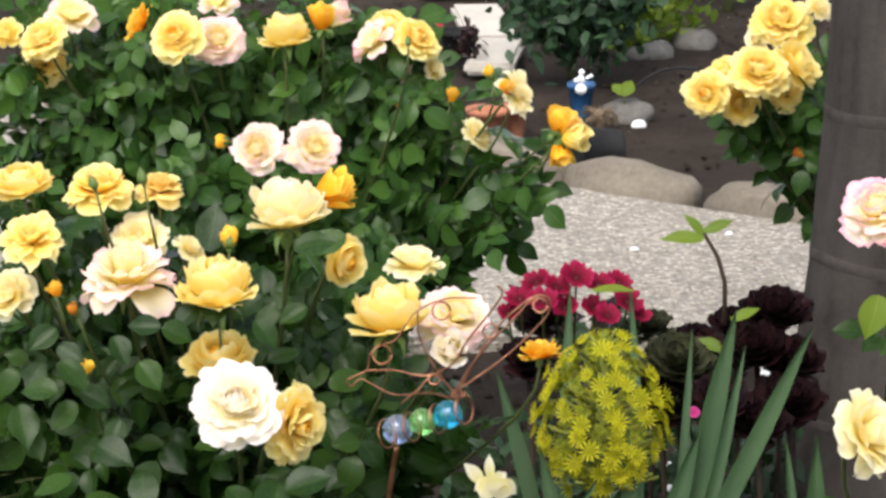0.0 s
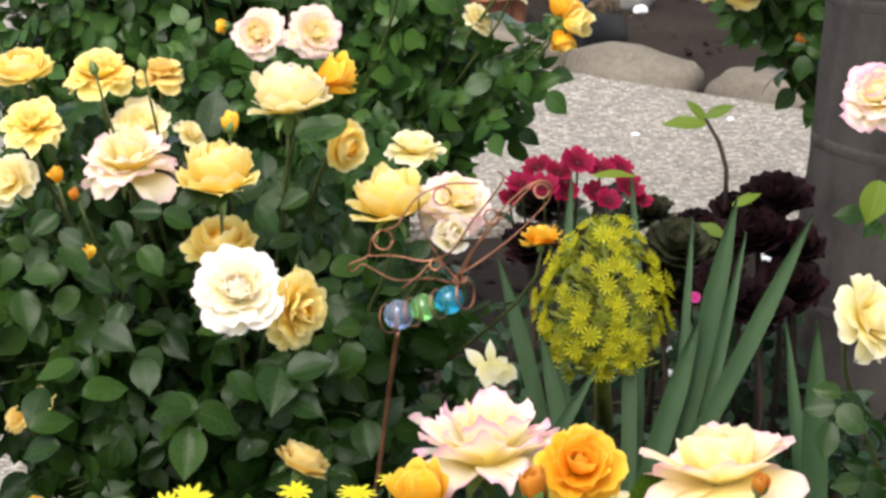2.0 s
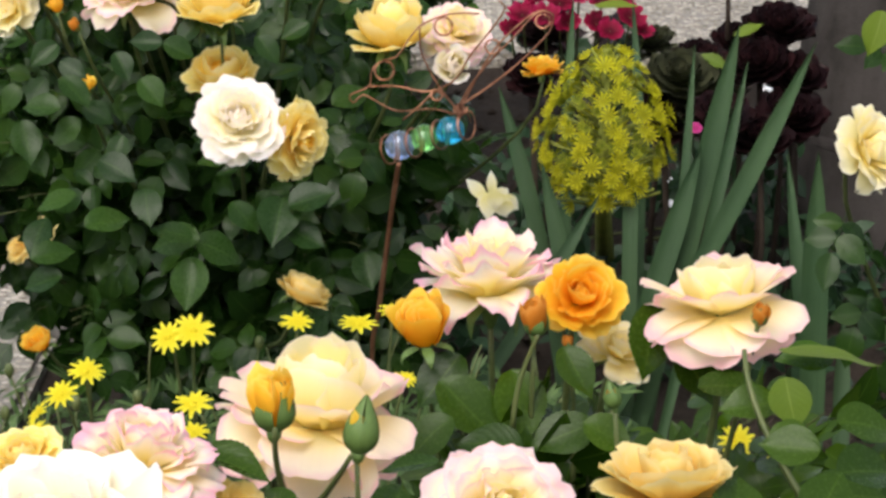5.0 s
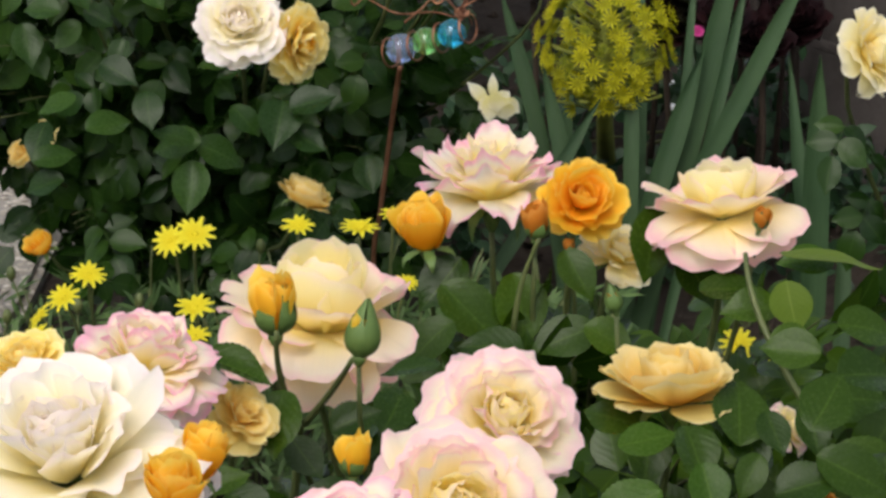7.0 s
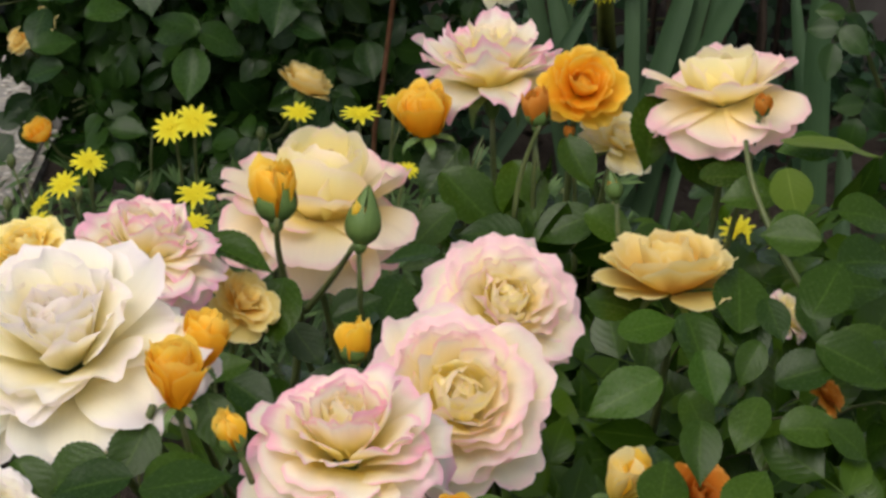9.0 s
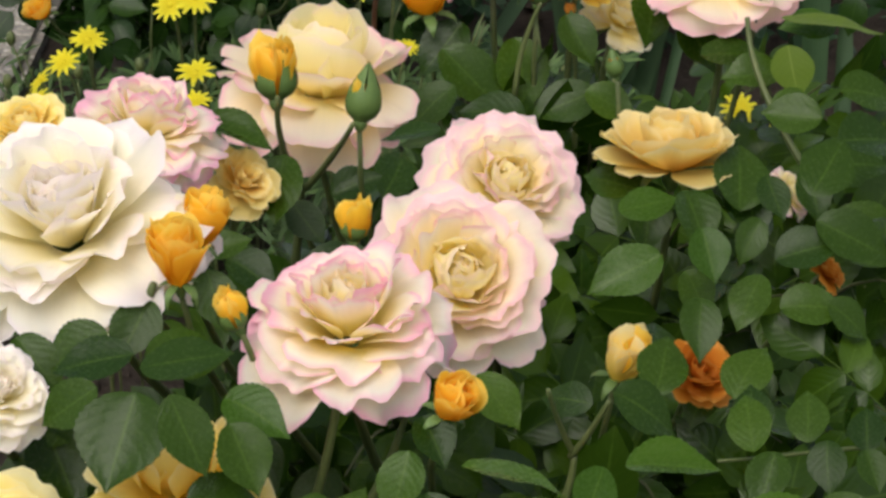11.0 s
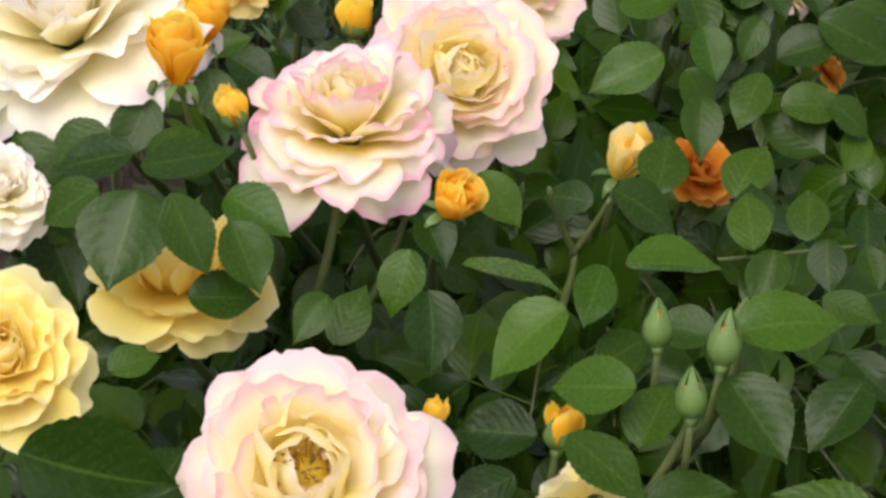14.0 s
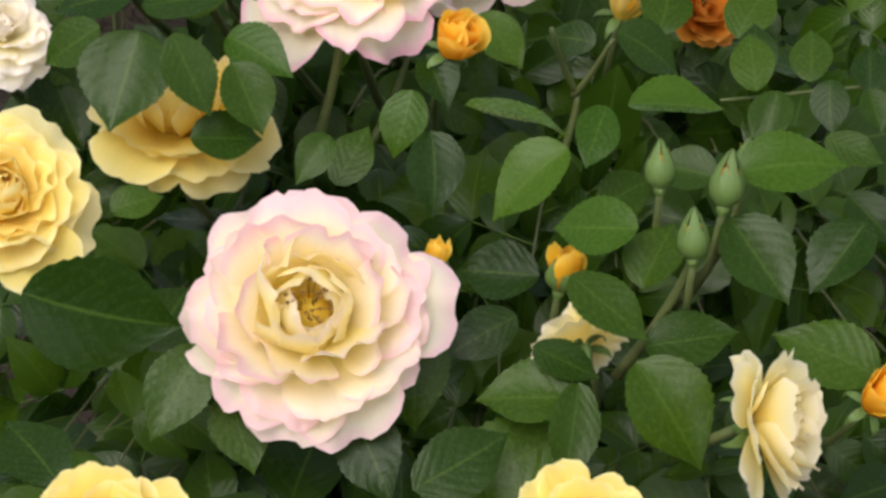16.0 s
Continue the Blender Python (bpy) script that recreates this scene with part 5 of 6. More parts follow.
cane(near, [(0.080, 1.262, 0.920), (0.074, 1.265, 0.906), (0.069, 1.269, 0.894), (0.062, 1.274, 0.882)], 0.0015)
cane(near, [(0.064, 1.274, 0.883), (0.064, 1.273, 0.869), (0.059, 1.273, 0.857), (0.055, 1.271, 0.841)], 0.002)
cane(near, [(-0.100, 1.645, 0.920), (-0.102, 1.656, 0.893), (-0.099, 1.668, 0.869), (-0.088, 1.680, 0.844)], 0.002)
cane(near, [(-0.054, 1.630, 0.909), (-0.063, 1.646, 0.886), (-0.075, 1.663, 0.864), (-0.086, 1.680, 0.844)], 0.002)
cane(near, [(-0.088, 1.690, 0.842), (-0.091, 1.701, 0.823), (-0.092, 1.709, 0.800), (-0.096, 1.716, 0.772)], 0.0026)
cane(near, [(0.206, 1.887, 0.878), (0.206, 1.864, 0.858), (0.213, 1.842, 0.838), (0.247, 1.809, 0.790)], 0.0022)
cane(near, [(0.069, 1.984, 0.853), (0.063, 1.985, 0.836), (0.053, 1.985, 0.819), (0.051, 1.978, 0.782)], 0.0018)
cane(near, [(-0.143, 1.312, 0.958), (-0.149, 1.317, 0.940), (-0.159, 1.323, 0.921), (-0.166, 1.328, 0.903)], 0.0026)

# ---- daisies ----
def daisy_petal(u, w):
    h = 0.16 * (0.5 + 0.5 * math.sin(math.pi * min(u + 0.15, 1))) * (1 if u < 0.85 else 0.75)
    return (w * h, 0.16 + 0.84 * u, 0.14 * u - 0.16 * u * u + 0.03 * w * w)


v, f, u = grid(4, 2, daisy_petal)
DAISY_PETAL = mesh_of("petal", v, f, DAISY, u)


def dome(r, h):
    return mesh_of("disc", *lathe([(0.0, h), (r * 0.6, h * 0.8), (r, 0.0), (r * 0.5, -h * 0.8), (0.0, -h)], 14))


DAISY_DISC = dome(0.2, 0.09)
DAISY_DISC.materials.append(DAISY)
daisies = new("daisy_clump")
daisies.location = (-0.22, 3.25, 0)
tagged(daisies, "clump of bright yellow daisies on thin stalks", "daisies")
daisy_rnd = random.Random(8)


def daisy(place, face, wide):
    p = Vector(place) - Vector(daisies.location)
    base = Vector((p.x * 0.8 + daisy_rnd.uniform(-0.02, 0.02), p.y * 0.8, 0))
    v, f = tube(bezier(base, base + Vector((0, 0, p.z * 0.5)), p - Vector(face) * 0.08, p, 8), 0.0016, 5)
    child("stalk", mesh_of("stalk", v, f, STEM), daisies)
    h = child("daisy", DAISY_DISC, daisies, facing(p, face, daisy_rnd.uniform(0, 360), wide / 2))
    for k in range(13):
        child("petal", DAISY_PETAL, h, pose(0, 0, 0, daisy_rnd.uniform(-7, 9), 0, 360 / 13 * k + daisy_rnd.uniform(-5, 5)))


daisy((-0.291, 2.952, 0.485), (-0.21, -0.64, 0.74), 0.0396)
daisy((-0.264, 2.954, 0.492), (0.11, -0.53, 0.84), 0.0456)
daisy((-0.372, 2.894, 0.469), (0.1, -0.33, 0.94), 0.0402)
daisy((-0.398, 2.887, 0.446), (-0.31, -0.37, 0.87), 0.0390)
daisy((-0.421, 2.862, 0.434), (-0.74, -0.19, 0.64), 0.0352)
daisy((-0.256, 2.837, 0.455), (-0, -0.28, 0.96), 0.0430)
daisy((-0.157, 3.003, 0.483), (-0, -0.22, 0.97), 0.0390)
daisy((-0.09, 3.002, 0.481), (-0, -0.11, 0.99), 0.0451)
daisy((-0.055, 3.054, 0.478), (-0, -0.11, 0.99), 0.0322)
daisy((-0.252, 2.772, 0.45), (0, -0.17, 0.99), 0.0366)
daisy((-0.411, 2.773, 0.451), (-0.29, -0.16, 0.94), 0.0343)
daisy((-0.038, 2.885, 0.464), (0.29, -0.16, 0.94), 0.0295)
daisy((0.234, 2.168, 0.693), (0.11, -0.57, 0.81), 0.0320)
daisy((0.269, 2.158, 0.670), (0.5, -0.19, 0.84), 0.0394)
daisy((0.107, 2.162, 0.679), (0.5, -0.19, 0.84), 0.0259)
# closed heads and feathery greens between the stalks
for k in range(70):
    x, y = daisy_rnd.uniform(-0.46, 0.42), daisy_rnd.uniform(-0.18, 0.14)
    h = daisy_rnd.uniform(0.20, 0.36)
    top = Vector((x + daisy_rnd.uniform(-0.03, 0.03), y, h))
    v, f = tube(bezier((x * 0.9, y, 0), (x * 0.9, y, h * 0.5), (x, y, h * 0.8), top, 6), [0.0010] * 5 + [0.0013, 0.0010], 4)
    if k % 2:
        w, g = lathe([(0.0, 0.012), (0.004, 0.010), (0.006, 0.004), (0.005, -0.003), (0.001, -0.008)], 7)
        v, f, _ = joined([(v, f, None), ([Vector(q) + top for q in w], g, None)])
    child("stalk", mesh_of("stalk", v, f, STEM), daisies)
fern = []
for k in range(1500):
    p = Vector((daisy_rnd.uniform(-0.48, 0.45), daisy_rnd.uniform(-0.2, 0.16), daisy_rnd.uniform(0.03, 0.27)))
    n = Vector((daisy_rnd.gauss(0, 0.6), daisy_rnd.gauss(-0.4, 0.5), 0.7))
    for s in (-38, -14, 12, 36):
        fern.append(moved(leaflet(0.035, 0.006, k % 7, 0.1, 0.2, False, 3), facing(p, n, daisy_rnd.uniform(-50, 50) + s)))
v, f, u = joined(fern)
child("foliage", mesh_of("foliage", v, f, leaf_material("daisy_leaf", (0.03, 0.06, 0.02), (0.10, 0.16, 0.05), (0.1, 0.15, 0.05)), u), daisies, kind="stuff")

# ---- aeonium with a cone of yellow florets ----
def floret_mesh():
    """A small star of eleven rays round a raised heart, in one piece."""
    verts, uvs, faces = [(0, 0, 0.22)], [(0.5, 0.2)], []
    n = 11
    for k in range(n):
        for da, r, z, v in ((-0.5, 0.22, 0.05, 0.25), (-0.26, 0.64, 0.30, 0.7), (0.0, 1.0, 0.42, 1.0), (0.26, 0.64, 0.30, 0.7), (0.0, 0.5, 0.30, 0.6)):
            t = 2 * math.pi * (k + da) / n
            verts.append((r * math.cos(t), r * math.sin(t), z))
            uvs.append((0.5 + da, v))
    for k in range(n):
        a, b = 1 + 5 * k, 1 + 5 * ((k + 1) % n)
        faces += [(0, a, a + 4), (0, a + 4, b), (a, a + 1, a + 4), (a + 1, a + 2, a + 4), (a + 2, a + 3, a + 4), (a + 3, b, a + 4)]
    return mesh_of("floret", verts, faces, FLORET, uvs)


FLORET_MESH = floret_mesh()
cone = new("aeonium")
cone.location = (0.264, 4.478, -0)
tagged(cone, "flowering aeonium with a cone of yellow star florets", "succulent")
cone_rnd = random.Random(6)
top, foot = Vector((0.231, 4.008, 0.517)) - Vector(cone.location), Vector((0.225, 3.96, 0.317)) - Vector(cone.location)
axis = foot - top
# small set-back buds, their colour darkened for the shade between the florets
BUDLET = FLORET_MESH.copy()
BUDLET.materials[0] = petal_material("floret_bud", (0.14, 0.18, 0.015), (0.34, 0.37, 0.02), (0.52, 0.52, 0.03))
for k in range(330):
    small = k >= 150
    t = (k + 0.5) / 150 if not small else (k - 150 + 0.5) / 180
    along = min(1.0, max(0.0, t ** 0.75 + cone_rnd.uniform(-0.03, 0.03)))
    r = 0.090 * math.sin(math.pi / 2 * min(1.0, along / 0.62)) ** 0.62 - 0.045 * (max(0.0, along - 0.62) / 0.38) ** 2
    r += cone_rnd.uniform(-0.006, 0.006) - (0.013 if small else 0)
    a = 2.399963 * k + cone_rnd.uniform(-0.4, 0.4)
    out = Vector((math.cos(a), math.sin(a), 0.75 - 0.6 * along + (0.6 if along < 0.15 else 0)))
    out += Vector((cone_rnd.uniform(-0.35, 0.35), cone_rnd.uniform(-0.35, 0.35), cone_rnd.uniform(-0.2, 0.35)))
    p = top + axis * along + Vector((r * math.cos(a), r * math.sin(a), cone_rnd.uniform(-0.008, 0.008)))
    child("floret", BUDLET if small else FLORET_MESH, cone, facing(p, out, cone_rnd.uniform(0, 360), cone_rnd.uniform(0.009, 0.012) if small else cone_rnd.uniform(0.0125, 0.0172)))
sprigs = []
for k in range(110):
    a, along = 2.399963 * k + 0.6, ((k + 0.5) / 110) ** 0.8
    r = 0.020 + 0.062 * min(1.0, along * 1.35)
    p = top + axis * along
    q = p + Vector((r * math.cos(a), r * math.sin(a), 0.006))
    sprigs.append((*tube([p + Vector((0, 0, -0.025)), (p + q) / 2 + Vector((0, 0, -0.012)), q], [0.0022, 0.002, 0.0025], 4), None))
sprigs.append((*tube([top, foot, Vector((0, 0, 0.0))], [0.006, 0.011, 0.016], 8), None))
v, f, u = joined(sprigs)
child("stalk", mesh_of("stalk", v, f, speckled("olive_stalk", (0.10, 0.12, 0.02), (0.22, 0.24, 0.04), 30), u), cone, kind="stuff")


def rosette(name, label, place, wide, mat, count=34, tilt=(0, -0.35, 1), seed=0, stalk=True):
    """Succulent rosette of spoon-shaped leaves on a bare stalk."""
    rnd = random.Random(seed)
    ob = new(name)
    ob.location = (place[0], place[1], 0)
    tagged(ob, label, "succulent", "succulents by the path")
    one = grid(7, 2, lambda u, w: (w * 0.32 * (0.25 + 0.85 * math.sin(math.pi * 0.92 * u ** 1.9)) * (1 - u ** 9) ** 0.5, u, 0.10 * u * u + 0.12 * abs(w) * u))
    me = mesh_of("leaf", *one[:2], mat, one[2])
    m0 = facing((0, 0, place[2]), tilt, 0, wide / 2)
    count = round(count * 1.15)
    for k in range(count):
        t = k / count
        child("leaf", me, ob, m0 @ pose(0, 0, 0.12 * (1 - t), 0, 0, 137.5 * k) @ pose(0, 0, 0, 66 - 66 * t + rnd.uniform(-6, 6), 0, 0) @ Matrix.Scale(0.35 + 0.65 * t ** 0.6, 4))
    if stalk:
        v, f = tube([(0, 0, 0), (0.01, 0.01, place[2] * 0.5), (0, 0, place[2])], [0.005, 0.0045, 0.005], 8)
        child("stalk", mesh_of("stalk", v, f, DARK_BARK), ob)
    return ob


DARK_BARK = speckled("dark_bark", (0.02, 0.014, 0.010), (0.055, 0.04, 0.03), 30, 0.8, 0.1)
DARKS = "dark purple aeonium rosette on a bare stalk"
rosette("dark_aeonium", DARKS, (0.518, 4.399, 0.433), 0.1301, PURPLE, 40, (0, -.4, 1), 1)
rosette("dark_aeonium", DARKS, (0.482, 4.337, 0.392), 0.1287, PURPLE, 40, (-.3, -.5, 1), 2)
rosette("dark_aeonium", DARKS, (0.534, 4.333, 0.375), 0.1201, PURPLE, 36, (.2, -.5, 1), 3)
rosette("dark_aeonium", DARKS, (0.401, 4.436, 0.374), 0.1052, PURPLE, 34, (.2, -.3, 1), 4)
rosette("dark_aeonium", DARKS, (0.33, 4.49, 0.386), 0.0975, OLIVE, 34, (-.2, -.3, 1), 5)
rosette("dark_aeonium", "olive green aeonium rosette on a bare stalk", (0.362, 4.333, 0.375), 0.1287, OLIVE, 36, (0, -.5, 1), 6)
rosette("dark_aeonium", DARKS, (0.135, 4.335, 0.379), 0.1029, PURPLE, 34, (0, -.5, 1), 7)
rosette("dark_aeonium", DARKS, (0.413, 4.223, 0.345), 0.1174, PURPLE, 34, (0, -.5, 1), 8)
rosette("dark_aeonium", DARKS, (0.472, 4.215, 0.313), 0.1174, PURPLE, 34, (0, -.5, 1), 9)
rosette("dark_aeonium", DARKS, (0.336, 4.319, 0.317), 0.1287, PURPLE, 34, (0, -.6, 1), 10)
rosette("dark_aeonium", DARKS, (0.396, 4.325, 0.342), 0.1287, OLIVE, 34, (0.1, -.6, 1), 12)
rosette("dark_aeonium", DARKS, (0.524, 4.271, 0.331), 0.1272, PURPLE, 34, (0, -.6, 1), 13)
rosette("dark_aeonium", DARKS, (0.163, 4.543, 0.39), 0.1075, PURPLE, 34, (0, -.4, 1), 14)
rosette("dark_aeonium", DARKS, (0.463, 4.49, 0.386), 0.1064, PURPLE, 34, (0, -.4, 1), 15)

# ---- crimson flowers by the path ----
def five_petals(name, wide_petal, cup):
    pieces = []
    for k in range(5):
        one = grid(4, 4, lambda u, w: (w * wide_petal * (0.25 + 0.75 * math.sin(1.75 * u)) * (1 if u < .95 else .85), 0.04 + 0.96 * u, cup * u * u + (0.12 * math.sin(5 * w + 2 + k) + 0.10 * math.sin(11 * w + k) * u) * u))
        pieces.append(moved(one, pose(0, 0, 0.004 * k, 0, 0, 72 * k)))
    v, f, u = joined(pieces)
    return mesh_of(name, v, f, CRIMSON, u)


CRIMSON_FLOWER = five_petals("flower", 0.52, 0.34)
crimson = new("crimson_flower_plant")
crimson.location = (0.248, 5.386, -0)
tagged(crimson, "crimson flowered plant with dark leaves beside the path", "flowering plant")
crimson_rnd = random.Random(15)


def crimson_flower(place, face, wide):
    p = Vector(place) - Vector(crimson.location)
    child("flower", CRIMSON_FLOWER, crimson, facing(p, Vector(face) + Vector((crimson_rnd.uniform(-0.3, 0.3), crimson_rnd.uniform(-0.2, 0.2), 0.75)), crimson_rnd.uniform(0, 360), wide / 2))
    v, f = tube(bezier((0, 0, 0), (0, 0, p.z * 0.5), (p.x, p.y, p.z * 0.6), p, 7), 0.002, 5)
    child("stalk", mesh_of("stalk", v, f, STEM), crimson)


crimson_flower((0.212, 4.462, 0.483), (0.1, -0.7, 0.71), 0.0526)
crimson_flower((0.152, 4.48, 0.471), (-0.33, -0.62, 0.71), 0.0474)
crimson_flower((0.182, 4.459, 0.467), (-0, -0.77, 0.64), 0.0438)
crimson_flower((0.125, 4.455, 0.45), (-0.42, -0.59, 0.68), 0.0491)
crimson_flower((0.158, 4.405, 0.459), (-0, -0.79, 0.61), 0.0486)
crimson_flower((0.247, 4.46, 0.472), (0.23, -0.64, 0.74), 0.0474)
crimson_flower((0.279, 4.48, 0.471), (0.33, -0.62, 0.71), 0.0421)
crimson_flower((0.291, 4.453, 0.446), (0.55, -0.67, 0.5), 0.0491)
crimson_flower((0.239, 4.451, 0.437), (0.33, -0.78, 0.53), 0.0403)
crimson_flower((0.195, 4.451, 0.437), (-0.11, -0.84, 0.53), 0.0421)
crimson_flower((0.259, 4.429, 0.43), (0.1, -0.84, 0.53), 0.0402)
crimson_flower((0.107, 4.449, 0.429), (-0.33, -0.78, 0.53), 0.0351)
crimson_flower((0.313, 4.448, 0.425), (0.55, -0.67, 0.5), 0.0316)
for k in range(60):
    p = Vector((crimson_rnd.uniform(-0.12, 0.12), crimson_rnd.uniform(-0.05, 0.08), crimson_rnd.uniform(0.04, 0.20)))
    n = Vector((crimson_rnd.gauss(0, .5), crimson_rnd.gauss(-.5, .4), .7))
    child("leaf", SINGLE_MESH[k % 6], crimson, facing(p, n, crimson_rnd.uniform(0, 360), crimson_rnd.uniform(0.04, 0.07)), mat=PURPLE if k % 3 else LEAF_DARK)

# ---- iris blades ----
def blade(plant, foot, tip, wide, bow=0.0, yaw=0.0):
    """A sword leaf from foot to tip, folded lengthwise."""
    o = Vector(plant.location)
    a, e = Vector(foot), Vector(tip)
    a = a + (a - e) * ((a.z + 0.02) / (e.z - a.z))  # down into the soil
    a, e = a - o, e - o
    way = e - a
    side = Vector((math.cos(yaw), math.sin(yaw), 0))
    side = (side - way.normalized() * side.dot(way.normalized())).normalized()
    nrm = way.normalized().cross(side)

    def at(u, w):
        h = 0.33 * wide * min(1.0, 0.72 + 0.5 * u) * (1 - max(0, (u - 0.74) / 0.26) ** 1.7) + 0.0004
        return a + way * u + side * (w * h + bow * math.sin(math.pi * u)) + nrm * (0.10 * wide * (1 - w * w)) + nrm * 0.02 * u * u
    v, f, u = grid(14, 4, at)
    n = len(v)
    back = [Vector(p) - nrm * 0.0018 for p in v]
    v, f, u = joined([(v, f, u), (back, [q[::-1] for q in f], u)])
    child("blade", mesh_of("blade", v, f, IRIS, u), plant)


def iris(spot):
    ob = new("iris_plant")
    ob.location = (*spot[:2], 0)
    return tagged(ob, "clump of grey-green sword-shaped iris leaves", "iris", "iris clumps")


flag = iris((0.395, 4.477, -0))
blade(flag, (0.317, 3.816, 0.236), (0.403, 3.873, 0.584), 0.0473, 0.004)
blade(flag, (0.351, 3.774, 0.268), (0.42, 3.859, 0.538), 0.0259, 0.0, 0.3)
blade(flag, (0.319, 3.75, 0.26), (0.491, 3.77, 0.588), 0.0387, 0.012, -0.2)
blade(flag, (0.313, 3.873, 0.249), (0.351, 3.963, 0.536), 0.0172, 0.01)
blade(flag, (0.26, 3.863, 0.219), (0.263, 3.925, 0.413), 0.0313)
blade(flag, (0.292, 3.788, 0.246), (0.352, 3.824, 0.428), 0.0458)
second = iris((0.14, 4.588, 0))
blade(second, (0.131, 3.915, 0.218), (0.08, 3.994, 0.467), 0.0348, 0.015)
blade(second, (0.161, 3.868, 0.234), (0.138, 3.915, 0.383), 0.0360, 0.01)
blade(second, (0.194, 4.156, 0.15), (0.196, 4.274, 0.522), 0.0235, -0.01)
blade(second, (0.286, 4.156, 0.15), (0.284, 4.275, 0.526), 0.0201, 0.01)
blade(second, (0.138, 3.772, 0.26), (0.214, 3.806, 0.369), 0.0305, 0.01)
third = iris((0.53, 3.93, 0))
blade(third, (0.447, 3.32, 0.204), (0.448, 3.351, 0.564), 0.0480)
blade(third, (0.453, 3.339, 0.196), (0.428, 3.447, 0.537), 0.0275, 0.0, 0.3)
blade(third, (0.484, 3.32, 0.204), (0.491, 3.379, 0.358), 0.0302)

# ---- a bare shoot with a tuft of leaves ----
shoot = new("leafy_shoot")
shoot.location = (0.572, 5.702, 0)
tagged(shoot, "thin brown shoot with a tuft of yellow-green leaves", "shoot")
o = Vector(shoot.location)
line = [Vector((0.41, 4.478, 0.551)) - o, Vector((0.432, 4.47, 0.514)) - o, Vector((0.443, 4.46, 0.476)) - o, Vector((0.443, 4.446, 0.416)) - o, Vector((0, 0, 0))]
v, f = tube(line, [0.003, 0.0035, 0.004, 0.004, 0.005], 7)
child("stem", mesh_of("stem", v, f, DARK_BARK), shoot)


def tuft_leaf(place, normal, tip, long, wide=0.6):
    m = facing(Vector(place) - o, normal, 0, 1.0, tip) @ Matrix.Diagonal((long * wide, long, long, 1)) @ Matrix.Translation((0, -0.5, 0))
    child("leaf", SINGLE_MESH[0], shoot, m, mat=LEAF_NEW)


tuft_leaf((0.375, 4.457, 0.549), (0.1, -0.63, 0.77), (-0.99, -0.07, 0.12), 0.0698)
tuft_leaf((0.397, 4.481, 0.563), (0.3, -0.81, 0.5), (-0.55, 0.1, 0.83), 0.0482)
tuft_leaf((0.433, 4.481, 0.561), (-0.11, -0.76, 0.64), (0.89, 0.02, 0.45), 0.0526)
tuft_leaf((0.465, 4.352, 0.454), (-0.1, -0.63, 0.77), (0.82, 0.05, 0.57), 0.0515)
tuft_leaf((0.412, 4.342, 0.41), (0.1, -0.84, 0.53), (-0.81, 0.02, 0.59), 0.0412, 0.8)
tuft_leaf((0.26, 4.264, 0.515), (0.11, -0.45, 0.89), (0.92, -0, 0.38), 0.0713, 0.4)

# ---- a small pink flower among the succulents ----
v, f, u = joined([moved(grid(4, 4, lambda u, w: (w * 0.5 * (0.25 + 0.75 * math.sin(1.75 * u)), 0.04 + 0.96 * u, 0.2 * u * u)), pose(0, 0, 0.01 * k, 0, 0, 72 * k)) for k in range(5)])
small = new("pink_flower")
small.location = (0.448, 4.904, 0)
o = Vector(small.location)
tagged(small, "small bright pink flower on a thin stalk", "flower")
child("blossom", mesh_of("blossom", v, f, petal_material("petal_magenta", (0.45, 0.02, 0.17), (0.62, 0.05, 0.27), (0.70, 0.10, 0.34)), u), small, facing(Vector((0.369, 4.125, 0.366)) - o, (-0, -0.79, 0.61), 0, 0.0085))
v, f = tube(bezier(Vector((0.369, 4.125, 0.366)) - o, Vector((0.358, 4.166, 0.319)) - o, (0, 0, 0.08), (0, 0, 0), 7), 0.0015, 5)
child("stalk", mesh_of("stalk", v, f, STEM), small)
for spot, size in (((0.445, 5.115, 0), 0.02), ((0.418, 4.981, 0), 0.028), ((0.419, 4.91, 0), 0.022), ((0.403, 4.885, 0), 0.015), ((0.653, 5.659, 0), 0.02), ((0.636, 5.597, 0), 0.015)):
    stone(spot, (size, size * 0.8, size * 0.7), 37 * size * 1000, size * 900, WHITE, "small white stone among the succulents", "pebble")

# ---- white loose flower by the ornament ----
narcissus = new("white_flower")
narcissus.location = (*(0.093, 4.588, 0)[:2], 0)
tagged(narcissus, "wilting creamy white flower on a thin stalk", "flower")
o = Vector(narcissus.location)
NARC = petal_material("petal_ivory", (0.72, 0.66, 0.30), (0.84, 0.80, 0.62), (0.86, 0.83, 0.72))


def white_petal(place, normal, tip, long, wide=0.5):
    m = facing(Vector(place) - o, normal, 0, 1.0, tip) @ Matrix.Diagonal((long * wide, long, long, 1)) @ Matrix.Translation((0, -0.5, 0))
    v, f, u = leaflet(1.0, 0.9, 3, 0.3, 0.2, False)
    child("petal", mesh_of("petal", v, f, NARC, u), narcissus, m)


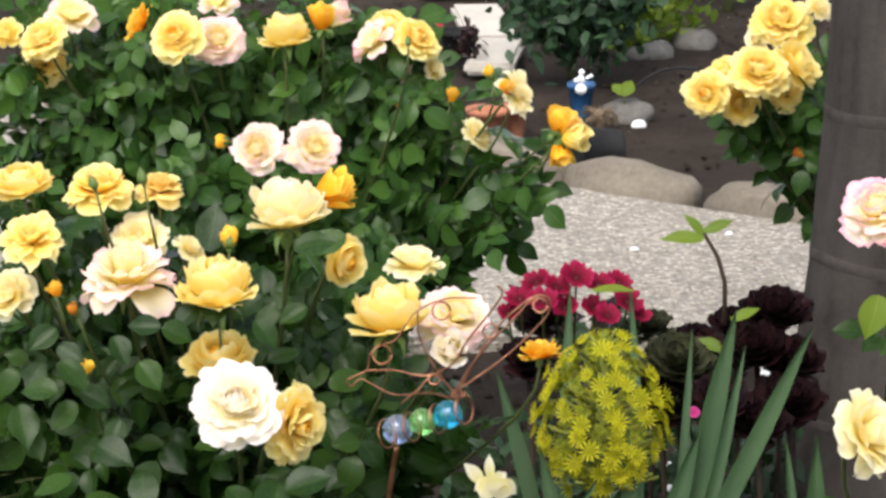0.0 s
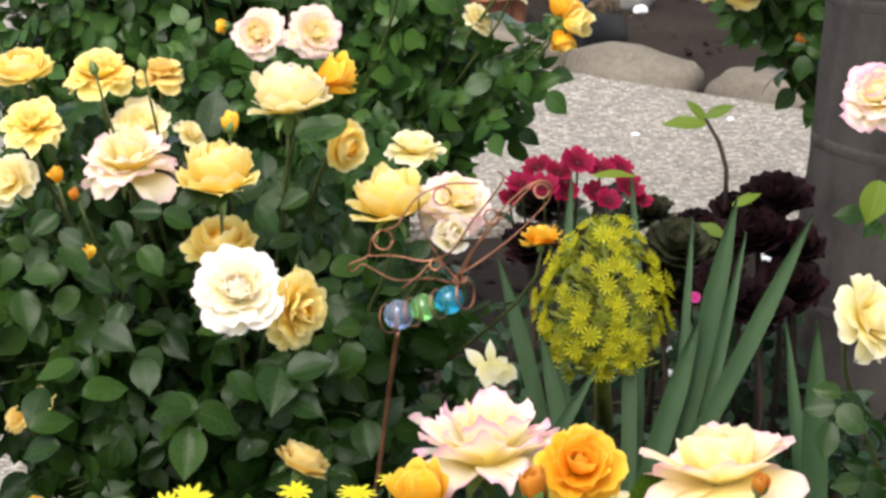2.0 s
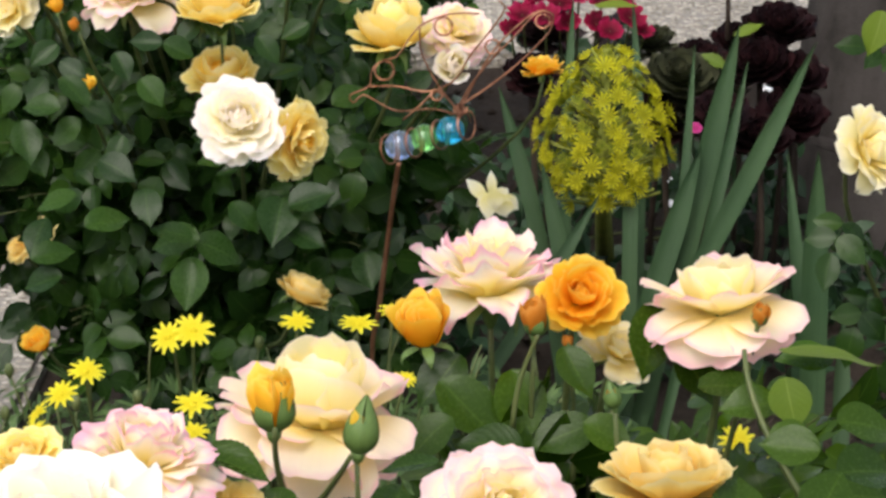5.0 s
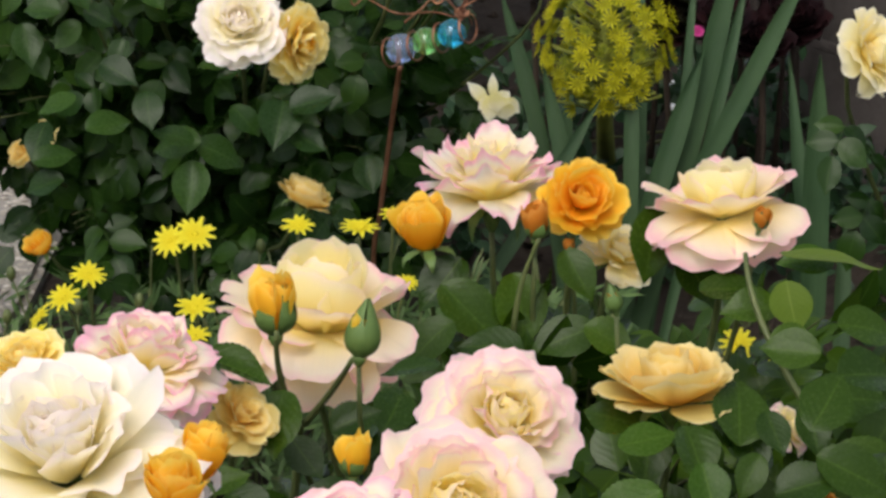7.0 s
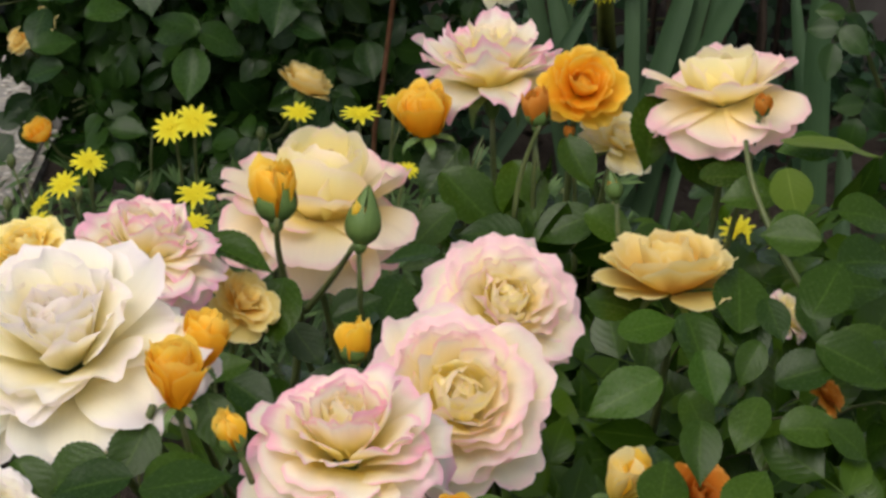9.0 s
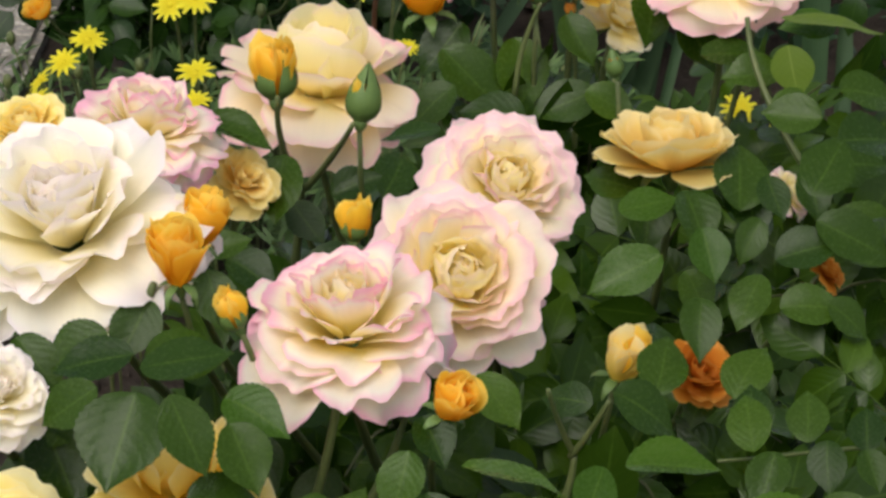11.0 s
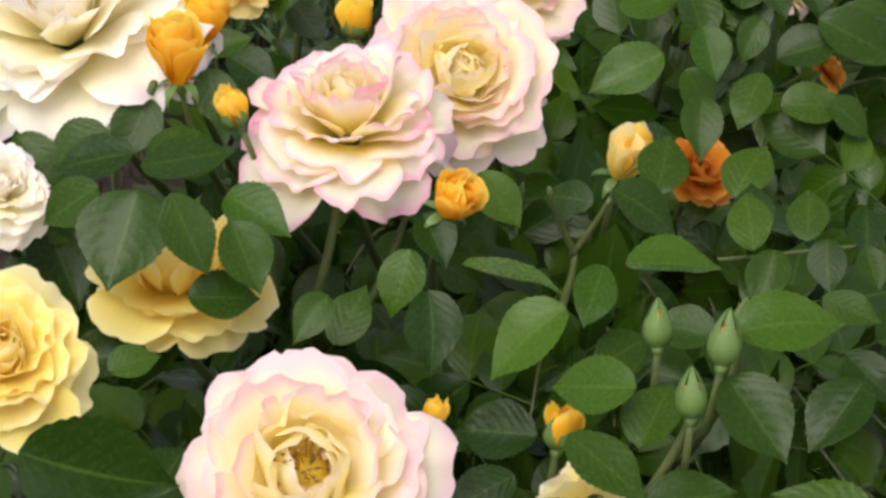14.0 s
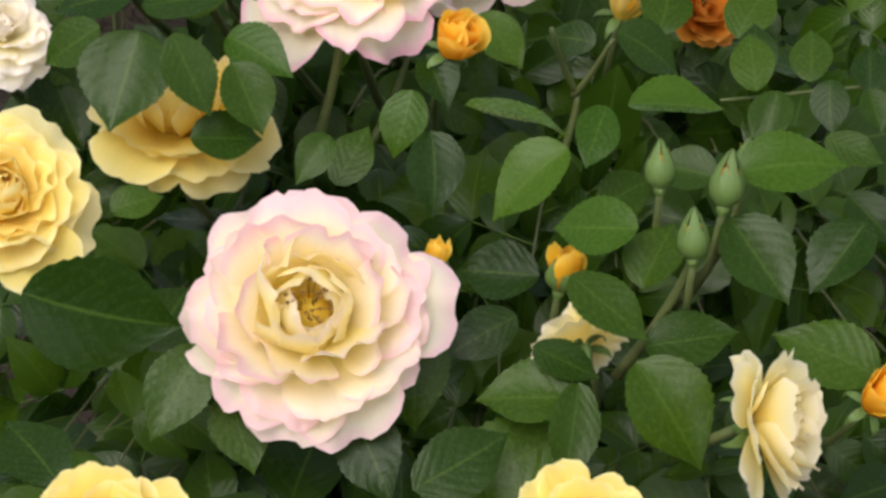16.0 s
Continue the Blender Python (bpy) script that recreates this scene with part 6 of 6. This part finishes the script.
white_petal((0.040, 3.322, 0.532), (0.21, -0.83, 0.52), (-0.61, 0.31, 0.73), 0.0345, 0.55)
white_petal((0.059, 3.343, 0.533), (-0.10, -0.94, 0.31), (-0.08, 0.32, 0.94), 0.0307, 0.45)
white_petal((0.071, 3.331, 0.523), (0.30, -0.81, 0.51), (0.70, 0.55, 0.45), 0.0266, 0.7)
white_petal((0.055, 3.299, 0.518), (-0.21, -0.88, 0.42), (-0.21, -0.38, -0.90), 0.0330, 0.75)
white_petal((0.070, 3.289, 0.522), (0.21, -0.93, 0.31), (0.49, -0.17, -0.85), 0.0316, 0.8)
white_petal((0.082, 3.299, 0.522), (0.53, -0.74, 0.42), (0.79, 0.25, -0.56), 0.0290, 0.7)
white_petal((0.062, 3.281, 0.531), (0.00, -1.00, 0.10), (0.17, -0.10, -0.98), 0.0236, 0.9)
white_petal((0.075, 3.279, 0.521), (0.40, -0.91, -0.10), (-0.21, 0.02, -0.98), 0.0223, 0.9)
white_petal((0.049, 3.310, 0.522), (-0.41, -0.82, 0.41), (-0.79, 0.09, -0.61), 0.0265, 0.6)
v, f = tube(bezier(Vector((0.059, 3.328, 0.516)) - o, Vector((0.063, 3.352, 0.492)) - o, (0.0, 0.0, 0.2), (0, 0, 0), 8), 0.0022, 6)
child("stalk", mesh_of("stalk", v, f, STEM), narcissus)

# ---- dragonfly ornament ----
dragon = new("garden_ornament")
dragon.location = (*(-0.085, 3.35, 0.316)[:2], 0)
tagged(dragon, "copper wire dragonfly garden stake with three glass beads", "garden ornament")
o = Vector(dragon.location)


def wire(name, pts, r=0.0012):
    """A smooth wire through the points."""
    p = [Vector(q) - o for q in pts]
    fine = []
    for k in range(len(p) - 1):
        a, b, c, d = p[max(k - 1, 0)], p[k], p[k + 1], p[min(k + 2, len(p) - 1)]
        for s in range(6):
            t = s / 6
            fine.append(0.5 * (2 * b + (c - a) * t + (2 * a - 5 * b + 4 * c - d) * t * t + (3 * b - a - 3 * c + d) * t ** 3))
    v, f = tube(fine + [p[-1]], r, 6)
    return child(name, mesh_of(name, v, f, COPPER), dragon)


def ring(name, place, r, turns=1.0, thick=0.0014, tilt=(0, -1, 0.25)):
    m = facing(Vector(place) - o, tilt)
    n = round(18 * turns)
    v, f = tube([m @ Vector((r * math.cos(t), r * math.sin(t), 0.002 * k / 6)) for k, t in ((k, 2 * math.pi * k / 18) for k in range(n + 1))], thick, 6)
    return child(name, mesh_of(name, v, f, COPPER), dragon)


wire("stake", [(-0.05, 3.3, 0.571), (-0.059, 3.32, 0.506), (-0.075, 3.34, 0.378), (-0.085, 3.35, 0.294), (o.x, o.y, -0.02)], 0.0032)
for spot, radius, mat in (((-0.049, 3.3, 0.592), 0.0160, GLASS[0]), ((-0.02, 3.3, 0.601), 0.0147, GLASS[1]), ((0.01, 3.3, 0.61), 0.0153, GLASS[2])):
    bm = bmesh.new()
    bmesh.ops.create_uvsphere(bm, u_segments=24, v_segments=16, radius=1.1 * radius)
    me = bpy.data.meshes.new("bead")
    bm.to_mesh(me)
    bm.free()
    me.polygons.foreach_set("use_smooth", np.ones(len(me.polygons), dtype=bool))
    me.materials.append(mat)
    child("bead", me, dragon, Matrix.Translation(Vector(spot) - o))
for spot in ((-0.064, 3.3, 0.587), (-0.035, 3.3, 0.595), (-0.005, 3.3, 0.605), (0.025, 3.3, 0.616)):
    ring("coil", spot, 0.0170, 1.15, 0.0013, (0.85, -0.5, 0.2))
wire("wing", [(0.014, 3.3, 0.63), (-0.012, 3.3, 0.636), (-0.052, 3.29, 0.637), (-0.078, 3.29, 0.65), (-0.091, 3.29, 0.656), (-0.102, 3.29, 0.647), (-0.105, 3.29, 0.656), (-0.084, 3.29, 0.666), (-0.08, 3.29, 0.685), (-0.069, 3.29, 0.696), (-0.051, 3.28, 0.705), (-0.037, 3.28, 0.726), (-0.025, 3.28, 0.74), (-0.006, 3.28, 0.75), (0.014, 3.28, 0.755), (0.043, 3.28, 0.755)])
wire("wing", [(-0.025, 3.28, 0.738), (-0.024, 3.28, 0.713), (-0.014, 3.29, 0.685), (-0.003, 3.29, 0.666), (0.014, 3.3, 0.64)])
wire("wing", [(-0.084, 3.29, 0.666), (-0.051, 3.29, 0.666), (-0.016, 3.29, 0.66), (0.014, 3.28, 0.676), (0.033, 3.28, 0.706), (0.054, 3.28, 0.733), (0.068, 3.28, 0.753), (0.072, 3.28, 0.763), (0.065, 3.28, 0.77)])
wire("wing", [(0.014, 3.3, 0.636), (0.046, 3.3, 0.657), (0.082, 3.3, 0.685), (0.111, 3.3, 0.714), (0.125, 3.3, 0.731), (0.127, 3.3, 0.748), (0.114, 3.3, 0.753), (0.103, 3.3, 0.745), (0.079, 3.3, 0.718), (0.056, 3.3, 0.694), (0.033, 3.3, 0.664), (0.017, 3.3, 0.633)])
wire("wing", [(0.02, 3.3, 0.633), (0.037, 3.31, 0.664), (0.054, 3.31, 0.695), (0.072, 3.31, 0.718), (0.102, 3.31, 0.745), (0.115, 3.31, 0.749)])
wire("wing", [(-0.045, 3.29, 0.626), (-0.025, 3.29, 0.643), (-0.006, 3.29, 0.66), (0.014, 3.29, 0.643), (0.022, 3.29, 0.629)])
ring("curl", (-0.066, 3.29, 0.685), 0.0109)
ring("curl", (0.002, 3.28, 0.74), 0.0102)
ring("curl", (0.058, 3.28, 0.716), 0.0083)
ring("curl", (0.116, 3.3, 0.741), 0.0083)
ring("curl", (-0.006, 3.29, 0.656), 0.0064)
ring("coil", (0.018, 3.3, 0.633), 0.0062, 2.0, 0.0014, (0.5, -0.6, 0.5))

# ---- the bed beyond the path ----
def shrub(name, label, crown, clumps, count, mat, size, seed, trunk=0.02):
    rnd = random.Random(seed)
    ob = new(name)
    ob.location = (*crown, 0)
    tagged(ob, label, "shrub")
    base = Vector((*crown, 0))
    many = []
    for k, c in enumerate(clumps):
        e = Vector(c[:3]) - base
        v, f = tube(bezier((0, 0, -0.02), (0, 0, e.z * 0.4), (e.x * 0.6, e.y * 0.6, e.z * 0.7), e, 8), [trunk * (1 - 0.7 * i / 8) for i in range(9)], 7)
        child("limb", mesh_of("limb", v, f, CANE), ob)
        for _ in range(count):
            q = Vector((rnd.gauss(0, 0.5), rnd.gauss(0, 0.5), rnd.gauss(0, 0.5)))
            p = e + Vector((q.x * c[3], q.y * c[3], q.z * c[4]))
            n = Vector((rnd.gauss(0, 0.6), rnd.gauss(-0.4, 0.5), rnd.gauss(0.5, 0.4)))
            L = size * rnd.uniform(0.7, 1.2)
            many.append(moved(leaflet(L, L * 0.5, rnd.randrange(50), 0.2, 0.2, False, 4, 2), facing(p, n, rnd.uniform(0, 360))))
    v, f, u = joined(many)
    child("crown", mesh_of("crown", v, f, mat, u), ob, kind="stuff")
    return ob


shrub("camellia", "dark glossy evergreen shrub in the bed", (0.40, 8.9), [(0.34, 8.7, 0.24, 0.11, 0.12), (0.43, 8.75, 0.20, 0.13, 0.12), (0.50, 8.8, 0.27, 0.12, 0.12), (0.40, 8.8, 0.40, 0.20, 0.18), (0.50, 8.9, 0.55, 0.22, 0.25)], 480, LEAF_DARK, 0.05, 31, 0.012)
shrub("groundcover", "low dark groundcover between iris and palm trunk", (0.45, 4.75), [(0.20, 4.7, 0.10, 0.14, 0.10), (0.36, 4.7, 0.12, 0.14, 0.12), (0.50, 4.6, 0.10, 0.12, 0.10), (0.10, 4.4, 0.08, 0.14, 0.10), (0.30, 4.3, 0.06, 0.16, 0.08), (0.62, 4.3, 0.06, 0.12, 0.08), (0.45, 4.1, 0.05, 0.16, 0.08), (0.0, 4.15, 0.08, 0.12, 0.1)], 150, LEAF_DARK, 0.04, 37, 0.004)
shrub("grassy_perennial", "bright green feathery perennial among round stones", (0.68, 9.5), [(0.62, 9.45, 0.10, 0.12, 0.14), (0.72, 9.5, 0.14, 0.14, 0.16)], 260, LEAF_NEW, 0.05, 32, 0.006)
shrub("back_shrub", "dark shrub with bare lower stems", (1.0, 10.2), [(0.85, 10.1, 0.55, 0.26, 0.26), (1.15, 10.2, 0.65, 0.30, 0.30), (1.5, 10.2, 0.6, 0.35, 0.35)], 260, LEAF_DARK, 0.06, 33)
hedge_spots = [(-3.2 + 0.8 * k, 12.0 + 0.2 * (k % 2), 0.9, 0.6, 0.9) for k in range(9)]
shrub("hedge", "dark clipped hedge closing the garden", (0.0, 12.3), hedge_spots, 420, LEAF_DARK, 0.10, 34, 0.03)


def flagstone(place, sx, sy, turn):
    ob = box_slab("flagstone", -sx, sx, -sy, sy, -0.02, 0.02, SLAB, "pale flat flagstone in the soil")
    ob.matrix_basis = pose(*place, 0, 0, turn)
    del ob["kind"]
    tagged(ob, category="flagstone", group="flagstones")


flagstone((0.146, 9.65, 0.04), 0.085, 0.34, 4)
flagstone((0.172, 9.05, 0.04), 0.075, 0.24, -6)
flagstone((0.077, 10.745, 0.04), 0.16, 0.35, 3)
stone((0.684, 9.217, 0.02), (0.055, 0.05, 0.04), 10, 11, STONE_GREY, "round grey stone lying in the bed")
stone((0.816, 9.399, 0.02), (0.075, 0.06, 0.05), -10, 12, STONE_GREY, "round grey stone lying in the bed")
stone((0.621, 9.186, 0.02), (0.035, 0.035, 0.025), 30, 13, STONE_GREY, "round grey stone lying in the bed")
stone((0.528, 8.186, 0.02), (0.075, 0.06, 0.05), 20, 14, STONE_GREY, "round grey stone lying in the bed")
stone((0.554, 8.097, 0.01), (0.020, 0.018, 0.015), 0, 15, WHITE, "small white pebble on dark soil", "pebble")
stone((0.639, 6.699, 0.04), (0.009, 0.008, 0.006), 0, 15.5, WHITE, "small white pebble on the path", "pebble")
stone((0.439, 6.497, 0.04), (0.010, 0.008, 0.005), 20, 16.5, WHITE, "small white pebble on the path", "pebble")
stone((0.667, 6.648, 0.04), (0.009, 0.008, 0.005), 20, 17.5, WHITE, "small white pebble on the path", "pebble")


def pot(name, label, place, r, h, mat, tilt=0.0, turn=0.0, category="pot"):
    v, f = lathe([(0.0, 0.0), (r * 0.70, 0.0), (r * 0.74, 0.01), (r * 0.94, h * 0.84), (r * 1.04, h * 0.85), (r * 1.05, h), (r * 0.95, h), (r * 0.88, h * 0.8), (r * 0.66, 0.03), (0.0, 0.03)], 28)
    ob = new(name, mesh_of(name, v, f, mat))
    ob.matrix_basis = pose(*place, 0, tilt, turn)
    return tagged(ob, label, category, "pots in the bed")


pot("plant_pot", "black plastic plant pot standing in the bed", (0.06, 9.076, 0), 0.0583, 0.12, BLACK)
pot("plant_pot", "terracotta pot half hidden by rose leaves", (0.133, 7.832, 0), 0.0602, 0.11, TERRACOTTA)
pot("plant_pot", "terracotta pot half hidden by rose leaves", (0.197, 7.964, 0), 0.0458, 0.09, TERRACOTTA)
pot("plant_pot", "black plastic pot lying on its side", (0.472, 7.538, 0.06), 0.065, 0.13, BLACK, -90, 12)
pot("blue_pot", "glossy dark blue glazed pot", (0.401, 8.264, 0), 0.0391, 0.10, BLUE)
shrub("potted_plant", "withered plant in a black pot", (*(0.06, 9.096, 0)[:2],), [(*(0.09, 8.898, 0.11), 0.05, 0.06)], 50, PURPLE, 0.035, 36, 0.005)


def figurine():
    """A small white glazed ornament: plain rounded forms."""
    bm = bmesh.new()
    for x, y, z, s, k in ((0, 0, 0.03, 0.034, 0.9), (0, 0, 0.085, 0.022, 1.2), (0.002, 0, 0.125, 0.017, 1.0), (0.035, 0, 0.095, 0.011, 1.0), (0.055, 0, 0.105, 0.012, 1.0), (-0.03, 0, 0.08, 0.011, 1.3)):
        bmesh.ops.create_icosphere(bm, subdivisions=2, radius=s, matrix=Matrix.Translation((x, y, z)) @ Matrix.Diagonal((1, 1, k, 1)))
    me = bpy.data.meshes.new("figurine")
    bm.to_mesh(me)
    bm.free()
    me.polygons.foreach_set("use_smooth", np.ones(len(me.polygons), dtype=bool))
    me.materials.append(WHITE)
    ob = new("figurine", me)
    ob.scale = (0.5, 0.5, 0.5)
    ob.location = (0.388, 8, 0.114)
    tagged(ob, "small white glazed garden figurine on a blue pot", "figurine")


figurine()
def seed_head():
    """A dry head of curled brown fibres on a short stub."""
    rnd, pieces = random.Random(44), []
    for k in range(90):
        t, lift = rnd.uniform(0, 6.28), rnd.uniform(-0.2, 1.0)
        out = Vector((math.cos(t), math.sin(t), lift))
        a = out * 0.016 + Vector((0, 0, 0.035))
        e = a + out.normalized() * rnd.uniform(0.020, 0.042)
        droop = Vector((rnd.uniform(-0.01, 0.01), rnd.uniform(-0.01, 0.01), -0.02))
        v, f = tube(bezier(a, a + out * 0.012, e, e + droop, 5), [0.0022, 0.0026, 0.0024, 0.002, 0.0014, 0.0006], 4)
        pieces.append((v, f, None))
    pieces.append((*tube([(0, 0, -0.01), (0, 0, 0.02), (0, 0, 0.04), (0, 0, 0.06)], [0.012, 0.022, 0.026, 0.012], 9), None))
    v, f, u = joined(pieces)
    ob = new("dry_seed_head", mesh_of("dry_seed_head", v, f, HUSK))
    ob.location = (0.441, 8.005, 0.012)
    tagged(ob, "brown fibrous dry seed head on the soil", "seed head")


seed_head()
seedling = new("seedling")
seedling.location = (0.515, 8.16, 0)
tagged(seedling, "pale green seedling with two broad leaves", "seedling")
v, f = tube(bezier((0, 0, -0.01), (0, 0, 0.03), (0.002, -0.01, 0.06), (0.0, -0.02, 0.085), 6), 0.0025, 5)
child("stem", mesh_of("stem", v, f, STEM), seedling)
for turn, size in ((-28, 0.062), (30, 0.055)):
    child("leaf", SINGLE_MESH[2], seedling, facing((0, -0.02, 0.085), (0, -0.75, 0.6), turn, size), mat=LEAF_NEW)
cap = new("red_ornament", pebble((0.03, 0.03, 0.05), 22, 0.2))
cap.data.materials.append(RED)
cap.matrix_basis = pose(*(-0.024, 9.67, 0.05), 0, -30, 0)
tagged(cap, "small red painted garden ornament", "garden ornament")
def chips(name, label, spots, count, low, high, mat, seed):
    """Small crumbs and bark chips strewn over a stretch of soil."""
    rnd = random.Random(seed)
    many = []
    for _ in range(count):
        x0, x1, y0, y1 = spots[rnd.randrange(len(spots))]
        r = rnd.uniform(low, high)
        p = Vector((rnd.uniform(x0, x1), rnd.uniform(y0, y1), r * 0.3))
        q = [Vector((rnd.uniform(0.5, 1) * sx, rnd.uniform(0.3, 0.8) * sy, rnd.uniform(0.1, 0.5) * sz)) * r for sx, sy, sz in ((1, 0, 0), (-1, 0.2, 0), (0.2, 1, 0), (0, -1, 0), (0, 0, 1), (0, 0, -1))]
        q[4], q[5] = Vector((0, 0, r * 0.5)), Vector((0, 0, -r * 0.4))
        turn = Matrix.Rotation(rnd.uniform(0, 6.28), 4, "Z") @ Matrix.Rotation(rnd.uniform(-0.5, 0.5), 4, "X")
        many.append(([p + turn @ k for k in q], [(0, 2, 4), (2, 1, 4), (1, 3, 4), (3, 0, 4), (2, 0, 5), (1, 2, 5), (3, 1, 5), (0, 3, 5)], None))
    v, f, u = joined(many)
    return tagged(new(name, mesh_of(name, v, f, mat, None, False)), label, "mulch", kind="stuff")


chips("bark_chips", "dark bark chips and crumbs on garden soil", [(-2.2, 2.4, 7.6, 11.0)], 700, 0.003, 0.011, HUSK, 41)
chips("soil_crumbs", "dark crumbs of soil", [(-2.2, 2.4, 7.5, 10.5), (-0.6, 1.4, 2.4, 5.6)], 3600, 0.005, 0.022, SOIL, 42)
v, f = tube(bezier((0.55, 8.176, 0.102), (0.605, 8.189, 0.159), (0.668, 8.19, 0.164), (0.731, 8.187, 0.149), 12), 0.004, 6)
tagged(new("irrigation_tube", mesh_of("irrigation_tube", v, f, BLACK)), "thin black irrigation tube arching over soil", "tube")
